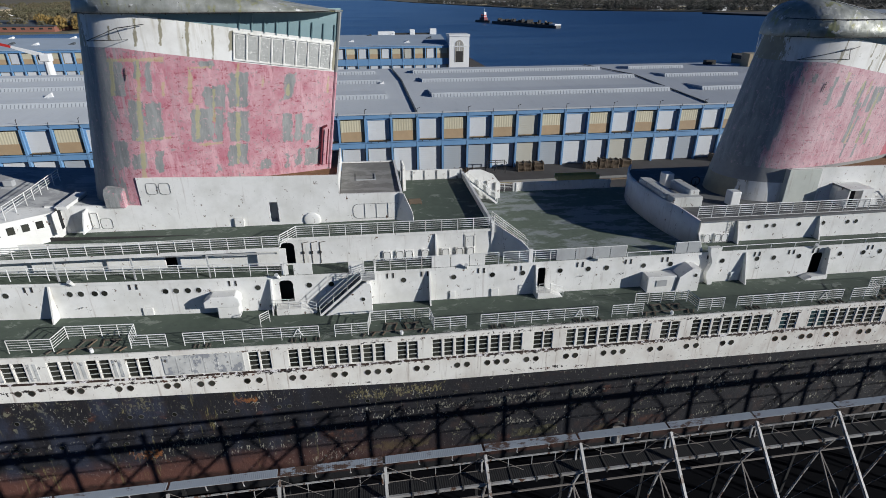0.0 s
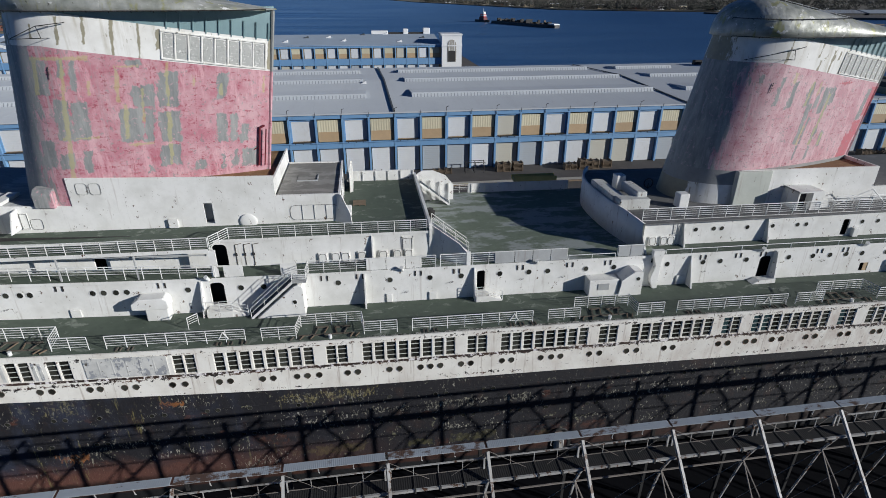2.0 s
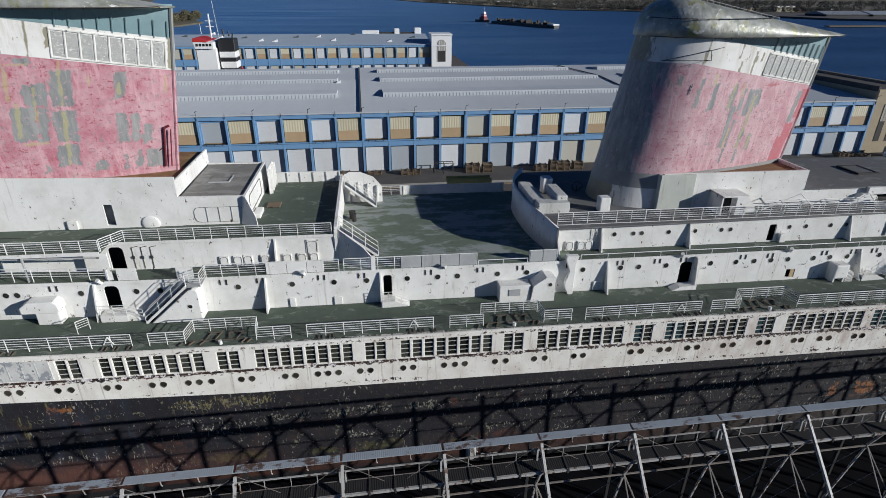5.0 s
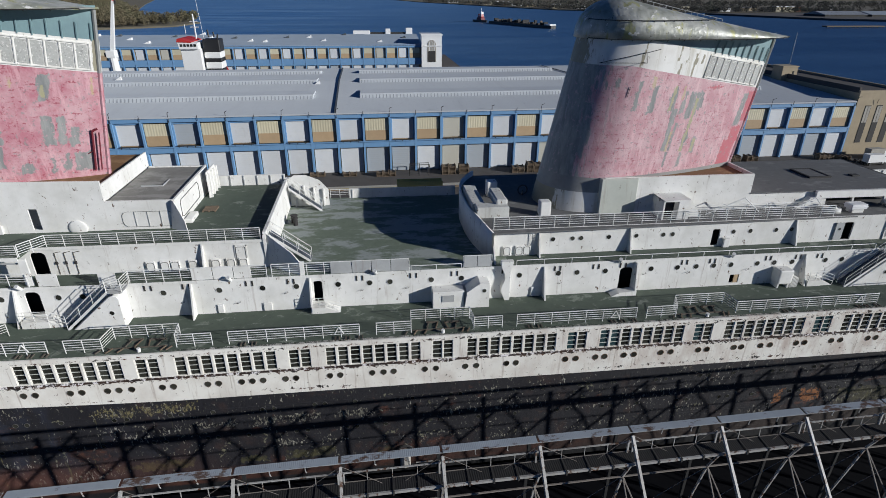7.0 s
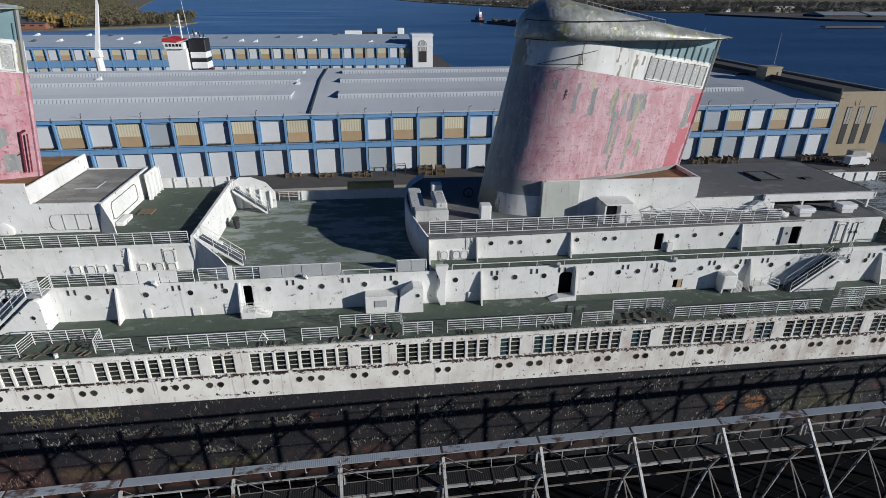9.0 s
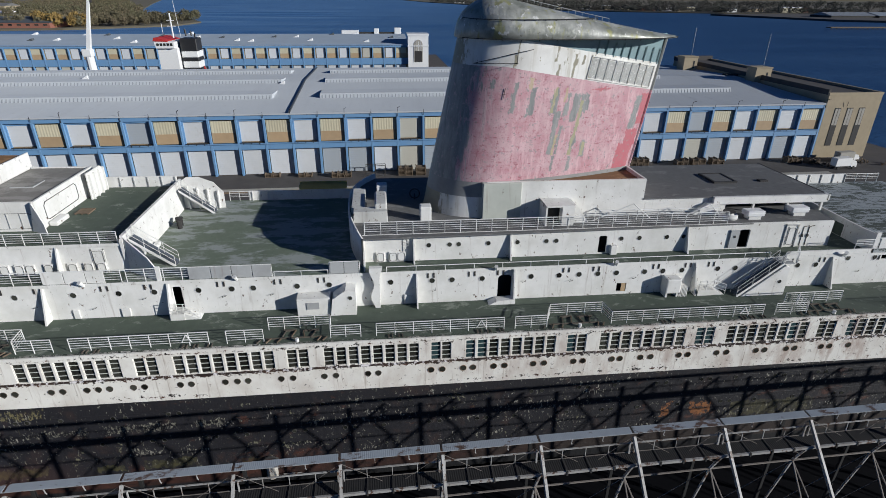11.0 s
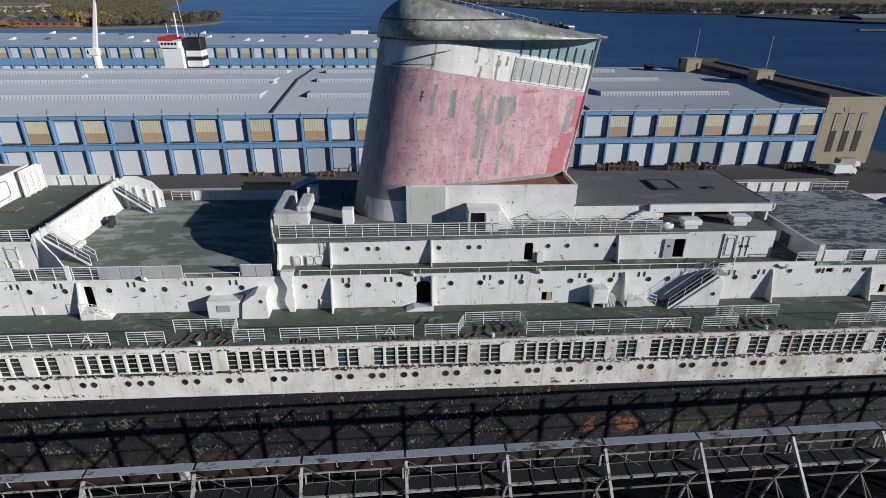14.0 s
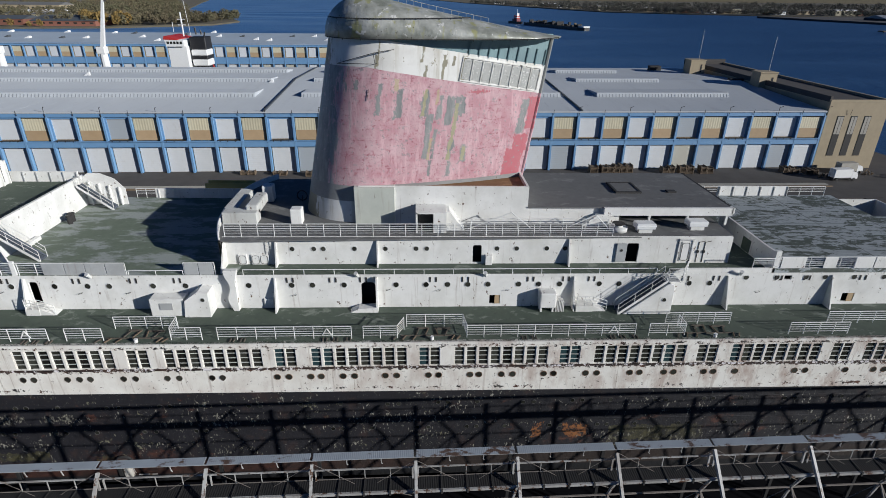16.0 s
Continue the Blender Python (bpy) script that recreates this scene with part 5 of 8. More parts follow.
wh.rotation_euler = (0, 0, radians(0.7))


def wpart(name, bm, mat, parent=wh, lab="", **k):
    """bm in the warehouse's own axes: x along, y back from the front, z from the water."""
    for v in bm.verts:
        v.co.x += 20
        v.co.y += 125
    return part(name, bm, mat, parent, lab, **k)


WX0, PITCH = -54.7, 5.87
K0, K1 = -26, 30
xa, xb = WX0 + K0 * PITCH, WX0 + K1 * PITCH
wpart("back_wall", boxes((xa, xb, 0.6, 0.8, 4.9, 18.3), (xa, xb, 78.0, 78.4, 4.9, 18.6), (xa, xa + 0.4, 0.8, 78, 4.9, 18.3)), tan, lab="tan wall")
wpart("eave_beam", boxes((xa, xb, -0.25, 0.6, 17.55, 18.75)), blue, lab="blue eave beam")
wpart("middle_beam", boxes((xa, xb, -0.3, 0.6, 10.9, 12.2)), blue, lab="blue middle beam")
wpart("ledge", boxes((xa, xb, -0.55, -0.3, 12.1, 12.3)), blue, lab="blue ledge")
col = wpart("column", boxes((WX0 - 0.22, WX0 + 0.22, -0.35, 0.6, 4.9, 17.6)), blue)
hook = wpart("gutter_bracket", tubes(((WX0 + PITCH, -0.4, 17.9), (WX0 + PITCH, -0.6, 19.1), 0.05, 5)), dark_metal)
lamp = wpart("gutter_hook", tubes(((WX0, -0.4, 17.6), (WX0, -0.5, 19.6), 0.06, 5), ((WX0, -0.5, 19.6), (WX0 + 0.5, -1.0, 19.9), 0.06, 5)), dark_metal)


def ribbed(x0, x1, y, z0, z1, ribs, depth=0.009):
    """A door leaf of horizontal ribs."""
    bm = bmesh.new()
    h = (z1 - z0) / ribs
    prof = []
    for i in range(ribs):
        prof += [(y, z0 + h * i), (y - depth, z0 + h * (i + 0.5))]
    prof += [(y, z1), (y + 0.1, z1), (y + 0.1, z0)]
    return prism(bm, prof, "x", x0, x1)


def fluted(x0, x1, y, z0, z1, flutes, depth=0.035):
    bm = bmesh.new()
    w = (x1 - x0) / flutes
    prof = []
    for i in range(flutes):
        prof += [(x0 + w * i, y), (x0 + w * (i + 0.5), y - depth)]
    prof += [(x1, y), (x1, y + 0.1), (x0, y + 0.1)]
    return prism(bm, prof, "z", z0, z1)


up_door = wpart("roller_door", ribbed(WX0 + 0.55, WX0 + PITCH - 0.55, 0.42, 12.6, 17.1, 9), door_white)
lo_door = wpart("dock_door", ribbed(WX0 + 0.42, WX0 + PITCH - 0.42, 0.42, 5.0, 10.75, 12), door_white)
flute = wpart("corrugated_light", fluted(WX0 + 0.35, WX0 + PITCH - 0.35, 0.18, 14.6, 17.2, 9), cream)
apron = wpart("tan_panel", boxes((WX0 + 0.35, WX0 + PITCH - 0.35, 0.13, 0.58, 12.4, 14.6)), tan)
awn = wpart("door_shelf", boxes((WX0 + 0.6, WX0 + PITCH - 0.6, -0.65, 0.3, 12.40, 12.47), *[(WX0 + 1.0 + 1.7 * i, WX0 + 1.18 + 1.7 * i, -0.55, -0.3, 12.1, 12.40) for i in range(3)]), dark_metal)
hood = wpart("door_frame", boxes((WX0 + 0.25, WX0 + 0.55, 0.2, 0.6, 12.2, 17.55), (WX0 + PITCH - 0.55, WX0 + PITCH - 0.25, 0.2, 0.6, 12.2, 17.55), (WX0 + 0.55, WX0 + PITCH - 0.55, 0.2, 0.6, 17.1, 17.55)), blue)
for k in range(K0, K1 + 1):
    dx = (k) * PITCH
    if k != 0:
        again(col, wh, dx)
        if k % 2 == 0:
            again(lamp, wh, dx)
            again(hook, wh, dx)
    if k == K1 or k == 0:
        if k == 0:
            pass
        else:
            continue
    if k != 0:
        again(lo_door, wh, dx)
    if k % 2 == 0:
        if k != 0:
            for o in (up_door, awn, hood):
                again(o, wh, dx)
    elif k != -1:
        again(flute, wh, dx)
        again(apron, wh, dx)
for o in (flute, apron):
    o.location.x += -PITCH * 1
# roof: a low pitch with two long monitors
bm = bmesh.new()
prof = [(-0.5, 18.75), (38.0, 20.4), (78.6, 18.9), (78.6, 18.6), (38.0, 20.1), (-0.5, 18.45)]
prism(bm, prof, "x", xa, xb)
wpart("roof", bm, roof_blue, lab="pale blue-grey sheet roof")


def monitor(x0, x1, y0, rise):
    zb = lambda yy: 18.75 + (1.65 * yy / 38.5 if yy < 38 else 1.65 - 1.5 * (yy - 38) / 40.6)
    bm = bmesh.new()
    prism(bm, [(y0, zb(y0) - 0.1), (y0 + 0.55, zb(y0) + rise), (y0 + 9, zb(y0 + 9) + 0.25), (y0 + 9.3, zb(y0 + 9) + 0.05), (y0 + 9.3, zb(y0 + 9) - 0.1)], "x", x0, x1)
    m = wpart("roof_monitor", bm, roof_blue, lab="long raised roof light strip")
    bm = bmesh.new()
    for i in range(int((x1 - x0) / 0.85)):
        xx = x0 + 0.5 + 0.85 * i
        p = [(y0 - 0.06, zb(y0) - 0.02), (y0 + 0.40, zb(y0) + rise * 0.78), (y0 + 0.50, zb(y0) + rise * 0.78), (y0 + 0.04, zb(y0) - 0.02)]
        A, B = [bm.verts.new((xx, *q)) for q in p], [bm.verts.new((xx + 0.16, *q)) for q in p]
        for k in range(4):
            bm.faces.new((A[k], B[k], B[(k + 1) % 4], A[(k + 1) % 4]))
        bm.faces.new(A[::-1])
        bm.faces.new(B)
    wpart("roof_vents", bm, VENT_GREY, m, kind="stuff")
    wpart("ridge_cap", boxes((x0, x1, y0 + 0.5, y0 + 0.8, zb(y0) + rise - 0.02, zb(y0) + rise + 0.07, 40)), roof_blue, m)
    return m


for x0, x1 in ((-200, -13.6), (-2.3, 62.0), (71.4, 105.5)):
    monitor(x0, x1, 14.4, 1.0)
    monitor(x0, x1 - (10 if x1 > 100 else 0.4), 34.2, 0.9)
    monitor(x0, x1 - (14 if x1 > 100 else 0.8), 58.0, 0.9)
wpart("expansion_joint", prism(bmesh.new(), [(-0.5, 18.8), (38.0, 20.45), (77, 19.1), (77, 19.3), (38.0, 20.7), (-0.5, 19.05)], "x", 63.2, 63.5), roof_dark)
for i in range(44):      # standing seams of replaced sheets, near the eave
    xx = -150 + 5.87 * i + rnd.uniform(-1.5, 1.5)
    ya, yb = rnd.uniform(0.5, 4.0), rnd.uniform(7.0, 12.0)
    za, zb2 = 18.75 + 1.65 * ya / 38.5, 18.75 + 1.65 * yb / 38.5
    wpart("roof_seam", prism(bmesh.new(), [(ya, za - 0.02), (yb, zb2 - 0.02), (yb, zb2 + 0.03), (ya, za + 0.03)], "x", xx, xx + 0.10), roof_blue)
wpart("expansion_joint", prism(bmesh.new(), [(-0.5, 18.8), (38.0, 20.45), (77, 19.1), (77, 19.3), (38.0, 20.7), (-0.5, 19.05)], "x", -8.15, -7.75), roof_dark)
# river-end block
eb = thing("pier_head_house", (148, 126, 4.9), "tan rendered pier-head building with tall windows", "building")
A = 1.53
part("body", boxes((142.0, 156.5, 126.5, 204, 4.9, 20.6)), sandstone, eb)
part("roof", boxes((142.6, 156.0, 127.0, 203.4, 20.6, 20.64)), asphalt, eb, "dark felt roof")
part("parapet", boxes((141.9, 156.6, 126.4, 127.0, 20.6, 21.2), (156.0, 156.7, 127.0, 204, 20.6, 21.2)), sandstone, eb)
for i in range(3):
    xx = 144.6 + 3.3 * i
    part("window_light", boxes((xx + 0.1, xx + 0.75, 126.38, 126.42, 13.2, 17.3), (xx + 0.85, xx + 1.5, 126.38, 126.42, 13.2, 17.3)), concrete, eb, "pale boarded upper lights")
    part("window", boxes((xx, xx + 1.6, 126.42, 126.5, 8.0, 17.5)), dark_metal, eb, "tall dark boarded window")
land("pier_tip", [(139.0, 100), (170, 107), (170, 224), (139, 224)], 4.85, asphalt, "asphalt at the pier head")

# ---- second warehouse beyond ----
land("pier_beyond", [(-420, 296), (72, 300), (72, 392), (-420, 388)], 4.9, asphalt, "far pier deck")
w2 = thing("warehouse", (0, 313, 4.9), "distant two-storey blue and white pier warehouse", "warehouse")
fx0, fx1 = -330.0, 49.0
part("body", boxes((fx0, fx1, 313.6, 380, 4.9, 16.0)), tan, w2)
part("eave_beam", boxes((fx0, fx1, 312.7, 313.6, 16.3, 17.8)), blue, w2)
part("middle_beam", boxes((fx0, fx1, 312.7, 313.6, 7.6, 10.9)), blue, w2)
part("roof", prism(bmesh.new(), [(312.4, 17.7), (346, 21.0), (381, 17.7), (381, 17.4), (346, 20.6), (312.4, 17.4)], "x", fx0, fx1), roof_far, w2)
P2 = 6.1
d2 = part("roller_door", ribbed(fx0 + 0.9, fx0 + P2 - 0.9, 313.4, 11.2, 15.9, 5), door_white, w2)
e2 = part("cream_panel", boxes((fx0 + P2 + 0.4, fx0 + 2 * P2 - 0.4, 313.3, 313.6, 13.4, 16.2)), cream, w2)
t2 = part("tan_panel", boxes((fx0 + P2 + 0.4, fx0 + 2 * P2 - 0.4, 313.3, 313.6, 11.0, 13.4)), tan, w2)
c2 = part("column", boxes((fx0 - 0.25, fx0 + 0.25, 312.6, 313.6, 4.9, 16.4)), blue, w2)
g2 = part("dock_door", ribbed(fx0 + 0.6, fx0 + P2 - 0.6, 313.4, 5.0, 7.4, 3), door_white, w2)
for k in range(1, int((fx1 - fx0) / P2)):
    again(c2, w2, k * P2)
    again(g2, w2, k * P2)
    if k % 2 == 0:
        again(d2, w2, k * P2)
        again(e2, w2, k * P2)
        again(t2, w2, k * P2)
tw = thing("pier_tower", (54, 310, 4.9), "white pier-head gate tower with arched opening", "tower")
bm = bmesh.new()
arch = [(51.5, 9.0), (51.5, 17.5)] + [(54.25 - 2.75 * math.cos(a * math.pi / 8), 17.5 + 2.75 * math.sin(a * math.pi / 8)) for a in range(1, 8)] + [(57.0, 17.5), (57.0, 9.0)]
part("body", boxes((48.8, 59.7, 310.5, 322, 4.9, 22.5)), clean_white, tw)
part("cornice", boxes((48.5, 60.0, 310.0, 322.3, 22.3, 23.1)), clean_white, tw)
part("arch", prism(bm, [(54.25 + (px - 54.25) * 0.86, pz) for px, pz in arch], "y", 310.3, 310.6), concrete, tw, "pale glazed arch")
part("door_opening", boxes((52.3, 56.2, 310.24, 310.32, 9.0, 14.6)), dark_metal, tw)
for px in (52.9, 54.2, 55.5):
    part("glazing_bar", boxes((px, px + 0.2, 310.2, 310.3, 14.6, 19.4)), clean_white, tw)
part("string_course", boxes((48.6, 59.9, 310.2, 310.5, 16.9, 17.4)), clean_white, tw)

# ---- far shore ----
land("far_shore", [(-2500, 30000), (300, 3000), (430, 2300), (560, 1620), (733, 1489), (900, 1400), (1200, 1310), (9000, 1250), (9500, 30000)], 2.0, grass, "low brown far river bank")
land("left_shore", [(-4000, 560), (-440, 725), (-335, 745), (-264, 800), (-234, 830), (-225, 920), (-280, 1045), (-380, 1160), (-520, 1500), (-800, 2400), (-1250, 3900), (-2600, 30000), (-9000, 30000)], 2.0, grass, "brown wooded river bank")
ridge = bmesh.new()
prism(ridge, [(-3500, 0), (9500, 0), (9500, 30), (6000, 62), (3800, 48), (2300, 66), (900, 50), (-200, 60), (-1700, 46), (-3500, 58)], "y", 4500, 4600)
tagged(part("far_ridge", ridge, grass), "low wooded rise on the far horizon", "hills", "", "structure")


# ---- fittings on the ship ----
def at(x, y, z):
    """A place on the ship, lifted by trim and sheer."""
    return Vector((x, y, z + SZ(x)))


def stairway(foot, head, width, label, rails=True, across="y"):
    """A steel stair between two points (foot and head of its middle line), with treads, strings and handrails."""
    f, h = at(*foot), at(*head)
    t = thing("stairway", f, label, "stairs", "ship stairways")
    side = Vector((0, 1, 0)) if across == "y" else Vector((1, 0, 0))
    n = max(4, round((h.z - f.z) / 0.24))
    d = (h - f) / n
    tread = None
    for i in range(1, n + 1):
        p = f + d * (i - 0.5)
        if tread is None:
            bm = bmesh.new()
            a, b = p - side * width / 2 - Vector((0.11, 0.0, 0.02)), p + side * width / 2 + Vector((0.11, 0.0, 0.02))
            box(bm, min(a.x, b.x), max(a.x, b.x), min(a.y, b.y), max(a.y, b.y), min(a.z, b.z), max(a.z, b.z))
            tread = part("tread", bm, TREAD_SHADE, t)
            first = p
        else:
            again(tread, t, *(p - first))
    # added plate under the treads, in the same shade colour
    bm = bmesh.new()
    e, k = side * (width / 2), Vector((0, 0, 0.03))
    bm.faces.new([bm.verts.new(v) for v in (f - e + k, h - e + k, h + e + k, f + e + k)])
    bmesh.ops.solidify(bm, geom=bm.faces, thickness=0.02)
    part("backing_plate", bm, TREAD_SHADE, t)
    for s in (-1, 1):
        e = side * (s * (width / 2 + 0.03))
        bm = bmesh.new()
        up = Vector((0, 0, 0.13))
        A = [bm.verts.new(v) for v in (f + e - up, h + e - up, h + e + up, f + e + up)]
        B = [bm.verts.new(v + side * 0.04 * s) for v in (f + e - up, h + e - up, h + e + up, f + e + up)]
        bm.faces.new(A)
        bm.faces.new(B[::-1])
        for i in range(4):
            j = (i + 1) % 4
            bm.faces.new((A[i], B[i], B[j], A[j]))
        bmesh.ops.recalc_face_normals(bm, faces=bm.faces)
        # far string takes the shade colour, near string the white paint
        part("string", bm, TREAD_SHADE if s > 0 else rail_white, t)
        if rails:
            hr = Vector((0, 0, 0.95))
            part("handrail", tubes((f + e + hr, h + e + hr, 0.03, 5), (f + e + hr * 0.55, h + e + hr * 0.55, 0.022, 5)), rail_white, t)
            m = max(3, n // 4)
            for i in range(m + 1):
                q = f + e + (h - f) * (i / m)
                part("stanchion", tubes((q, q + hr, 0.025, 5)), rail_white, t)
    return t


stairway((-4.4, 40.0, BOAT), (-0.9, 40.0, SUNW), 0.8, "steep white steel stair from boat deck to walkway")
stairway((62.6, 40.0, BOAT), (66.4, 40.0, SUNW), 0.8, "steep white steel stair near the aft funnel")
stairway((14.1, 44.0, SUNW), (10.9, 44.0, TOPD), 0.9, "white steel stair down to the open deck")
stairway((14.2, 56.2, SUNW), (11.0, 56.2, TOPD), 0.9, "white steel stair at the far side of the open deck")


def stair_box(x0, x1):
    t = thing("stair_casing", at(x1, 40.3, BOAT), "white sloping plated casing under a deck stair", "casing", "stair casings")
    bm = bmesh.new()
    prism(bm, [(x0 + 0.3, BOAT), (x1, BOAT), (x1, SUNW - 0.6), (x1 - 0.12, SUNW - 0.34), (x1 - 0.4, SUNW - 0.24), (x1 - 0.75, SUNW - 0.36)], "y", 39.5, 40.98)
    soften(bm, 0.05, 1)
    part("plating", bm, white, t, "", True)
    porthole(x1 - 0.75, 39.5, 20.1, t, 0.17)
    part("landing", boxes((x1 - 0.9, x1 + 0.3, 39.55, 41.0, SUNW - 0.08, SUNW)), grey_paint, t, "", True)
    return t


stair_box(-4.3, -0.1)
stair_box(62.7, 67.1)
railing([(-0.9, 39.6, SUNW), (0.2, 39.6, SUNW), (0.3, LY, SUNW)], label="white landing rail at a stair head", group="landing rails")
railing([(66.3, 39.6, SUNW), (67.6, 39.6, SUNW), (68.6, LY, SUNW)], label="white landing rail at a stair head", group="landing rails")


def door_step(x, w, steps_to=1, high=0.55):
    """A plated landing before a raised door, with its rail and side steps."""
    t = thing("door_landing", at(x, 40.5, BOAT), "white plated landing with rail before a deckhouse door", "landing", "door landings")
    part("plinth", boxes((x, x + w, 40.0, 40.98, BOAT, BOAT + high)), white, t, "", True)
    bm = bmesh.new()
    prism(bm, [(x + w, BOAT), (x + w + 1.2 * steps_to, BOAT), (x + w, BOAT + high)], "y", 40.05, 40.95)
    part("ramp", bm, white, t, "", True)
    a, b, c = at(x + 0.05, 40.05, BOAT + high), at(x + w, 40.05, BOAT + high), at(x + w + 1.2, 40.05, BOAT + 0.1)
    up = Vector((0, 0, 0.9))
    for p in (a, (a + b) / 2, b, c):
        part("post", tubes((p, p + up, 0.028, 5)), rail_white, t)
    for k in (1.0, 0.66, 0.33):
        part("rail", wire([a + up * k, b + up * k, c + up * k], 0.025, 5), rail_white, t)
    return t


door_step(-7.9, 2.0)
door_step(14.2, 1.1)
door_step(59.15, 1.4)
# open door leaf, covers and sloped coaming by the arch
t = thing("door_coaming", at(41.6, 40.4, BOAT), "white sloping coaming at an open arched doorway", "coaming")
part("plate", prism(bmesh.new(), [(40.2, BOAT), (42.5, BOAT), (42.5, BOAT + 0.45), (40.9, BOAT + 0.35)], "y", 40.1, 40.9), white, t, "", True)
part("side_fin", prism(bmesh.new(), [(41.0, BOAT), (40.1, BOAT), (40.5, SUNW - 0.2), (41.0, SUNW - 0.1)], "x", 42.35, 42.48), white, t, "", True)


def outline(x0, x1, z0, z1, y, r, thick):
    """A raised outline with rounded corners on a wall that faces the near side."""
    pts = []
    for cx, cz, a0 in ((x1 - r, z1 - r, 0), (x0 + r, z1 - r, 90), (x0 + r, z0 + r, 180), (x1 - r, z0 + r, 270)):
        pts += [at(cx + r * math.cos(radians(a0 + 22.5 * k)), y, cz + r * math.sin(radians(a0 + 22.5 * k))) for k in range(5)]
    bm = bmesh.new()
    for p, q in zip(pts, pts[1:] + pts[:1]):
        tube(bm, p, q, thick, 4)
    return bm


def rounded_box(x0, x1, y0, y1, z0, z1, r, material, name, label, category, group="", shape=None):
    t = thing(name, at((x0 + x1) / 2, (y0 + y1) / 2, z0), label, category, group)
    bm = boxes((x0, x1, y0, y1, z0, z1, 50))
    bmesh.ops.recalc_face_normals(bm, faces=bm.faces)
    soften(bm, r, 2)
    part("body", bm, material, t, "", True)
    return t


v = rounded_box(-12.45, -10.75, 39.95, 40.98, BOAT, 19.85, 0.08, white, "ventilator", "white steel ventilator trunk with overhanging hood on the boat deck", "ventilator", "ventilators")
part("hood", soften(prism(bmesh.new(), [(-13.4, 19.75), (-10.75, 19.75), (-10.6, 19.95), (-10.65, 20.5), (-10.95, 20.78), (-12.85, 20.7), (-13.4, 20.3)], "y", 39.85, 40.98), 0.08, 2), white, v, "", True)
v = rounded_box(24.2, 26.9, 39.8, 40.98, BOAT, 20.25, 0.05, white, "deck_locker", "white steel locker with sloping lid on the boat deck", "locker", "deck lockers")
part("pitched_end", prism(bmesh.new(), [(26.9, BOAT), (29.0, BOAT), (29.0, 20.9), (28.2, 21.0), (27.1, 20.2)], "y", 39.6, 40.98), white, v, "", True)
part("grille", boxes((25.0, 26.0, 39.74, 39.8, 19.3, 19.9)), grey_paint, v, "", True)
porthole(28.55, 39.6, 20.3, v, 0.17)
# scalloped screen by the open deck's corner
t = thing("corner_screen", at(30, 40.5, BOAT), "white scalloped corner screen on the boat deck", "screen")
left, right = [], []
for i in range(25):
    k = i / 24
    z = BOAT + (22.45 - BOAT) * k
    left.append((30.30 + 0.16 * math.cos(k * 2 * math.pi * 1.5 + 0.6) + 0.12 * (1 - k), z))
    right.append((31.0 + 0.25 * max(0.0, k - 0.75) * 4, z))
part("plate", soften(prism(bmesh.new(), left + right[::-1], "y", 40.5, 40.97), 0.02, 1), white, t, "", True)
fin(29.78, UY, SUNW, 24.25, 1.75, 0.06, up_b)
for x, w, h, lab in ((6.55, 0.5, 0.8, 1), (10.2, 0.7, 0.75, 1), (33.0, 0.8, 0.9, 1), (-18.4, 0.8, 0.7, 1)):
    rounded_box(x, x + w, 40.86, 40.99, BOAT + 0.05, BOAT + 0.05 + h, 0.05, white, "wall_locker", "small white steel box on the deckhouse wall", "locker", "wall lockers")
v = rounded_box(56.0, 57.4, 39.9, 40.98, BOAT + 0.4, 20.5, 0.12, white, "fan_housing", "white steel fan housing with curved duct", "ventilator", "ventilators")
part("fins", boxes(*[(57.4 + 0.13 * i, 57.46 + 0.13 * i, 40.0, 40.9, BOAT, 19.9 - 0.05 * i) for i in range(6)]), white, v, "", True)
part("feet", boxes((56.1, 56.25, 40.0, 40.9, BOAT, BOAT + 0.4), (57.1, 57.25, 40.0, 40.9, BOAT, BOAT + 0.4)), white, v, "", True)
# mooring eyes, cleats and brackets under the deck edge
for x in (-26.5, -19.0, -11.5, 1.2, 4.1, 9.0, 12.3, 17.9, 22.4, 25.9, 30.3, 35.0, 38.5, 41.0, 46.8, 49.5, 55.0, 58.0, 60.2, 68.3, 71.0, 76.5, 79.0, 84.0):
    z = SUNW - 0.66
    for d in (0.0, 0.5):
        part("bracket", boxes((x + d, x + d + 0.12, 40.95, 41.0, z - 0.08, z + 0.42)), dark_metal, low, "", True)
for x, z in ((-23.0, 19.6), (3.8, 19.9), (8.1, 19.6), (12.0, 20.3), (18.2, 20.2), (22.0, 20.2), (35.4, 19.9), (43.2, 20.4), (53.2, 20.3), (47.4, 20.3), (75.0, 20.0), (88.0, 20.2)):
    part("grab_rail", tubes((at(x, 40.95, z), at(x, 40.8, z), 0.02, 4), (at(x, 40.8, z), at(x + 0.3, 40.8, z + 0.1), 0.02, 4), (at(x + 0.3, 40.8, z + 0.1), at(x + 0.3, 40.95, z + 0.1), 0.02, 4)), dark_metal, low)
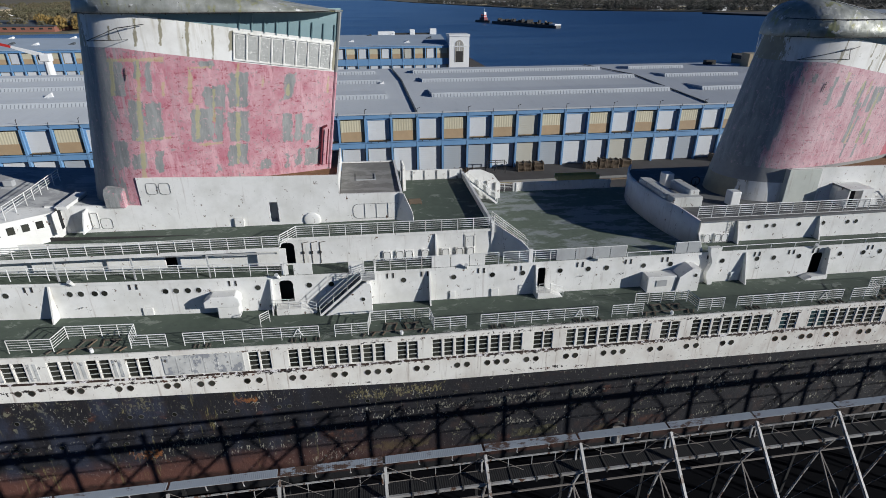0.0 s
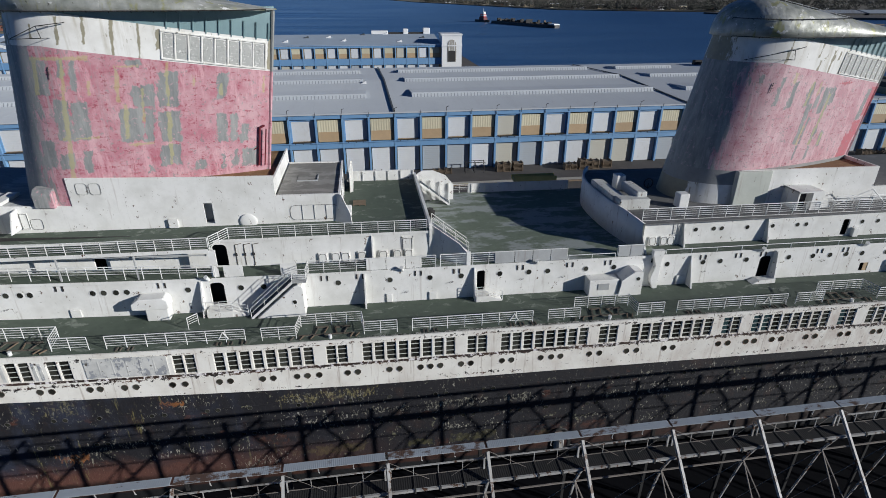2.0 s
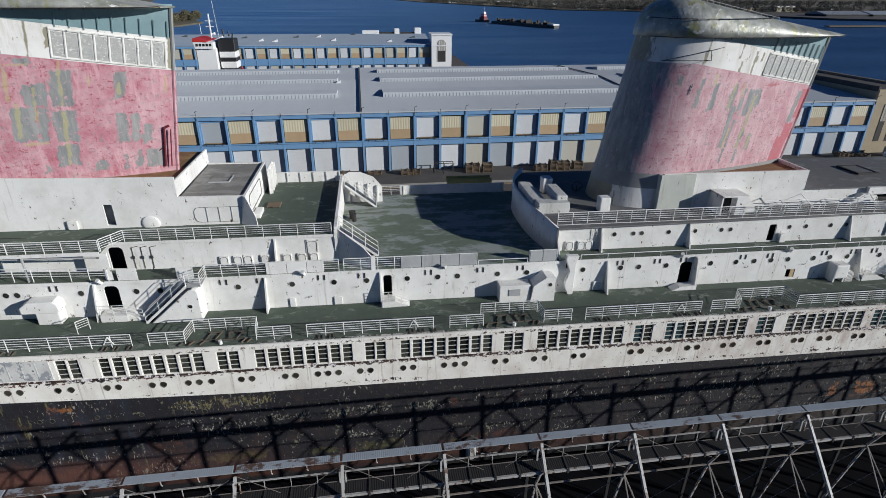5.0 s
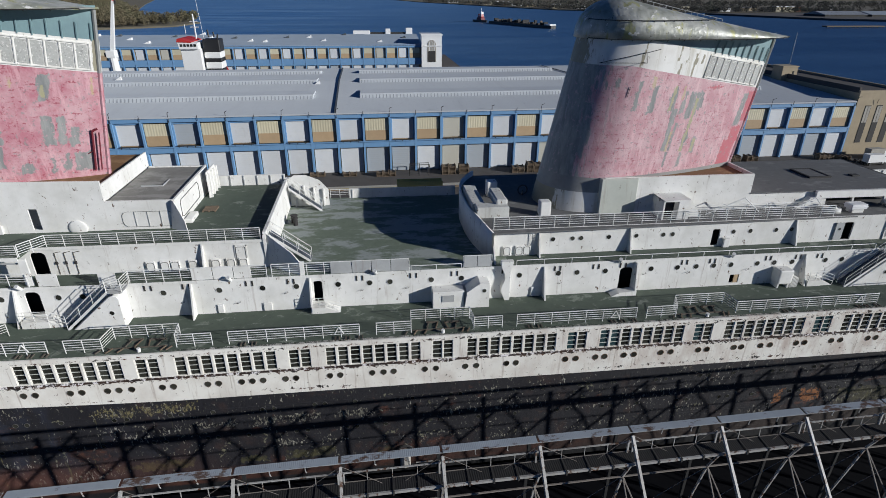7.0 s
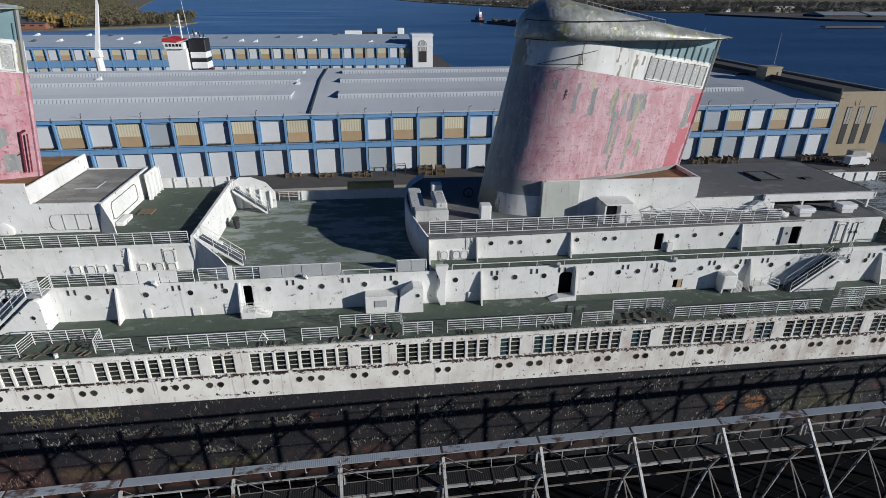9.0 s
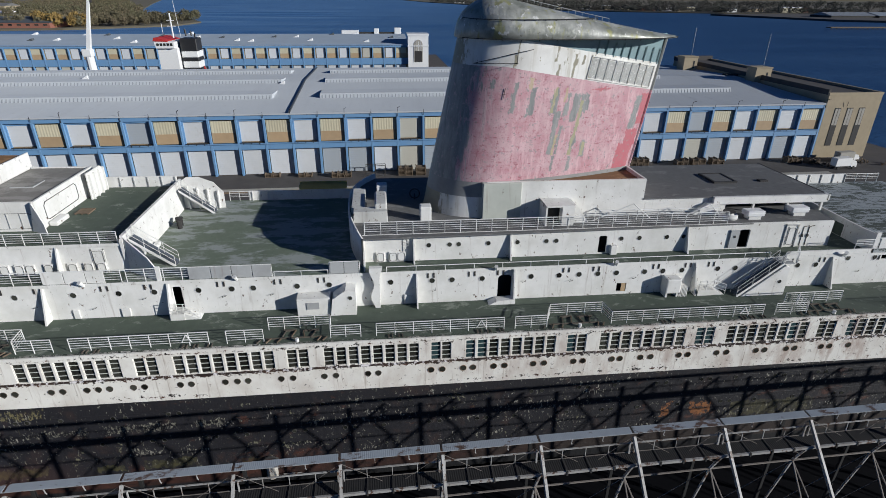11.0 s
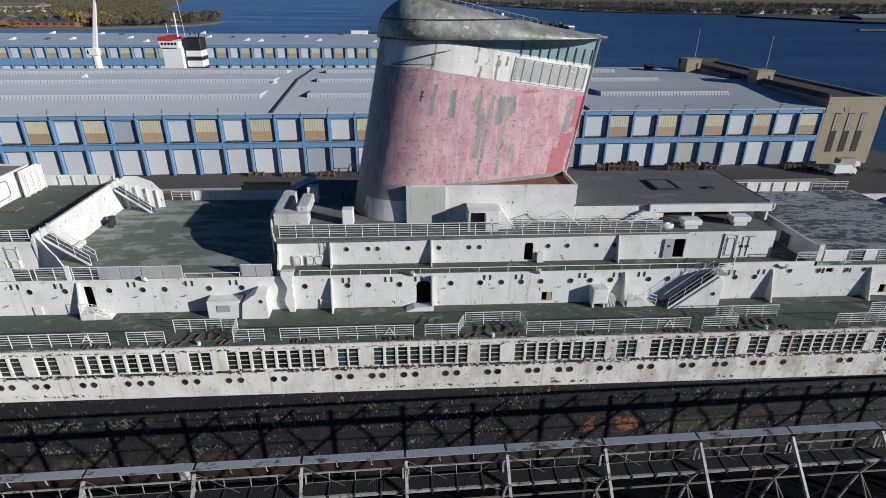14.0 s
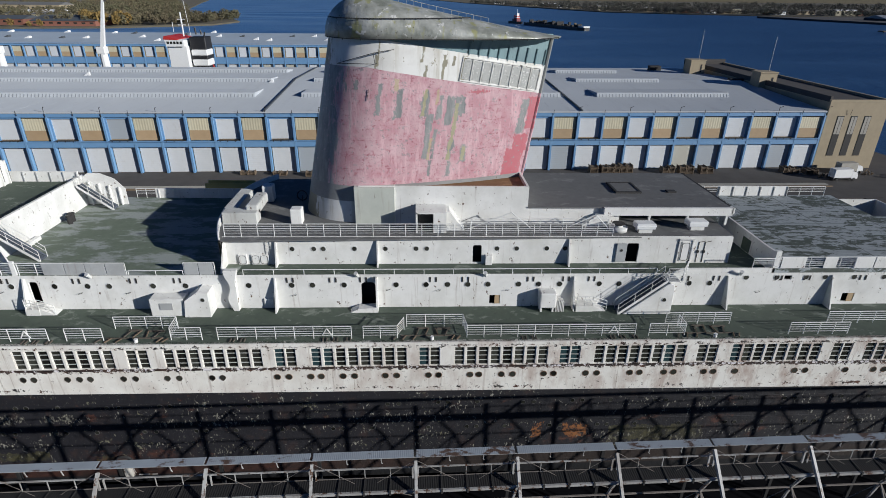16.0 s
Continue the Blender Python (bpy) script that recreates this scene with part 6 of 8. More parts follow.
# small floodlights on brackets along the walkway edge
for x in (8.0, 19.6, 40.9, 51.5, 73.2, -7.5, -22.8):
    t = thing("deck_lamp", at(x, 40.9, SUNW), "small white deck floodlight on a bracket", "lamp", "deck lamps")
    bm = bmesh.new()
    tube(bm, at(x, 40.8, SUNW - 0.1), at(x - 0.12, 40.5, SUNW + 0.35), 0.11, 8, 0.17)
    part("shade", bm, rail_white, t)
    part("bracket", tubes((at(x, 41.0, SUNW - 0.1), at(x, 40.75, SUNW - 0.1), 0.03, 5)), rail_white, t)

# upper house fittings
for x in (1.0, 2.1, 2.9, 4.3, 6.1, 7.3, 8.3, 30.75, 31.85, 32.55):
    t = rounded_box(x, x + 0.75, 42.74, 42.9, SUNW + 0.03, SUNW + 0.95, 0.06, white, "wall_locker", "white rounded steel locker on the upper deckhouse", "locker", "wall lockers")
    part("seal", outline(x + 0.08, x + 0.67, SUNW + 0.12, SUNW + 0.88, 42.735, 0.2, 0.022), SEAL, t, "dark rubber seal")
t = thing("door", at(8.6, 42.85, SUNW), "closed white steel door with dogs", "door", "ship doors")
part("leaf", soften(boxes((8.2, 9.0, 42.82, 42.9, SUNW + 0.15, SUNW + 2.0)), 0.03, 1), white, t, "", True)
part("seal", outline(8.22, 8.98, SUNW + 0.2, SUNW + 1.96, 42.81, 0.1, 0.022), SEAL, t)
part("frame", boxes((8.1, 8.2, 42.84, 42.9, SUNW + 0.05, SUNW + 2.1), (9.0, 9.1, 42.84, 42.9, SUNW + 0.05, SUNW + 2.1), (8.1, 9.1, 42.84, 42.9, SUNW + 2.0, SUNW + 2.1)), white, t, "", True)
for x in (-5.6, -4.9, -4.2, 70.2, 70.75):
    part("valve", soften(boxes((x - 0.1, x + 0.1, 42.78, 42.9, SUNW + 1.0, SUNW + 1.25)), 0.03, 1), dark_metal, up_a if x < 20 else up_b, "dark corroded valve", True)
    part("fire_main", tubes((at(x, 42.87, SUNW + 0.1), at(x, 42.87, SUNW + 2.0), 0.03, 6), (at(x, 42.87, SUNW + 2.0), at(x + 0.5, 42.87, SUNW + 2.1), 0.03, 6)), SKID, up_a if x < 20 else up_b)
t = thing("door", at(69.0, 42.85, SUNW), "closed white steel door in a raised frame", "door", "ship doors")
part("leaf", soften(boxes((68.65, 69.45, 42.80, 42.9, SUNW + 0.2, SUNW + 2.05)), 0.05, 1), white, t, "", True)
part("seal", outline(68.72, 69.38, SUNW + 0.3, SUNW + 1.95, 42.79, 0.18, 0.025), SEAL, t, "dark rubber seal")
part("frame", boxes((68.4, 68.5, 42.78, 42.9, SUNW + 0.02, SUNW + 2.25), (69.6, 69.7, 42.78, 42.9, SUNW + 0.02, SUNW + 2.25), (68.4, 69.7, 42.7, 42.9, SUNW + 2.25, SUNW + 2.33)), white, t, "", True)
t = thing("door", at(63.6, 42.8, SUNW), "white steel door standing open against the wall", "door", "ship doors")
part("leaf", soften(boxes((62.95, 63.85, 42.74, 42.82, SUNW + 0.15, SUNW + 1.95)), 0.03, 1), grey_paint, t, "", True)
part("wheel", tubes((at(63.4, 42.70, SUNW + 1.3), at(63.4, 42.74, SUNW + 1.3), 0.12, 10)), dark_metal, t)
rounded_box(51.6, 52.2, 42.5, 42.88, SUNW + 0.02, SUNW + 0.9, 0.04, white, "wall_locker", "white steel locker beside an open door", "locker", "wall lockers")
part("ladder", tubes(*([(at(33.2, 42.8, SUNW), at(33.2, 42.8, TOPD), 0.025, 4), (at(33.6, 42.8, SUNW), at(33.6, 42.8, TOPD), 0.025, 4)] + [(at(33.2, 42.8, SUNW + 0.3 * i), at(33.6, 42.8, SUNW + 0.3 * i), 0.018, 4) for i in range(1, 8)])), rail_white, up_b)
# pillars under the overhanging top deck
for x in (-7.3, -12.9, -18.5, -24.0, -29.5, -35.0):
    part("pillar", boxes((x, x + (0.55 if x > -8 else 0.10), 41.15, 41.3, SUNW, TOPD - 0.15 + TZ(x) - SZ(x))), white if x > -8 else grey_paint, up_a, "", True)
part("deck_edge", boxes((-44, -7.2, 41.02, 41.1, TOPD - 0.25, TOPD + 0.03), (-7.2, 10.5, UY - 0.12, UY - 0.05, TOPD - 0.2, TOPD + 0.03)), white, up_a, "", "top")
part("pipe_run", tubes((at(-40, 41.4, 23.7), at(-20, 41.4, 23.7), 0.07, 6), (at(-20, 41.4, 23.7), at(-7.5, 41.4, 23.7), 0.07, 6)), grey_paint, up_a)
part("deck_edge", boxes((29.7, 73.0, UY - 0.07, UY, TOPD - 0.15, TOPD + 0.03)), white, up_b, "", True)

# rail panels
for x0, x1, mat, lab in ((5.0, 6.6, white, 1), (6.65, 8.2, white, 1), (8.25, 9.6, white, 1), (15.9, 17.6, grey_paint, 2), (17.65, 19.2, grey_paint, 2), (19.25, 20.8, grey_paint, 2), (20.85, 22.3, grey_paint, 2), (27.0, 28.1, grey_paint, 2), (28.15, 29.3, grey_paint, 2), (-6.3, -4.8, white, 1), (-1.9, -0.6, white, 1)):
    part("panel", soften(boxes((x0, x1, 40.93, 40.97, SUNW + 0.05, SUNW + 1.08)), 0.015, 1), mat, rail_fwd if x0 < 11 else rail_mid if x0 < 25 else rail_end, "white sheet panel" if lab == 1 else "patchy grey sheet panel", True)
for x0, x1 in ((76.6, 78.75), (80.35, 81.5)) + tuple((83.1 + 1.75 * i, 84.78 + 1.75 * i) for i in range(7)):
    part("panel", soften(boxes((x0, x1, 40.93, 40.97, SUNW + 0.42, SUNW + 1.45)), 0.015, 1), white, rail_aft, "white sheet panel", True)
# raised side plating aft
part("aft_side", boxes((68.2, 100, LY - 0.02, LY + 0.12, SUNW - 0.05, SUNW + 0.42)), white, low, "", True)
part("curved_step", prism(bmesh.new(), [(67.2, SUNW - 0.05), (68.2, SUNW - 0.05), (68.2, SUNW + 0.42), (67.9, SUNW + 0.3), (67.6, SUNW + 0.08)], "y", LY - 0.02, LY + 0.12), white, low, "", True)
# end of the aft upper house: steps down in a slope to the sports deck
t = thing("wing_bulkhead", at(75, 43, SUNW), "white sloping wing bulkhead at the end of the house", "bulkhead")
part("plate", prism(bmesh.new(), [(50.5, SUNW), (41.2, SUNW), (41.2, 23.7), (42.5, 23.62), (50.5, 23.75)], "x", 76.05, 76.25), white, t, "", True)
part("opening", boxes((76.02, 76.05, 44.7, 46.0, SUNW + 0.05, 23.1)), deck_green, t, "dark green door panel", True)
tagged(part("well_deck", boxes((72.9, 76.05, LY + 0.2, 50.5, SUNW - 0.15, SUNW - 0.005)), deck_green, None, "", True), "weathered green deck behind the wing bulkhead", "deck", "", "structure")
part("post", boxes((76.0, 76.45, 40.98, 41.28, SUNW, SUNW + 2.0)), white, t, "", True)
part("end_wall", boxes((73.0, 73.15, UY, 46.0, SUNW, TOPD - 0.1)), white, up_b, "", True)

# davit recess gear along the boat deck: timber skids, steel beams, pins
for x0 in (-22.8, -0.4, 22.2, 44.5, 66.9):
    t = thing("boat_skids", at(x0 + 2.2, 36.9, BOAT), "rusted lifeboat davit skids on the boat deck", "boat gear", "boat skids")
    for i, (dx, y0, y1, lean) in enumerate(((-0.6, 36.0, 36.5, 0.25), (0.1, 36.0, 36.6, 0.3), (0.9, 36.0, 36.5, 0.25), (1.2, 36.7, 37.6, 0.2), (1.9, 36.7, 37.6, 0.25), (2.9, 36.6, 37.6, -0.2), (3.4, 36.5, 37.5, 0.3), (3.9, 36.0, 36.6, 0.25), (4.3, 36.0, 36.5, 0.3))):
        p, q = at(x0 + dx, y0, BOAT + 0.07), at(x0 + dx + lean, y1, BOAT + 0.07)
        bm = bmesh.new()
        tube(bm, p, q, 0.055, 4)
        part("beam", bm, pier_wood if i % 3 else SKID, t)
    part("cross_beam", boxes((x0 + 1.2, x0 + 2.2, 37.55, 37.66, BOAT, BOAT + 0.15), (x0 + 2.8, x0 + 3.9, 37.45, 37.56, BOAT, BOAT + 0.15), (x0 + 0.0, x0 + 4.2, 36.55, 36.62, BOAT, BOAT + 0.1)), SKID, t, "", True)
    part("pin", tubes((at(x0 + 2.4, 36.1, BOAT), at(x0 + 2.4, 36.1, BOAT + 0.3), 0.14, 8)), rail_white, t)
    for dx in (-13.0, -12.2, -6.0, -5.2, -4.2):
        part("skid", boxes((x0 + dx, x0 + dx + 0.1, 35.95, 36.4, BOAT, BOAT + 0.09), (x0 + dx + 0.3, x0 + dx + 0.36, 35.95, 36.4, BOAT, BOAT + 0.09)), SKID, t, "", True)
railing([(-8.95, 38.45, BOAT), (-8.35, 39.1, BOAT)], height=1.05, bars=4, step=0.8, group="deck railings", label="short white rail standing across the boat deck")
# gate braces in the railing
for x0 in (-6.2, -28.4, 16.2, 38.5, 60.8):
    t = thing("rail_gate", at(x0, 36.3, BOAT), "white rail gate with triangular brace", "gate", "rail gates")
    a = 0.55
    part("brace", tubes((at(x0, 36.28, BOAT + 0.35), at(x0 + 0.35, 36.28, BOAT + 0.98), 0.045, 4), (at(x0 + 0.35, 36.28, BOAT + 0.98), at(x0 + 0.7, 36.28, BOAT + 0.35), 0.045, 4), (at(x0 + 0.15, 36.28, BOAT + 0.55), at(x0 + 0.55, 36.28, BOAT + 0.55), 0.035, 4)), rail_white, t)

# forward wing house and roof rails
wing = thing("wing_house", at(-28, 44, TOPD), "white bridge wing house with dark square windows", "deckhouse")
part("body", prism(bmesh.new(), [(-36, 41.6), (-28.4, 41.6), (-24.9, 44.9), (-24.9, 46.0), (-36, 46.0)], "z", TOPD - 1.3, 26.2), white, wing, "", True)
for i in range(4):
    k = 0.12 + 0.2 * i
    p = Vector((-28.4 + 3.5 * k, 41.6 + 3.3 * k, 0))
    d = Vector((3.5, 3.3, 0)).normalized()
    nrm = Vector((d.y, -d.x, 0))
    bm = bmesh.new()
    c = [p + nrm * 0.02, p + d * 0.5 + nrm * 0.02]
    lo, hi = 25.15, 25.75
    q = [bm.verts.new((c[0].x, c[0].y, lo)), bm.verts.new((c[1].x, c[1].y, lo)), bm.verts.new((c[1].x, c[1].y, hi)), bm.verts.new((c[0].x, c[0].y, hi))]
    r = bmesh.ops.extrude_face_region(bm, geom=[bm.faces.new(q)])
    for vv in r["geom"]:
        if isinstance(vv, bmesh.types.BMVert):
            vv.co -= nrm * 0.1
    part("window", bm, glass, wing, "", True)
door = thing("door", at(-24.6, 45.0, TOPD), "white wing house door standing open", "door", "ship doors")
part("leaf", soften(boxes((-24.7, -24.62, 44.2, 45.0, TOPD + 0.1, TOPD + 1.9)), 0.02, 1), white, door, "", True)
part("doorway", boxes((-24.9, -24.86, 45.1, 45.9, TOPD + 0.1, TOPD + 1.95)), dark, wing, "dark open doorway", True)
railing([(-27.4, 43.2, 26.2), (-27.5, 46.5, 26.2), (-27.9, 53.0, 26.2)], bars=4, group="roof railings", label="white roof railing before the forward funnel")
t = thing("floodlight", at(-31.3, 51.5, 26.15), "grey floodlight lying on the roof", "lamp")
part("housing", soften(boxes((-31.7, -30.9, 51.2, 51.8, 26.2, 26.75)), 0.08), grey_paint, t, "", True)
t = thing("funnel_foot_box", at(-20.50, 46.0, 26.15), "pink painted steel box at the forward funnel's foot", "casing")
part("body", soften(prism(bmesh.new(), [(45.75, 26.2), (46.8, 26.2), (46.8, 27.8), (46.1, 27.75), (45.75, 27.4)], "x", -21.30, -19.75), 0.06, 1), funnel_red_a, t, "", True)
t = thing("roof_coaming", (-24.17, 45.47, 27.2), "white steel coaming across the forward roof", "coaming")
part("bar", boxes((-24.99, -24.09, 45.47, 49.20, 27.15, 27.42)), white, t)
rounded_box(-11.42, -10.63, 45.75, 45.99, TOPD - 0.1, TOPD + 0.65, 0.04, white, "wall_locker", "small white steel box on the funnel house wall", "locker", "wall lockers")
t = thing("door_porch", at(-22.6, 45.4, TOPD), "white steel porch round a house door", "porch")
part("side", prism(bmesh.new(), [(46.0, TOPD), (44.5, TOPD), (45.2, 26.0), (46.0, 26.1)], "x", -22.95, -22.85), white, t, "", True)
part("door", soften(boxes((-22.8, -22.15, 45.9, 45.98, TOPD - 0.1, 25.8)), 0.02, 1), white, t, "", True)
part("seal", outline(-22.75, -22.2, TOPD, 25.7, 45.89, 0.1, 0.02), SEAL, t)
for x0, x1, z0, z1 in ((-22.1, -21.2, TOPD - 0.1, 25.2), (-17.95, -17.1, 27.3, 28.25), (-16.95, -16.1, 27.3, 28.25), (-1.3, 2.8, TOPD + 0.25, 26.0)):
    bm = outline(x0, x1, z0, z1, 45.97, 0.22 if x1 - x0 < 2 else 0.45, 0.015)
    part("hatch_frame", bm, SEAL, fh if x0 < -3 else annex)
    if x1 - x0 > 2:
        for k in range(1, 4):
            xx = x0 + (x1 - x0) * k / 4
            part("hatch_bar", tubes((at(xx, 45.97, z0), at(xx, 45.97, z1), 0.025, 4)), grey_paint, annex)
t = thing("round_vent", at(-4.9, 45.6, TOPD), "white dished round ventilator cover", "ventilator", "ventilators")
bm = bmesh.new()
bmesh.ops.create_uvsphere(bm, u_segments=16, v_segments=8, radius=0.75)
for vv in bm.verts:
    vv.co = at(-4.9 + vv.co.x, 45.92 + vv.co.y * 0.16, TOPD + 0.3 + vv.co.z * 0.9)
part("cover", bm, white, t, "", False, "", True)
part("hatch_kerb", boxes((-1.0, 0.9, 50.2, 50.3, 26.8, 26.9), (0.8, 0.9, 50.3, 52.2, 26.8, 26.9)), grey_paint, annex, "", True)
part("roof_skylight", boxes((-1.0, 0.8, 50.3, 52.2, 26.8, 26.84)), annex_roof, annex, "flat roof hatch", True)
t = thing("ribbed_screen", at(3.8, 55.2, TOPD), "white ribbed steel screen beside the annex", "screen")
part("plate", prism(bmesh.new(), [(53.6, TOPD), (57.0, TOPD), (57.0, 26.6), (56.4, 27.0), (53.6, 27.0)], "x", 3.7, 3.8), white, t, "", True)
for i in range(4):
    part("rib", boxes((3.8, 4.0, 53.8 + 0.95 * i, 53.95 + 0.95 * i, TOPD, 26.8)), white, t, "", True)
for i in range(4):
    part("slot", boxes((3.80, 3.83, 54.05 + 0.95 * i, 54.25 + 0.95 * i, TOPD + 0.3, 26.5)), dark_metal, t, "dark slot", True)
bm = bmesh.new()
loop = [at(3.12, y, z) for y, z in ((47.2, TOPD + 0.7), (47.5, TOPD + 0.5), (52.4, TOPD + 0.5), (52.7, TOPD + 0.7), (52.7, 26.2), (52.4, 26.45), (47.5, 26.45), (47.2, 26.2))]
for p, q in zip(loop, loop[1:] + loop[:1]):
    tube(bm, p, q, 0.035, 4)
part("panel_frame", bm, SEAL, annex, "dark raised panel frame")
t = thing("pallet", at(4.6, 50.3, TOPD), "weathered timber pallet lying on the upper deck", "pallet")
for i in range(6):
    part("board", boxes((4.0, 5.2, 49.6 + 0.24 * i, 49.76 + 0.24 * i, TOPD + 0.1, TOPD + 0.14)), pier_wood, t, "", "top")
for x in (4.0, 4.55, 5.1):
    part("bearer", boxes((x, x + 0.1, 49.6, 50.96, TOPD, TOPD + 0.1)), pier_wood, t, "", "top")
rounded_box(3.2, 3.9, 47.0, 49.0, TOPD, TOPD + 0.4, 0.08, white, "deck_box", "low white steel box along the annex wall", "locker")
# far screen and gear at the open deck
t = thing("stair_screen", at(12.5, 57.3, SUNW), "white stair screen with rounded top and ribs", "screen")
part("plate", prism(bmesh.new(), [(10.8, SUNW), (14.9, SUNW), (14.9, 23.6), (14.0, 24.7), (12.6, 25.3), (11.4, 25.3), (10.8, 24.9)], "y", 57.4, 57.5), white, t, "", True)
for i in range(4):
    part("rib", boxes((11.3 + 1.0 * i, 11.42 + 1.0 * i, 57.15, 57.4, SUNW, 24.4 - 0.2 * i)), white, t, "", True)
for x, y, r in ((11.7, 52.6, 0.3), (11.9, 51.9, 0.22)):
    t = thing("mooring_bollard", at(x, y, SUNW), "dark rusted drum on the open deck", "drum", "deck drums")
    part("drum", tubes((at(x, y, SUNW + 0.0), at(x, y, SUNW + 0.8), r, 12), (at(x, y, SUNW + 0.75), at(x, y, SUNW + 0.85), r * 1.2, 12)), dark_metal, t)
rounded_box(10.95, 11.4, 46.2, 48.2, SUNW, SUNW + 0.35, 0.06, white, "deck_box", "low white steel box at the foot of the bulkhead", "locker")
t = thing("gangway", at(25, 60.2, 22.6), "yellow painted gangway resting on the far bulwark", "gangway")
part("deck", boxes((22.4, 27.6, 59.7, 60.7, 22.95, 23.15)), yellow, t, "", True)
part("side", boxes((22.4, 27.6, 59.62, 59.7, 22.95, 23.5), (22.4, 27.6, 60.7, 60.78, 22.95, 23.5)), yellow, t, "", True)
# panel joints of the bulwarks
railing([(14.9, 59.5, SUNW), (16.95, 59.5, SUNW)], height=1.05, bars=4, group="far side railings", label="white rail in a gap of the far bulwark")
for x in [3.6 + 1.35 * i for i in range(6)]:
    part("stay", boxes((x, x + 0.08, 57.2, 57.3, TOPD, 25.45)), grey_paint, bul_up, "", True)
for x in [17.3 + 1.6 * i for i in range(8)]:
    part("stay", boxes((x, x + 0.1, 59.35, 59.45, SUNW, 22.9)), white, bul_open, "", True)
for xa, xb in ((75.4, 76.85), (78.95, 80.55), (88.95, 93.4)):
    railing([(xa, 59.65, SUNW + 0.4), (xb, 59.65, SUNW + 0.4)], height=1.1, bars=4, group="far side railings", label="white rail in a gap of the far bulwark")
for x in [77.0, 78.75] + [80.7 + 1.62 * i for i in range(6)]:
    part("stay", boxes((x, x + 0.1, 59.5, 59.6, SUNW + 0.4, 23.35)), grey_paint, bul_aft, "", True)

# round the aft funnel
t = thing("duct", at(30.3, 48.5, TOPD), "angular white steel ventilation duct behind the screen", "duct")
part("long_leg", soften(boxes((28.9, 31.9, 45.6, 46.9, TOPD, 25.45)), 0.06, 1), DUCT_PAINT, t, "", True)
part("cross_leg", soften(boxes((28.7, 29.9, 46.9, 52.3, TOPD, 25.4)), 0.06, 1), DUCT_PAINT, t, "", True)
part("head", soften(boxes((30.8, 31.9, 46.3, 49.9, 25.0, 25.9)), 0.15, 2), DUCT_PAINT, t, "", True)
rounded_box(31.0, 32.0, 51.2, 52.3, TOPD, 26.0, 0.08, white, "ventilator", "white boxy ventilator on the funnel deck", "ventilator", "ventilators")
rounded_box(34.8, 35.8, 45.5, 46.5, TOPD, 25.8, 0.08, white, "ventilator", "white boxy ventilator beside the funnel foot", "ventilator", "ventilators")
t = thing("hose_reel", at(34.2, 51.5, TOPD), "dark round hose reel on the funnel deck", "reel")
bm = bmesh.new()
for i in range(16):
    a0, a1 = 2 * math.pi * i / 16, 2 * math.pi * (i + 1) / 16
    tube(bm, at(34.7 + 0.48 * math.cos(a0), 51.5, TOPD + 0.6 + 0.48 * math.sin(a0)), at(34.7 + 0.48 * math.cos(a1), 51.5, TOPD + 0.6 + 0.48 * math.sin(a1)), 0.06, 5)
part("rim", bm, dark_metal, t)
part("stand", tubes((at(34.7, 51.5, TOPD), at(34.7, 51.5, TOPD + 0.6), 0.05, 6)), dark_metal, t)
part("front_casing", soften(boxes((40.4, 43.9, 45.55, 46.5, TOPD, 27.8)), 0.04, 1), CASING_PAINT, fh2, "pale greenish plated casing", True)
t = thing("door_porch", at(47, 44.6, TOPD), "white porch with sloping buttress round a dark door", "porch")
part("side", boxes((45.7, 45.85, 43.7, 45.8, TOPD, 26.2), (45.7, 48.3, 43.7, 45.8, 26.1, 26.25)), white, t, "", True)
part("doorway", boxes((46.0, 47.2, 44.5, 44.6, TOPD + 0.05, 26.1)), dark_metal, t, "dark ribbed door", True)
part("front", boxes((47.2, 48.3, 43.7, 44.6, TOPD, 26.1)), white, t, "", True)
part("buttress", prism(bmesh.new(), [(48.3, TOPD), (49.9, TOPD), (48.6, 26.1), (48.3, 26.1)], "y", 44.2, 45.8), white, t, "", True)
railing([(50.5, 44.4, TOPD), (62.5, 44.4, TOPD)], height=1.0, bars=2, step=1.9, group="top deck railings", label="loose white rail before the aft house")
t = thing("brow_frame", at(53, 44.2, TOPD), "thin white triangular gangway frame", "frame")
part("spar", tubes((at(50.2, 44.1, TOPD + 0.2), at(53.9, 44.1, TOPD + 1.7), 0.05, 5), (at(53.9, 44.1, TOPD + 1.7), at(55.6, 44.1, TOPD + 0.3), 0.05, 5)), rail_white, t)
t = thing("brow_frame", at(60.5, 44.2, TOPD), "thin white triangular gangway frame", "frame")
part("spar", tubes((at(59.0, 44.1, TOPD + 0.4), at(61.2, 44.1, TOPD + 1.5), 0.05, 5), (at(61.2, 44.1, TOPD + 1.5), at(62.3, 44.1, TOPD + 0.4), 0.05, 5)), rail_white, t)
part("buttress", prism(bmesh.new(), [(60.5, TOPD), (63.0, TOPD), (63.0, 25.45), (61.8, 25.4), (60.9, TOPD + 0.3)], "y", 45.3, 45.9), white, fh2, "", True)
t = thing("roof_hatch", at(66, 51, 26.0), "dark framed square roof hatch", "hatch")
part("frame", boxes((64.7, 67.2, 49.4, 49.6, 26.0, 26.18), (64.7, 67.2, 52.2, 52.4, 26.0, 26.18), (64.7, 64.9, 49.6, 52.2, 26.0, 26.18), (67.0, 67.2, 49.6, 52.2, 26.0, 26.18)), dark_metal, t, "", True)
part("lid", boxes((64.9, 67.0, 49.6, 52.2, 26.0, 26.13)), roof_grey, t, "", True)
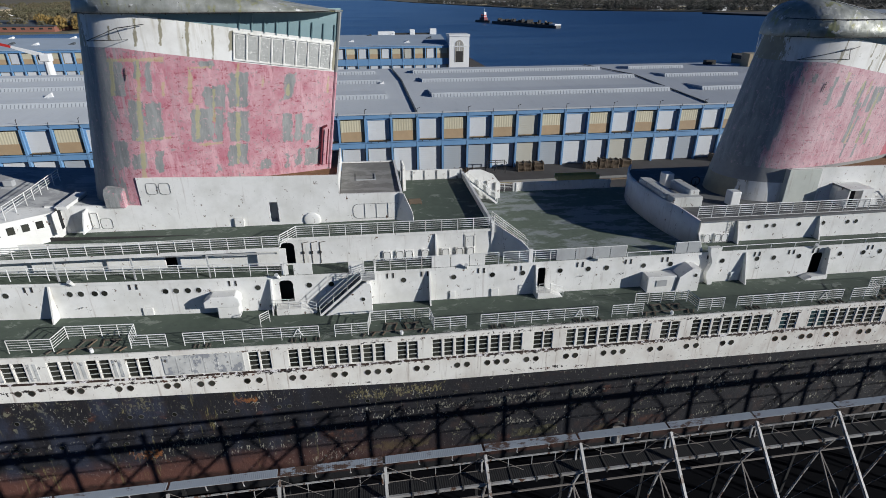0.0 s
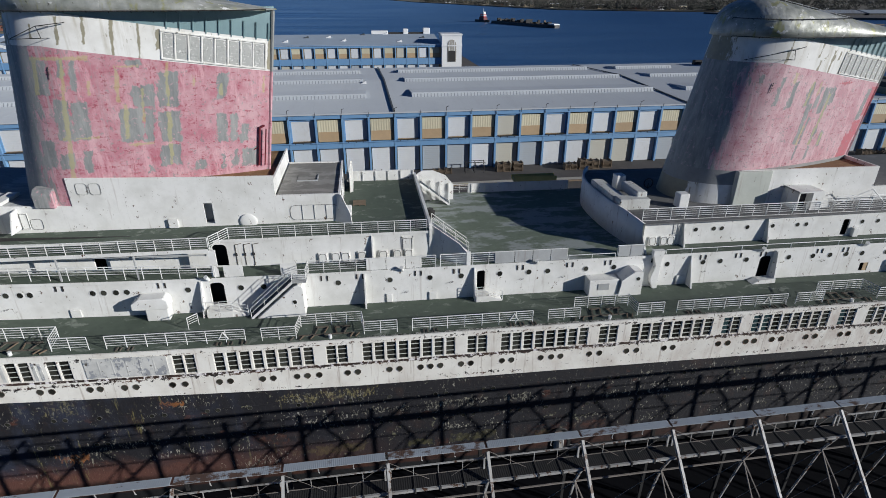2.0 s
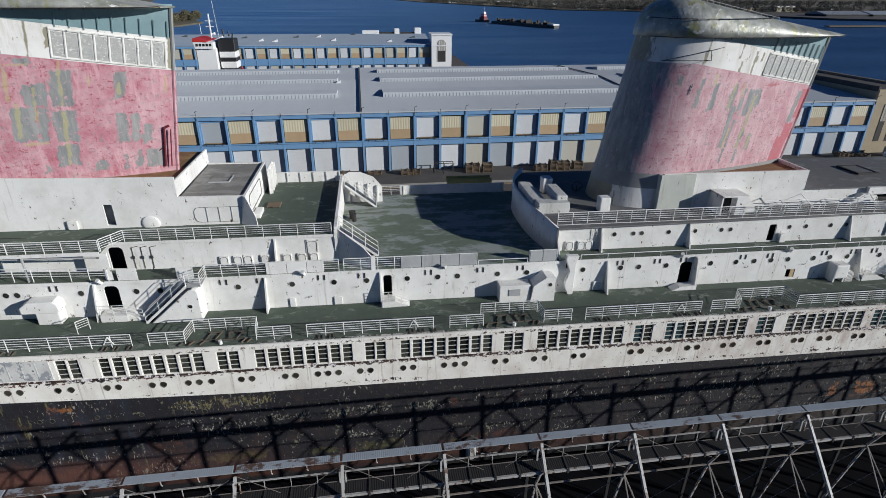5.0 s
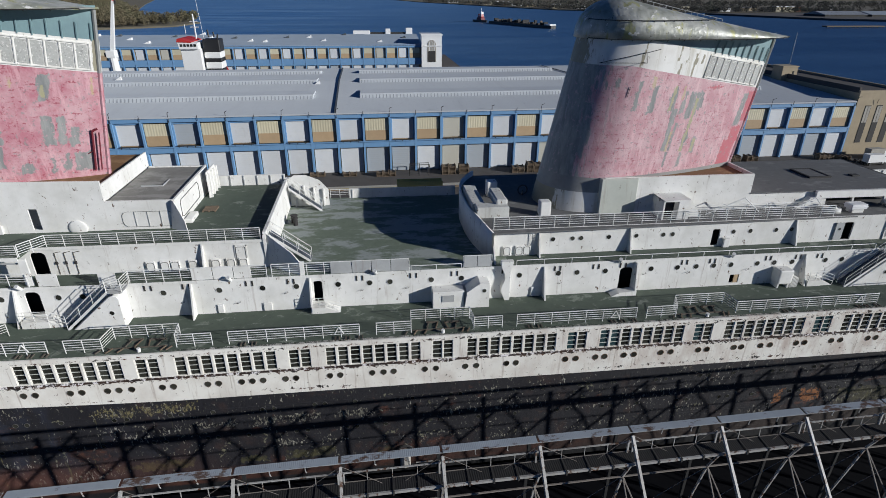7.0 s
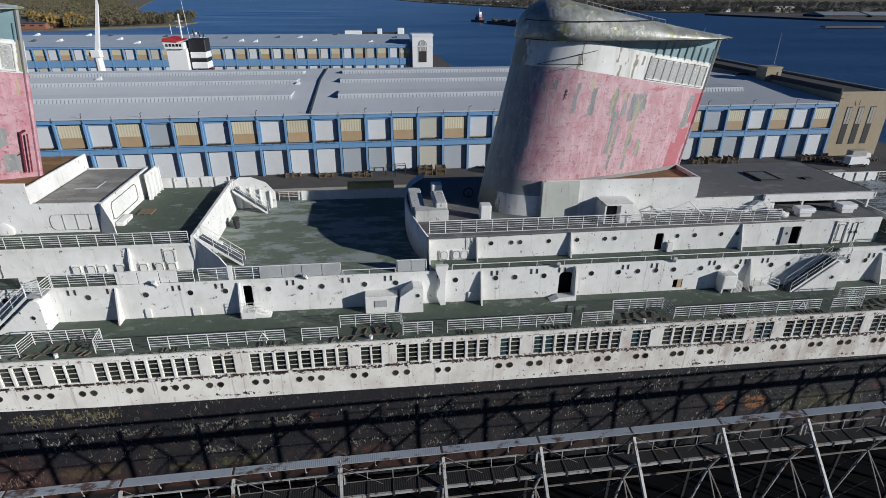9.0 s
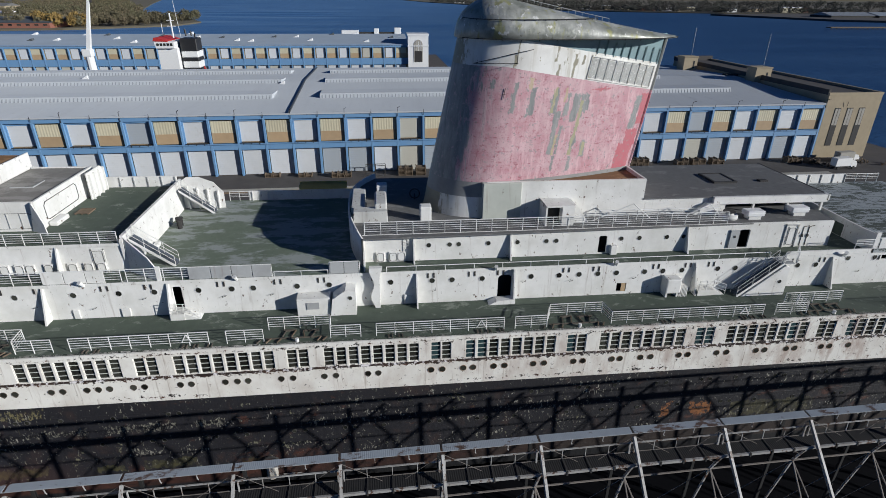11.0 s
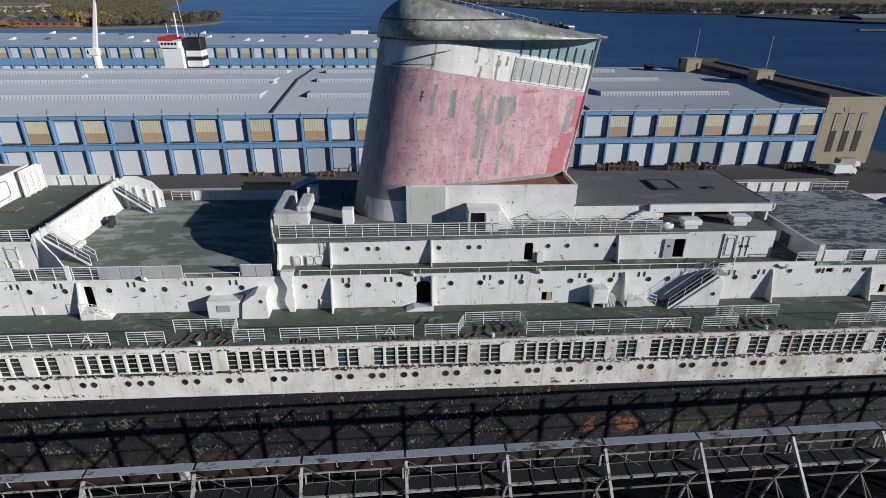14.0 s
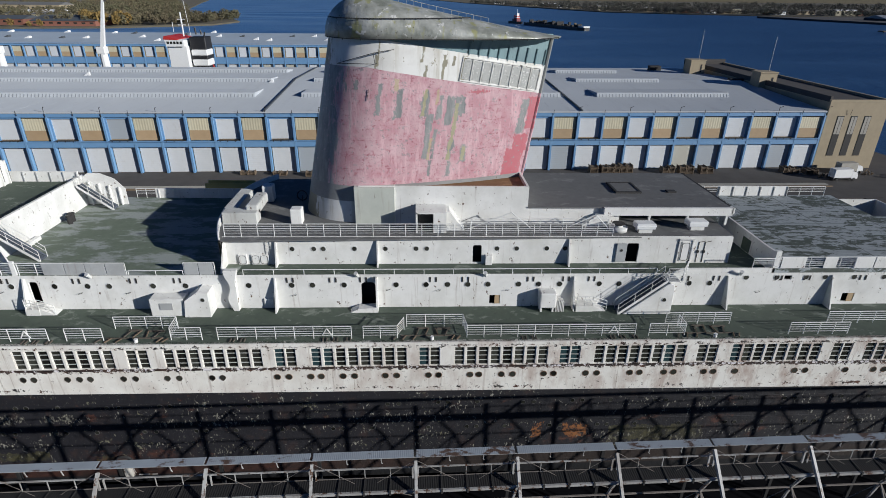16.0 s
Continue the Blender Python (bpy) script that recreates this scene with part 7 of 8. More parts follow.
rounded_box(69.8, 70.7, 49.6, 50.2, 26.0, 26.15, 0.03, dark_metal, "roof_vent", "small dark roof vent plate", "vent")
for x, y in ((65.6, 44.0), (70.5, 44.6)):
    t = thing("liferaft_canister", at(x, y, TOPD), "white liferaft canister on a low cradle", "liferaft", "liferafts")
    part("shell", soften(boxes((x - 0.85, x + 0.85, y - 0.5, y + 0.5, TOPD + 0.35, TOPD + 0.85), (x - 0.9, x + 0.9, y - 0.55, y + 0.55, TOPD + 0.60, TOPD + 0.67)), 0.05, 1), clean_white, t, "", True)
    part("cradle", boxes((x - 0.6, x + 0.6, y - 0.4, y + 0.4, TOPD, TOPD + 0.35)), white, t, "", True)
t = thing("capstan", at(63.4, 44.3, TOPD), "white and dark round capstan drum", "capstan")
part("drum", tubes((at(63.4, 44.3, TOPD), at(63.4, 44.3, TOPD + 0.35), 0.8, 14), (at(63.4, 44.3, TOPD + 0.35), at(63.4, 44.3, TOPD + 0.6), 0.4, 14)), rail_white, t, "", False, "", True)
part("hub", tubes((at(63.4, 44.3, TOPD + 0.6), at(63.4, 44.3, TOPD + 0.66), 0.55, 14)), dark_metal, t)
# dark sheet that paints the shade below the overhanging roof
part("inner_wall", boxes((64.0, 73.0, 47.6, 47.8, TOPD, 25.9)), dark_metal, fh2, "", True)
for x in (66.5, 70.0, 73.6):
    part("pillar", boxes((x, x + 0.2, 45.5, 45.7, TOPD, 25.46)), white, fh2, "", True)


# ---- funnel fittings ----
def fpoint(x0, base, u, z, out=0.0):
    """A point on the near side of a funnel."""
    length, taper = FSHAPE[x0]
    return Vector((x0 + length * u + (RAKE + taper * (1 - u)) * (z - base), CY - funnel_half(u) - out, z + SZ(x0 + 10)))


for x0, base in ((FWD_X, TOPD + 1.5), (AFT_X, TOPD)):
    f = [o for o in scene.objects if o.name.startswith("funnel") and o.get("category") == "funnel" and abs(o.location.x - x0 - 10) < 1][0]
    lo = lambda u: base + (12.95 if x0 < 0 else 13.2) - (2.5 if x0 < 0 else 2.6) * (u - 0.2) / 0.8 + 0.12
    hi = lambda u: base + 15.25 - 2.3 * (max(0.0, u - 0.25) / 0.75)
    us = [0.60 + 0.37 * i / 8 for i in range(9)]
    for i, u in enumerate(us):
        part("louvre_bar", tubes((fpoint(x0, base, u, lo(u), 0.05), fpoint(x0, base, u, hi(u) - 0.25, 0.04), 0.055, 4)), funnel_white, f)
    for a, b in zip(us, us[1:]):
        bm = bmesh.new()
        m = 0.006
        bm.faces.new([bm.verts.new(p) for p in (fpoint(x0, base, a + m, lo(a) + 0.15, 0.03), fpoint(x0, base, b - m, lo(b) + 0.15, 0.03), fpoint(x0, base, b - m, hi(b) - 0.45, 0.03), fpoint(x0, base, a + m, hi(a) - 0.45, 0.03))])
        part("louvre_panel", bm, LOUVRE, f, "pale grey corroded mesh panel")
    for e in (lambda u: lo(u) + 0.05, lambda u: hi(u) - 0.3):
        part("louvre_rail", tubes(*[(fpoint(x0, base, a, e(a), 0.05), fpoint(x0, base, b, e(b), 0.05), 0.07, 4) for a, b in zip(us, us[1:])]), funnel_white, f)
    for i in range(9):
        u = 0.62 + 0.36 * i / 8
        part("recess_bar", tubes((fpoint(x0, base, u, hi(u) - 0.1, 0.02), fpoint(x0, base, u, hi(u) + 1.0 + 0.6 * (u - 0.6), 0.02), 0.06, 4)), teal, f)
    # triangular stay frame on the band
    a, b, c = fpoint(x0, base, 0.07, base + 13.35, 0.05), fpoint(x0, base, 0.22, base + 14.35, 1.0), fpoint(x0, base, 0.235, base + 13.55, 1.0)
    part("stay_frame", tubes((a, b, 0.025, 5), (a, c, 0.025, 5), (b, c, 0.025, 5), (b, fpoint(x0, base, 0.30, base + 14.55, 0.3), 0.03, 5), (b, fpoint(x0, base, 0.24, base + 14.3, 0.0), 0.02, 5), (c, fpoint(x0, base, 0.24, base + 13.5, 0.0), 0.02, 5)), dark_metal, f)
    # handrail wires round the cap, and a low rail along its ridge
    for zz, u1 in ((0.05, 0.97), (1.45, 0.60)):
        pts = []
        for i in range(27):
            u = 0.02 + (u1 - 0.02) * i / 26
            h = cap_section(x0, base, u)[2]
            pts.append(cap_point(x0, base, u, -math.acos(min(0.98, (zz / h) ** (1 / 0.72))), 0.12))
        part("grab_wire", wire(pts, 0.032), dark_metal, f)
        for p in pts[::2]:
            part("wire_post", tubes((p, p + Vector((0, 0.14, -0.12)), 0.03, 4)), dark_metal, f)
    pts = [cap_point(x0, base, 0.30 + 0.38 * i / 12, 0.0, 0.32) for i in range(13)]
    part("ridge_rail", wire(pts, 0.025), grey_paint, f)
    for p in pts:
        part("rail_post", tubes((p, p - Vector((0, 0, 0.36)), 0.02, 4)), grey_paint, f)
    part("ladder_bracket", tubes((fpoint(x0, base, 0.22, base + 10.6, 0.05), fpoint(x0, base, 0.22, base + 11.5, 0.05), 0.022, 4), (fpoint(x0, base, 0.213, base + 11.0, 0.05), fpoint(x0, base, 0.227, base + 11.0, 0.05), 0.022, 4), (fpoint(x0, base, 0.215, base + 11.3, 0.05), fpoint(x0, base, 0.225, base + 11.3, 0.05), 0.02, 4)), dark_metal, f)
    top = base + (12.95 - 2.5 if x0 < 0 else 13.2 - 2.6)
    part("tail_plate", tubes((fpoint(x0, base, 0.995, base + 0.5), fpoint(x0, base, 0.995, top), 0.14, 6)), funnel_red_a if x0 < 0 else funnel_red_b, f)
    part("tail_plate", tubes((fpoint(x0, base, 0.995, top), fpoint(x0, base, 0.995, base + 15.2), 0.15, 6)), primer_pale, f)


f1 = [o for o in scene.objects if o.get("category") == "funnel" and o.location.x < 0][0]
p = fpoint(FWD_X, TOPD + 1.5, 0.955, 28.4, 0.2)
part("steam_pipe", tubes((p, p + Vector((0.5, 0, 3.4)), 0.09, 8), (p + Vector((0.5, 0, 0)), p + Vector((1.0, 0, 3.2)), 0.06, 6), (p + Vector((0.1, 0, 1.6)), p + Vector((-1.3, 0.1, 0.9)), 0.05, 5), (p + Vector((0.5, 0, 3.3)), p + Vector((0.9, 0.1, 3.5)), 0.09, 8)), RED_PIPE, f1, "dark red steam pipe")
f2 = [o for o in scene.objects if o.get("category") == "funnel" and o.location.x > 0][0]


def arch_corners(x0, x1, ztop, y0, y1, parent, r=0.38):
    """Rounds the upper corners of a doorway."""
    for s, xc in ((1, x0), (-1, x1)):
        pts = [(xc, ztop)] + [(xc + s * r * (1 - math.cos(a * math.pi / 12)), ztop - r * (1 - math.sin(a * math.pi / 12))) for a in range(0, 7)]
        part("arch_corner", prism(bmesh.new(), pts, "y", y0 + 0.003, y1 - 0.003), white, parent, "", True)


arch_corners(-7.6, -6.5, 21.4, LY, LY + 0.15, low)
arch_corners(41.1, 42.3, 21.1, LY, LY + 0.15, low)
arch_corners(14.4, 15.1, 21.25, LY, LY + 0.15, low, 0.2)
arch_corners(-7.45, -6.3, 23.9, UY, UY + 0.15, up_a)
arch_corners(50.55, 51.3, 23.6, UY, UY + 0.15, up_b, 0.18)
arch_corners(63.9, 64.95, 23.75, UY, UY + 0.15, up_b, 0.18)


# ---- things on the warehouse pier ----
rnd = random.Random(11)


def stack(x, y, w, d, h, label="stack of weathered timber pallets on the pier apron"):
    t = thing("pallet_stack", (x, y, 4.9), label, "pallets", "pallet stacks")
    n = max(2, int(h / 0.3))
    m = max(1, int(w / 1.3))
    for j in range(m):
        hh = n - rnd.randint(0, max(0, n // 4))
        for i in range(hh):
            a = rnd.uniform(-0.08, 0.08)
            xa = x + j * w / m + a
            bm = boxes((xa, xa + w / m - 0.12, y, y + d, 4.9 + 0.3 * i, 4.9 + 0.3 * i + 0.06), (xa, xa + 0.14, y, y + d, 4.96 + 0.3 * i, 4.9 + 0.3 * i + 0.28), (xa + w / m - 0.3, xa + w / m - 0.14, y, y + d, 4.96 + 0.3 * i, 4.9 + 0.3 * i + 0.28))
            part("pallet", bm, pier_wood, t)
    return t


for x, y, w, d, h in ((5.5, 122.5, 3.5, 1.5, 1.2), (13.0, 122, 3.2, 1.4, 1.4), (20.5, 121, 4.5, 1.6, 1.3), (35.5, 121, 3.4, 2, 2.2), (39.5, 121, 2.4, 2, 2.4), (52, 120.5, 3, 2, 2.0), (55.5, 120.5, 5, 2, 2.4), (61.5, 121, 2.4, 2, 2.0), (86, 122.5, 2, 2, 2.0), (88.6, 122.3, 7.5, 2.2, 2.4), (103, 122, 3, 2, 1.8), (107, 122, 3.5, 2, 2.0), (112, 122, 3.2, 2, 1.9), (132, 122, 4, 2, 1.5), (137, 121, 3, 2, 1.3)):
    stack(x, y, w, d, h)
t = thing("steel_rack", (29.5, 122, 4.9), "open dark steel rack on the pier apron", "rack")
part("frame", tubes(*[((x, y, 4.9), (x + 0.2, y, 7.4), 0.09, 4) for x in (28, 30.2, 32.4) for y in (121, 122.5)] + [((28.2, y, 7.4), (32.6, y, 7.4), 0.09, 4) for y in (121, 122.5)]), dark_metal, t)


def truck(x, y, turn, box_colour):
    t = thing("box_truck", (x, y, 4.9), "parked white box truck on the pier", "truck", "parked trucks")
    t.rotation_euler = (0, 0, radians(turn))

    def p(name, bm, mat):
        for v in bm.verts:
            v.co += Vector((x, y, 4.9))
        return part(name, bm, mat, t)
    p("cargo_box", soften(boxes((-3.6, 2.2, -1.2, 1.2, 1.0, 3.6)), 0.06, 1), box_colour)
    p("cab", prism(bmesh.new(), [(2.3, 0.6), (4.3, 0.6), (4.3, 1.6), (3.7, 2.6), (2.3, 2.7)], "y", -1.1, 1.1), clean_white)
    p("windscreen", prism(bmesh.new(), [(3.78, 2.45), (4.28, 1.7), (4.33, 1.7), (3.83, 2.47)], "y", -0.95, 0.95), glass)
    p("chassis", boxes((-3.5, 4.2, -0.9, 0.9, 0.5, 1.0)), dark_metal)
    for wx in (-2.4, 3.2):
        for wy in (-1.05, 1.05):
            p("wheel", tubes(((wx, wy - 0.15, 0.48), (wx, wy + 0.15, 0.48), 0.48, 14)), rubber)
    return t


for o in (truck(142.5, 117.0, 4, clean_white), truck(147.5, 122.0, 4, concrete)):
    o.scale = (0.75, 0.75, 0.75)
for x, y in ((151.5, 121), (156, 119), (160, 117), (139.5, 119.5)):
    t = thing("scrap_pile", (x, y, 4.9), "low pile of dark scrap and timber", "scrap", "scrap piles")
    for i in range(9):
        bm = bmesh.new()
        a = Vector((x + rnd.uniform(-1.5, 1.5), y + rnd.uniform(-1, 1), 4.9))
        tube(bm, a, a + Vector((rnd.uniform(-1.2, 1.2), rnd.uniform(-0.8, 0.8), rnd.uniform(0.4, 1.0))), 0.12, 4)
        part("timber", bm, pier_wood, t)
tagged(part("apron_edge", boxes((-200, 137.0, 112.4, 114.6, 4.9, 5.02)), concrete), "pale concrete apron edge of the pier", "kerb", "", "structure")
tagged(part("edge_timber", boxes((-200, 137.0, 112.0, 112.4, 3.6, 5.2)), pier_wood), "dark timber stringpiece at the pier edge", "kerb", "", "structure")
tagged(part("yellow_kerb", boxes((10, 34, 112.4, 112.7, 5.02, 5.2), (60, 90, 112.4, 112.7, 5.02, 5.2)), yellow), "faded yellow painted pier kerb", "kerb", "", "structure")

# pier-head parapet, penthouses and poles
part("long_parapet", boxes((142.0, 142.6, 127.0, 204, 20.6, 21.9), (142.0, 156.7, 203.4, 204.2, 20.6, 22.2)), asphalt, eb, "dark parapet in the asphalt colour")
for x, y in ((137.2, 186.0), (142.6, 155.6)):
    ph = thing("penthouse", (x, y, 19), "tan rendered stair penthouse on the warehouse roof", "penthouse", "roof penthouses")
    part("body", boxes((x - 2.4, x + 2.4, y - 2.2, y + 2.2, 18.6, 23.7)), sandstone, ph)
    part("coping", boxes((x - 2.55, x + 2.55, y - 2.35, y + 2.35, 23.7, 24.0)), sandstone, ph)
    part("slot_window", boxes((x + 0.9, x + 1.4, y - 2.26, y - 2.2, 20.2, 22.6)), dark, ph)
    part("flag_pole", tubes(((x + 1, y, 24.0), (x + 1, y, 33.0), 0.07, 5)), grey_paint, ph)

# roof clutter
for x, y in ((140, 165), (147, 186), (128, 196)):
    rounded = thing("roof_plant", (x, y, 19.5), "low dark roof plant box", "roof plant", "roof plant")
    part("housing", soften(boxes((x - 2, x + 2, y - 1, y + 1, 18.8, 20.8)), 0.1, 1), dark_metal, rounded)
for i, (x, y) in enumerate(((-62, 141), (-78, 150), (-95, 160), (-120, 141), (-53, 172), (3.5, 158), (-112, 172), (-140, 160))):
    t = thing("roof_flashing", (x, y, 19.5), "white triangular roof light end", "roof light", "roof light ends")
    part("sheet", prism(bmesh.new(), [(x, 19.3), (x + 3.2, 19.3), (x + 3.0, 21.0)], "y", y, y + 0.6), clean_white, t)
# far roof: small skylights
for i in range(34):
    x = -300 + 10.2 * i + rnd.uniform(-2, 2)
    y = 325 + rnd.uniform(-6, 22)
    t = thing("skylight", (x, y, 19), "small pale skylight on the distant roof", "skylight", "distant skylights")
    z = 17.8 + 3.2 * min(1, (y - 312) / 34)
    part("light", prism(bmesh.new(), [(x, z - 0.2), (x + 3.5, z - 0.2), (x + 3.2, z + 1.1)], "y", y, y + 2.4), clean_white if i % 3 else roof_dark, t)
t = thing("roof_plant", (30, 352, 20), "white plant and tanks on the distant roof", "roof plant", "roof plant")
for x0, x1, h in ((12, 22, 3.0), (31, 34, 4.0), (43, 47, 4.4)):
    part("unit", soften(boxes((x0, x1, 350, 354, 18.6, 19.6 + h)), 0.3, 2), clean_white, t)
part("duct", boxes((22, 43, 351, 353, 19.2, 21.6)), dark_metal, t)

# ---- moored coaster with cranes beyond the warehouse ----
SX, SY = -36.0, 232.0
cs = thing("cargo_ship", (SX, SY, 0), "white cargo ship superstructure with red roof and striped funnel", "ship")
part("hull", prism(bmesh.new(), [(-130, 226), (-20, 226), (-12, 233), (-20, 240), (-130, 240)], "z", -1, 9), black_paint, cs)
part("block", boxes((SX - 12.8, SX - 6.0, 226.5, 239, 9, 23.6)), clean_white, cs)
part("bridge", prism(bmesh.new(), [(SX - 12.9, 23.6), (SX - 6.4, 23.6), (SX - 6.4, 25.8), (SX - 12.2, 26.4), (SX - 13.4, 26.1)], "y", 225.5, 240), clean_white, cs)
part("red_roof", prism(bmesh.new(), [(SX - 13.6, 26.1), (SX - 8.4, 25.9), (SX - 8.4, 26.2), (SX - 12.0, 27.2), (SX - 13.2, 27.3)], "y", 225.3, 240.2), red_paint, cs)
for i in range(5):
    part("bridge_window", boxes((SX - 12.5 + 1.2 * i, SX - 11.7 + 1.2 * i, 225.4, 225.5, 24.5, 25.4)), glass, cs)
for i, (z0, z1, m) in enumerate(((9, 16.2, black_paint), (16.2, 18.6, clean_white), (18.6, 20.0, black_paint), (20.0, 22.2, clean_white), (22.2, 26.8, black_paint))):
    part("funnel_band", soften(boxes((SX - 5.4, SX + 0.6, 229, 236, z0, z1)), 0.25, 1), m, cs)
part("mast", tubes(((SX - 7.5, 230, 27), (SX - 7.5, 230, 35.5), 0.3, 6), ((SX - 9, 230, 31), (SX - 6, 230, 31), 0.15, 5), ((SX - 9, 230, 33), (SX - 6.2, 230, 33), 0.15, 5), ((SX - 4.8, 230, 27), (SX - 5.6, 230, 41), 0.08, 5), ((SX - 11, 230, 28.5), (SX - 11, 230, 32), 0.12, 5)), clean_white, cs)
part("exhausts", tubes(((SX - 3.5, 232, 27.5), (SX - 3.7, 232, 30.0), 0.35, 6), ((SX - 1.5, 232, 27.5), (SX - 1.7, 232, 29.2), 0.35, 6), ((SX - 0.6, 232, 26.7), (SX - 0.2, 232, 28.4), 0.3, 6)), black_paint, cs)
part("awning", prism(bmesh.new(), [(SX + 2.0, 12), (SX + 4.5, 12), (SX + 2.0, 17)], "y", 229, 229.6), red_paint, cs)
for base_x, up in ((-72.0, True), (-110.0, False)):
    t = thing("deck_crane", (base_x, 222, 9), "white ship's deck crane with red boom tip", "crane", "deck cranes")
    part("pedestal", tubes(((base_x, 224, 5), (base_x, 224, 21.0), 1.7, 12, 1.4)), clean_white, t)
    part("cab", soften(boxes((base_x - 1.8, base_x + 1.4, 222.5, 225.5, 21.0, 23.6)), 0.2, 1), clean_white, t)
    part("winch", boxes((base_x - 2.4, base_x - 1.8, 223, 225, 21.5, 22.8)), dark_metal, t)
    if up:
        a, b, c = Vector((base_x + 0.2, 224, 22.5)), Vector((base_x + 4.2, 224, 40.0)), Vector((base_x + 4.9, 224, 43.0))
    else:
        a, b, c = Vector((base_x - 1, 224, 23.0)), Vector((base_x - 10.5, 224, 26.0)), Vector((base_x - 18.0, 224, 28.0))
    part("boom", tubes((a, b, 1.0, 4, 0.5)), clean_white, t)
    part("boom_tip", tubes((b, c, 0.5, 4, 0.7)), red_paint, t, "red boom tip")
    part("hook_block", tubes((c, c - Vector((0, 0, 3)), 0.06, 4), (c - Vector((0, 0, 3)), c - Vector((0, 0, 4)), 0.4, 6)), dark_metal, t)

# ---- tug and barge on the river ----
d = Vector((64, -190, 0)).normalized()
ang = math.atan2(d.y, d.x)
bg = thing("barge", (238, 860, 0), "dark loaded river barge with deck piping", "barge")
bg.rotation_euler = (0, 0, ang)


def afloat(t, name, bm, mat):
    for v in bm.verts:
        v.co += Vector(t.location)
    return part(name, bm, mat, t)


afloat(bg, "hull", prism(bmesh.new(), [(-58, -9), (88, -9), (98, -4), (98, 4), (88, 9), (-58, 9)], "z", -1, 3.8), black_paint)
afloat(bg, "deck_rail", boxes((84, 97, -5, 5, 3.8, 5.4)), clean_white)
rnd = random.Random(3)
for i in range(26):
    x = -52 + 5.2 * i
    afloat(bg, "deck_gear", boxes((x, x + rnd.uniform(1, 2.5), rnd.uniform(-6, 0), rnd.uniform(1, 6), 3.8, 4.8 + rnd.uniform(0, 4))), (dark_metal, dark_metal, asphalt, pier_wood)[i % 4])
tg = thing("tugboat", (206, 955, 0), "red and white harbour tugboat behind a barge", "tugboat")
tg.rotation_euler = (0, 0, ang)
afloat(tg, "hull", prism(bmesh.new(), [(-17, -5), (14, -5), (19, 0), (14, 5), (-17, 5)], "z", -1, 3.4), black_paint)
afloat(tg, "deckhouse", soften(boxes((-6, 9, -3.6, 3.6, 3.4, 7.2)), 0.2, 1), RED_PIPE)
afloat(tg, "upper_house", soften(boxes((-1, 7, -2.6, 2.6, 7.2, 11.5)), 0.2, 1), red_paint)
afloat(tg, "band", boxes((-1.2, 7.2, -2.8, 2.8, 9.0, 10.0)), clean_white)
afloat(tg, "wheelhouse", soften(boxes((1, 6, -2.2, 2.2, 11.5, 15.5)), 0.2, 1), clean_white)
afloat(tg, "stack", boxes((-6, -3, -1.2, 1.2, 7.2, 12)), red_paint)
afloat(tg, "mast", tubes(((2.5, 0, 15.5), (2.5, 0, 21), 0.25, 5)), clean_white)

# ---- shores ----
def clump_trees(name, places, label, material, size, rng):
    """Many leafy crowns on trunks, joined: for woods too far off to count."""
    verts, faces = [], []
    for x, y, z0, h in places:
        r = h * rng.uniform(0.34, 0.5)
        k = len(verts)
        verts += [(x - 0.3, y, z0), (x + 0.3, y, z0), (x + 0.1, y, z0 + h * 0.7), (x - 0.1, y, z0 + h * 0.7)]
        faces.append((k, k + 1, k + 2, k + 3))
        for _ in range(size):
            a, b = rng.uniform(0, 2 * math.pi), rng.uniform(-0.9, 1.0)
            q = math.sqrt(max(0, 1 - b * b)) * rng.uniform(0.45, 1.05)
            cx, cy, cz = x + r * q * math.cos(a), y + r * q * math.sin(a), z0 + h * 0.58 + 0.42 * h * b * rng.uniform(0.7, 1.05)
            s = r * rng.uniform(0.13, 0.30)
            k = len(verts)
            e = [Vector((rng.uniform(-1, 1), rng.uniform(-1, 1), rng.uniform(-1, 1))).normalized() * s for _ in range(4)]
            verts += [(cx + v.x, cy + v.y, cz + v.z) for v in e]
            faces += [(k, k + 1, k + 2), (k, k + 2, k + 3), (k, k + 3, k + 1), (k + 1, k + 3, k + 2)]
    me = bpy.data.meshes.new(name)
    me.from_pydata(verts, [], faces)
    me.materials.append(material)
    return tagged(new(name, me), label, "trees", "", "stuff")


rng = random.Random(7)
P = []
for _ in range(430):
    k = rng.random()
    x = -700 + 460 * k
    shore = 745 + max(0.0, x + 335) * 0.84
    P.append((x, shore + rng.uniform(12, 190) + (90 if x < -420 else 0), 1.5, rng.uniform(8, 16)))
clump_trees("woods", P, "bare brown autumn woods on the near river bank", WOODS, 130, rng)
P = [(-352 + rng.uniform(-28, 28), 772 + rng.uniform(-14, 14), 1.5, rng.uniform(13, 19)) for _ in range(12)] + [(-470 + rng.uniform(-60, 60), 735 + rng.uniform(-8, 8), 1.5, rng.uniform(6, 10)) for _ in range(9)]
clump_trees("woods", P, "golden autumn trees on the river bank", leaf_gold, 180, rng)
EDGE = ((300, 3000), (430, 2300), (560, 1620), (733, 1489), (900, 1400), (1200, 1310), (2600, 1280))


def bank(k):
    """A point on the far shoreline, k from 0 to 6."""
    i = min(5, int(k))
    (xa, ya), (xb, yb) = EDGE[i], EDGE[i + 1]
    return xa + (xb - xa) * (k - i), ya + (yb - ya) * (k - i)


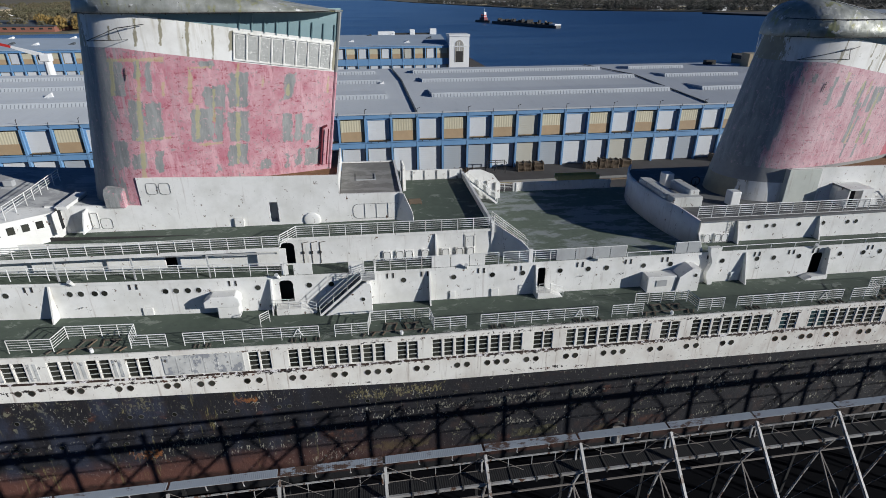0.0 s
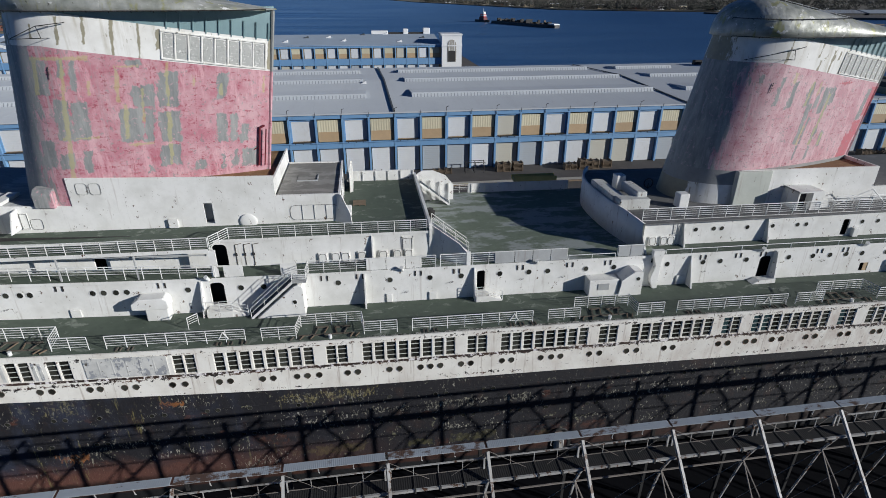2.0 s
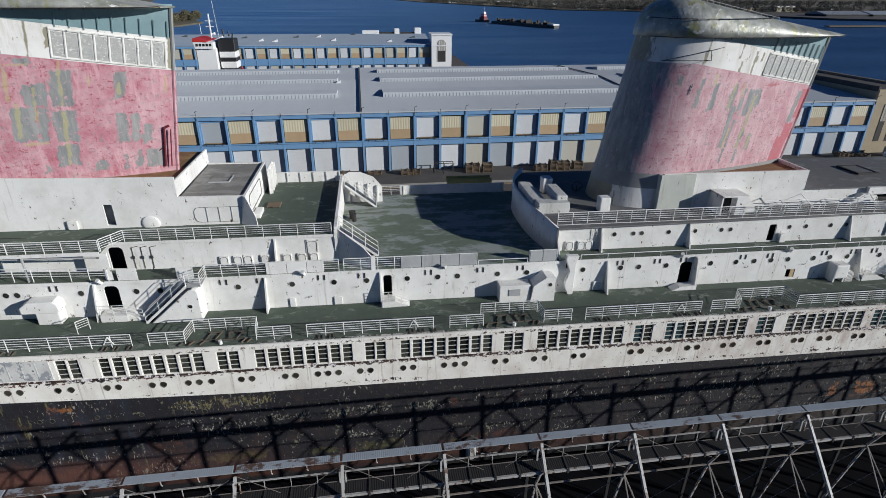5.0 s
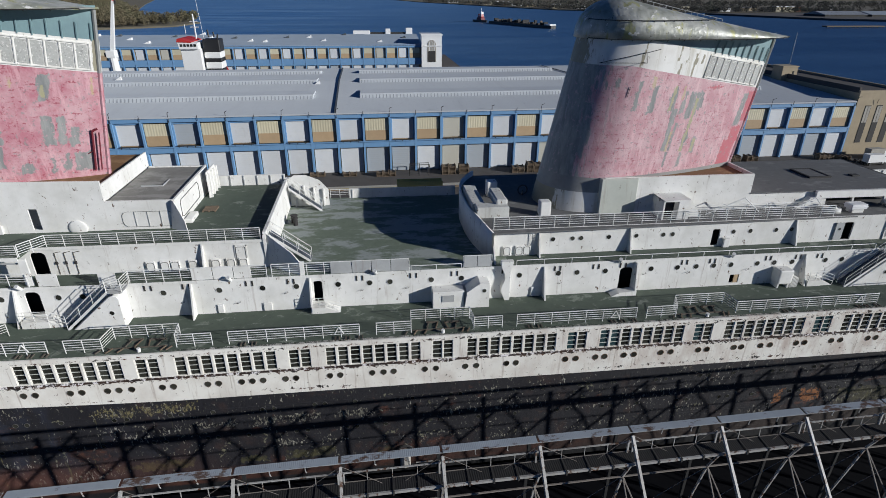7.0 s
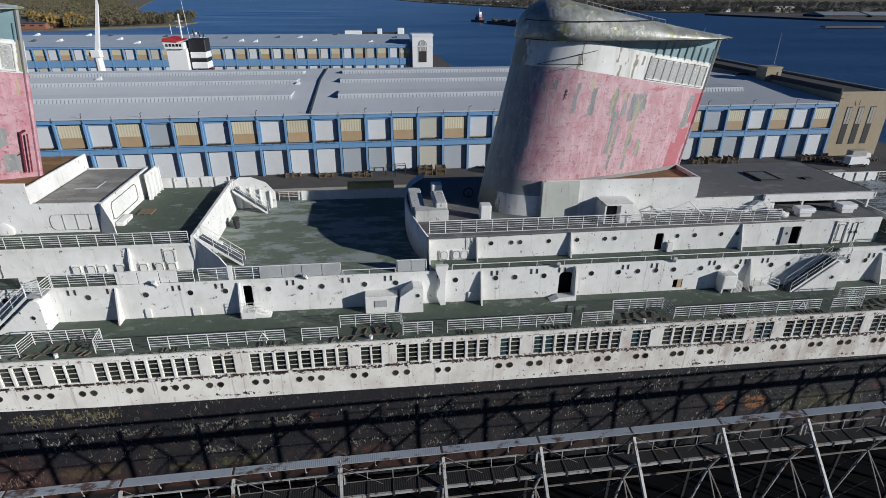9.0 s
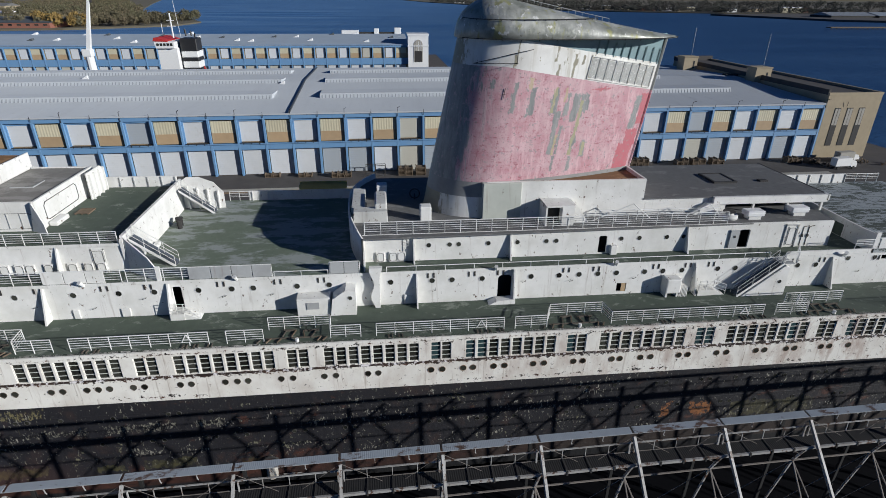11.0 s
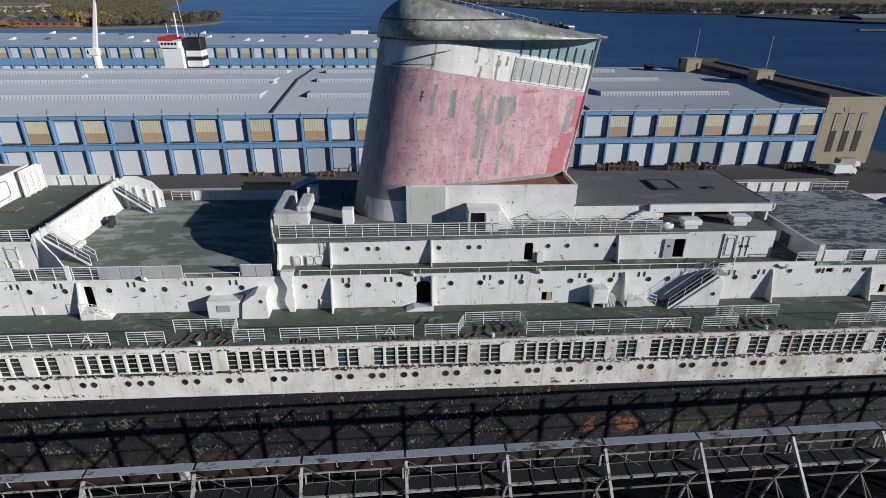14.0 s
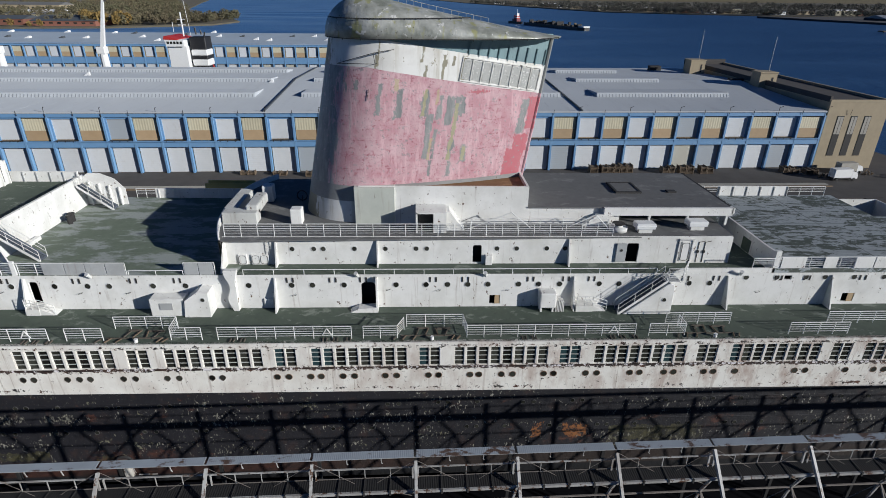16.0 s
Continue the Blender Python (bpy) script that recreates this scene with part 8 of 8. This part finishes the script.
P = []
for _ in range(900):
    x, y = bank(rng.uniform(0, 6))
    P.append((x + rng.uniform(0, 60), y + rng.uniform(8, 130), 1.5, rng.uniform(9, 17)))
clump_trees("woods", P, "brown woods along the far river bank", FAR_WOODS, 60, rng)
P = []
for _ in range(600):
    y = rng.uniform(960, 2300)
    P.append((-330 - 0.42 * (y - 1000) - abs(rng.gauss(0, 260)), y, 1.5, rng.uniform(9, 17)))
clump_trees("woods", P, "brown autumn woods behind the river bank", WOODS, 90, rng)
P = []
for _ in range(520):
    y = rng.uniform(1060, 2600)
    P.append((-345 - 0.41 * (y - 1060) - rng.uniform(0, 210), y, 1.5, rng.uniform(9, 17)))
clump_trees("woods", P, "brown autumn woods along the up-river bank", WOODS, 70, rng)
P = [(rng.uniform(500, 2600), 1750 + rng.uniform(0, 700), 1.5, rng.uniform(14, 24)) for _ in range(700)]
clump_trees("woods", P, "hazy brown woods behind the far bank", FAR_WOODS, 50, rng)


def shed(x, y, w, d, h, wall, roof, label, group):
    t = thing("shed", (x, y, 2), label, "building", group)
    part("wall", boxes((x, x + w, y, y + d, 1.8, 2 + h)), wall, t)
    part("roof", prism(bmesh.new(), [(y - 1, 2 + h), (y + d / 2, 2 + h + d * 0.10), (y + d + 1, 2 + h)], "x", x - 1, x + w + 1), roof, t)
    n = max(2, int(w / 9))
    for i in range(n):
        xx = x + (i + 0.3) * w / n
        part("window", boxes((xx, xx + w / n * 0.45, y - 0.1, y, 2 + h * 0.45, 2 + h * 0.75)), glass, t)
    return t


for x, y, w, d, h, wall, roof in ((-540, 770, 90, 40, 7, brick_red, roof_dark), (-430, 752, 78, 60, 6, brick_red, roof_dark), (-780, 1200, 130, 50, 14, sandstone, roof_grey), (-610, 1010, 70, 30, 8, cream, clean_white), (-640, 800, 80, 40, 8, sandstone, clean_white), (-600, 880, 60, 30, 9, sandstone, roof_grey), (-520, 900, 50, 25, 8, cream, roof_grey), (-700, 900, 70, 40, 10, sandstone, roof_grey), (-585, 745, 30, 20, 5, clean_white, clean_white)):
    shed(x, y, w, d, h, wall, roof, "low brick and stucco building on the river bank", "river bank buildings")
for i in range(24):
    x, y = bank(0.6 + 5.2 * i / 24)
    x, y = x + rng.uniform(20, 60), y + rng.uniform(60, 160)
    shed(x, y, rng.uniform(14, 55), 20, rng.uniform(6, 12), (clean_white, sandstone, cream, brick_red)[i % 4], (clean_white, roof_dark, roof_grey)[i % 3], "small distant building on the far bank", "far bank buildings")
# wharf at the right of the far bank
land("wharf", [(870, 985), (960, 930), (1500, 900), (1700, 1270), (800, 1290)], 3.5, asphalt, "low far wharf")
for x, y in ((930, 1080), (1030, 1075), (1130, 1070), (1230, 1065), (1330, 1060)):
    shed(x, y, 95, 60, 5, dark_metal, galvanised, "pale blue roofed wharf shed across the river", "wharf sheds")
t = thing("dock_platform", (712, 765, 0), "small brown timber dock in the river", "dock")
part("deck", boxes((668, 760, 760, 770, 1.5, 3.0)), pier_wood, t)
part("piles", tubes(*[((670 + 8 * i, 762, -1), (670 + 8 * i, 762, 2), 0.6, 6) for i in range(12)]), pier_wood, t)
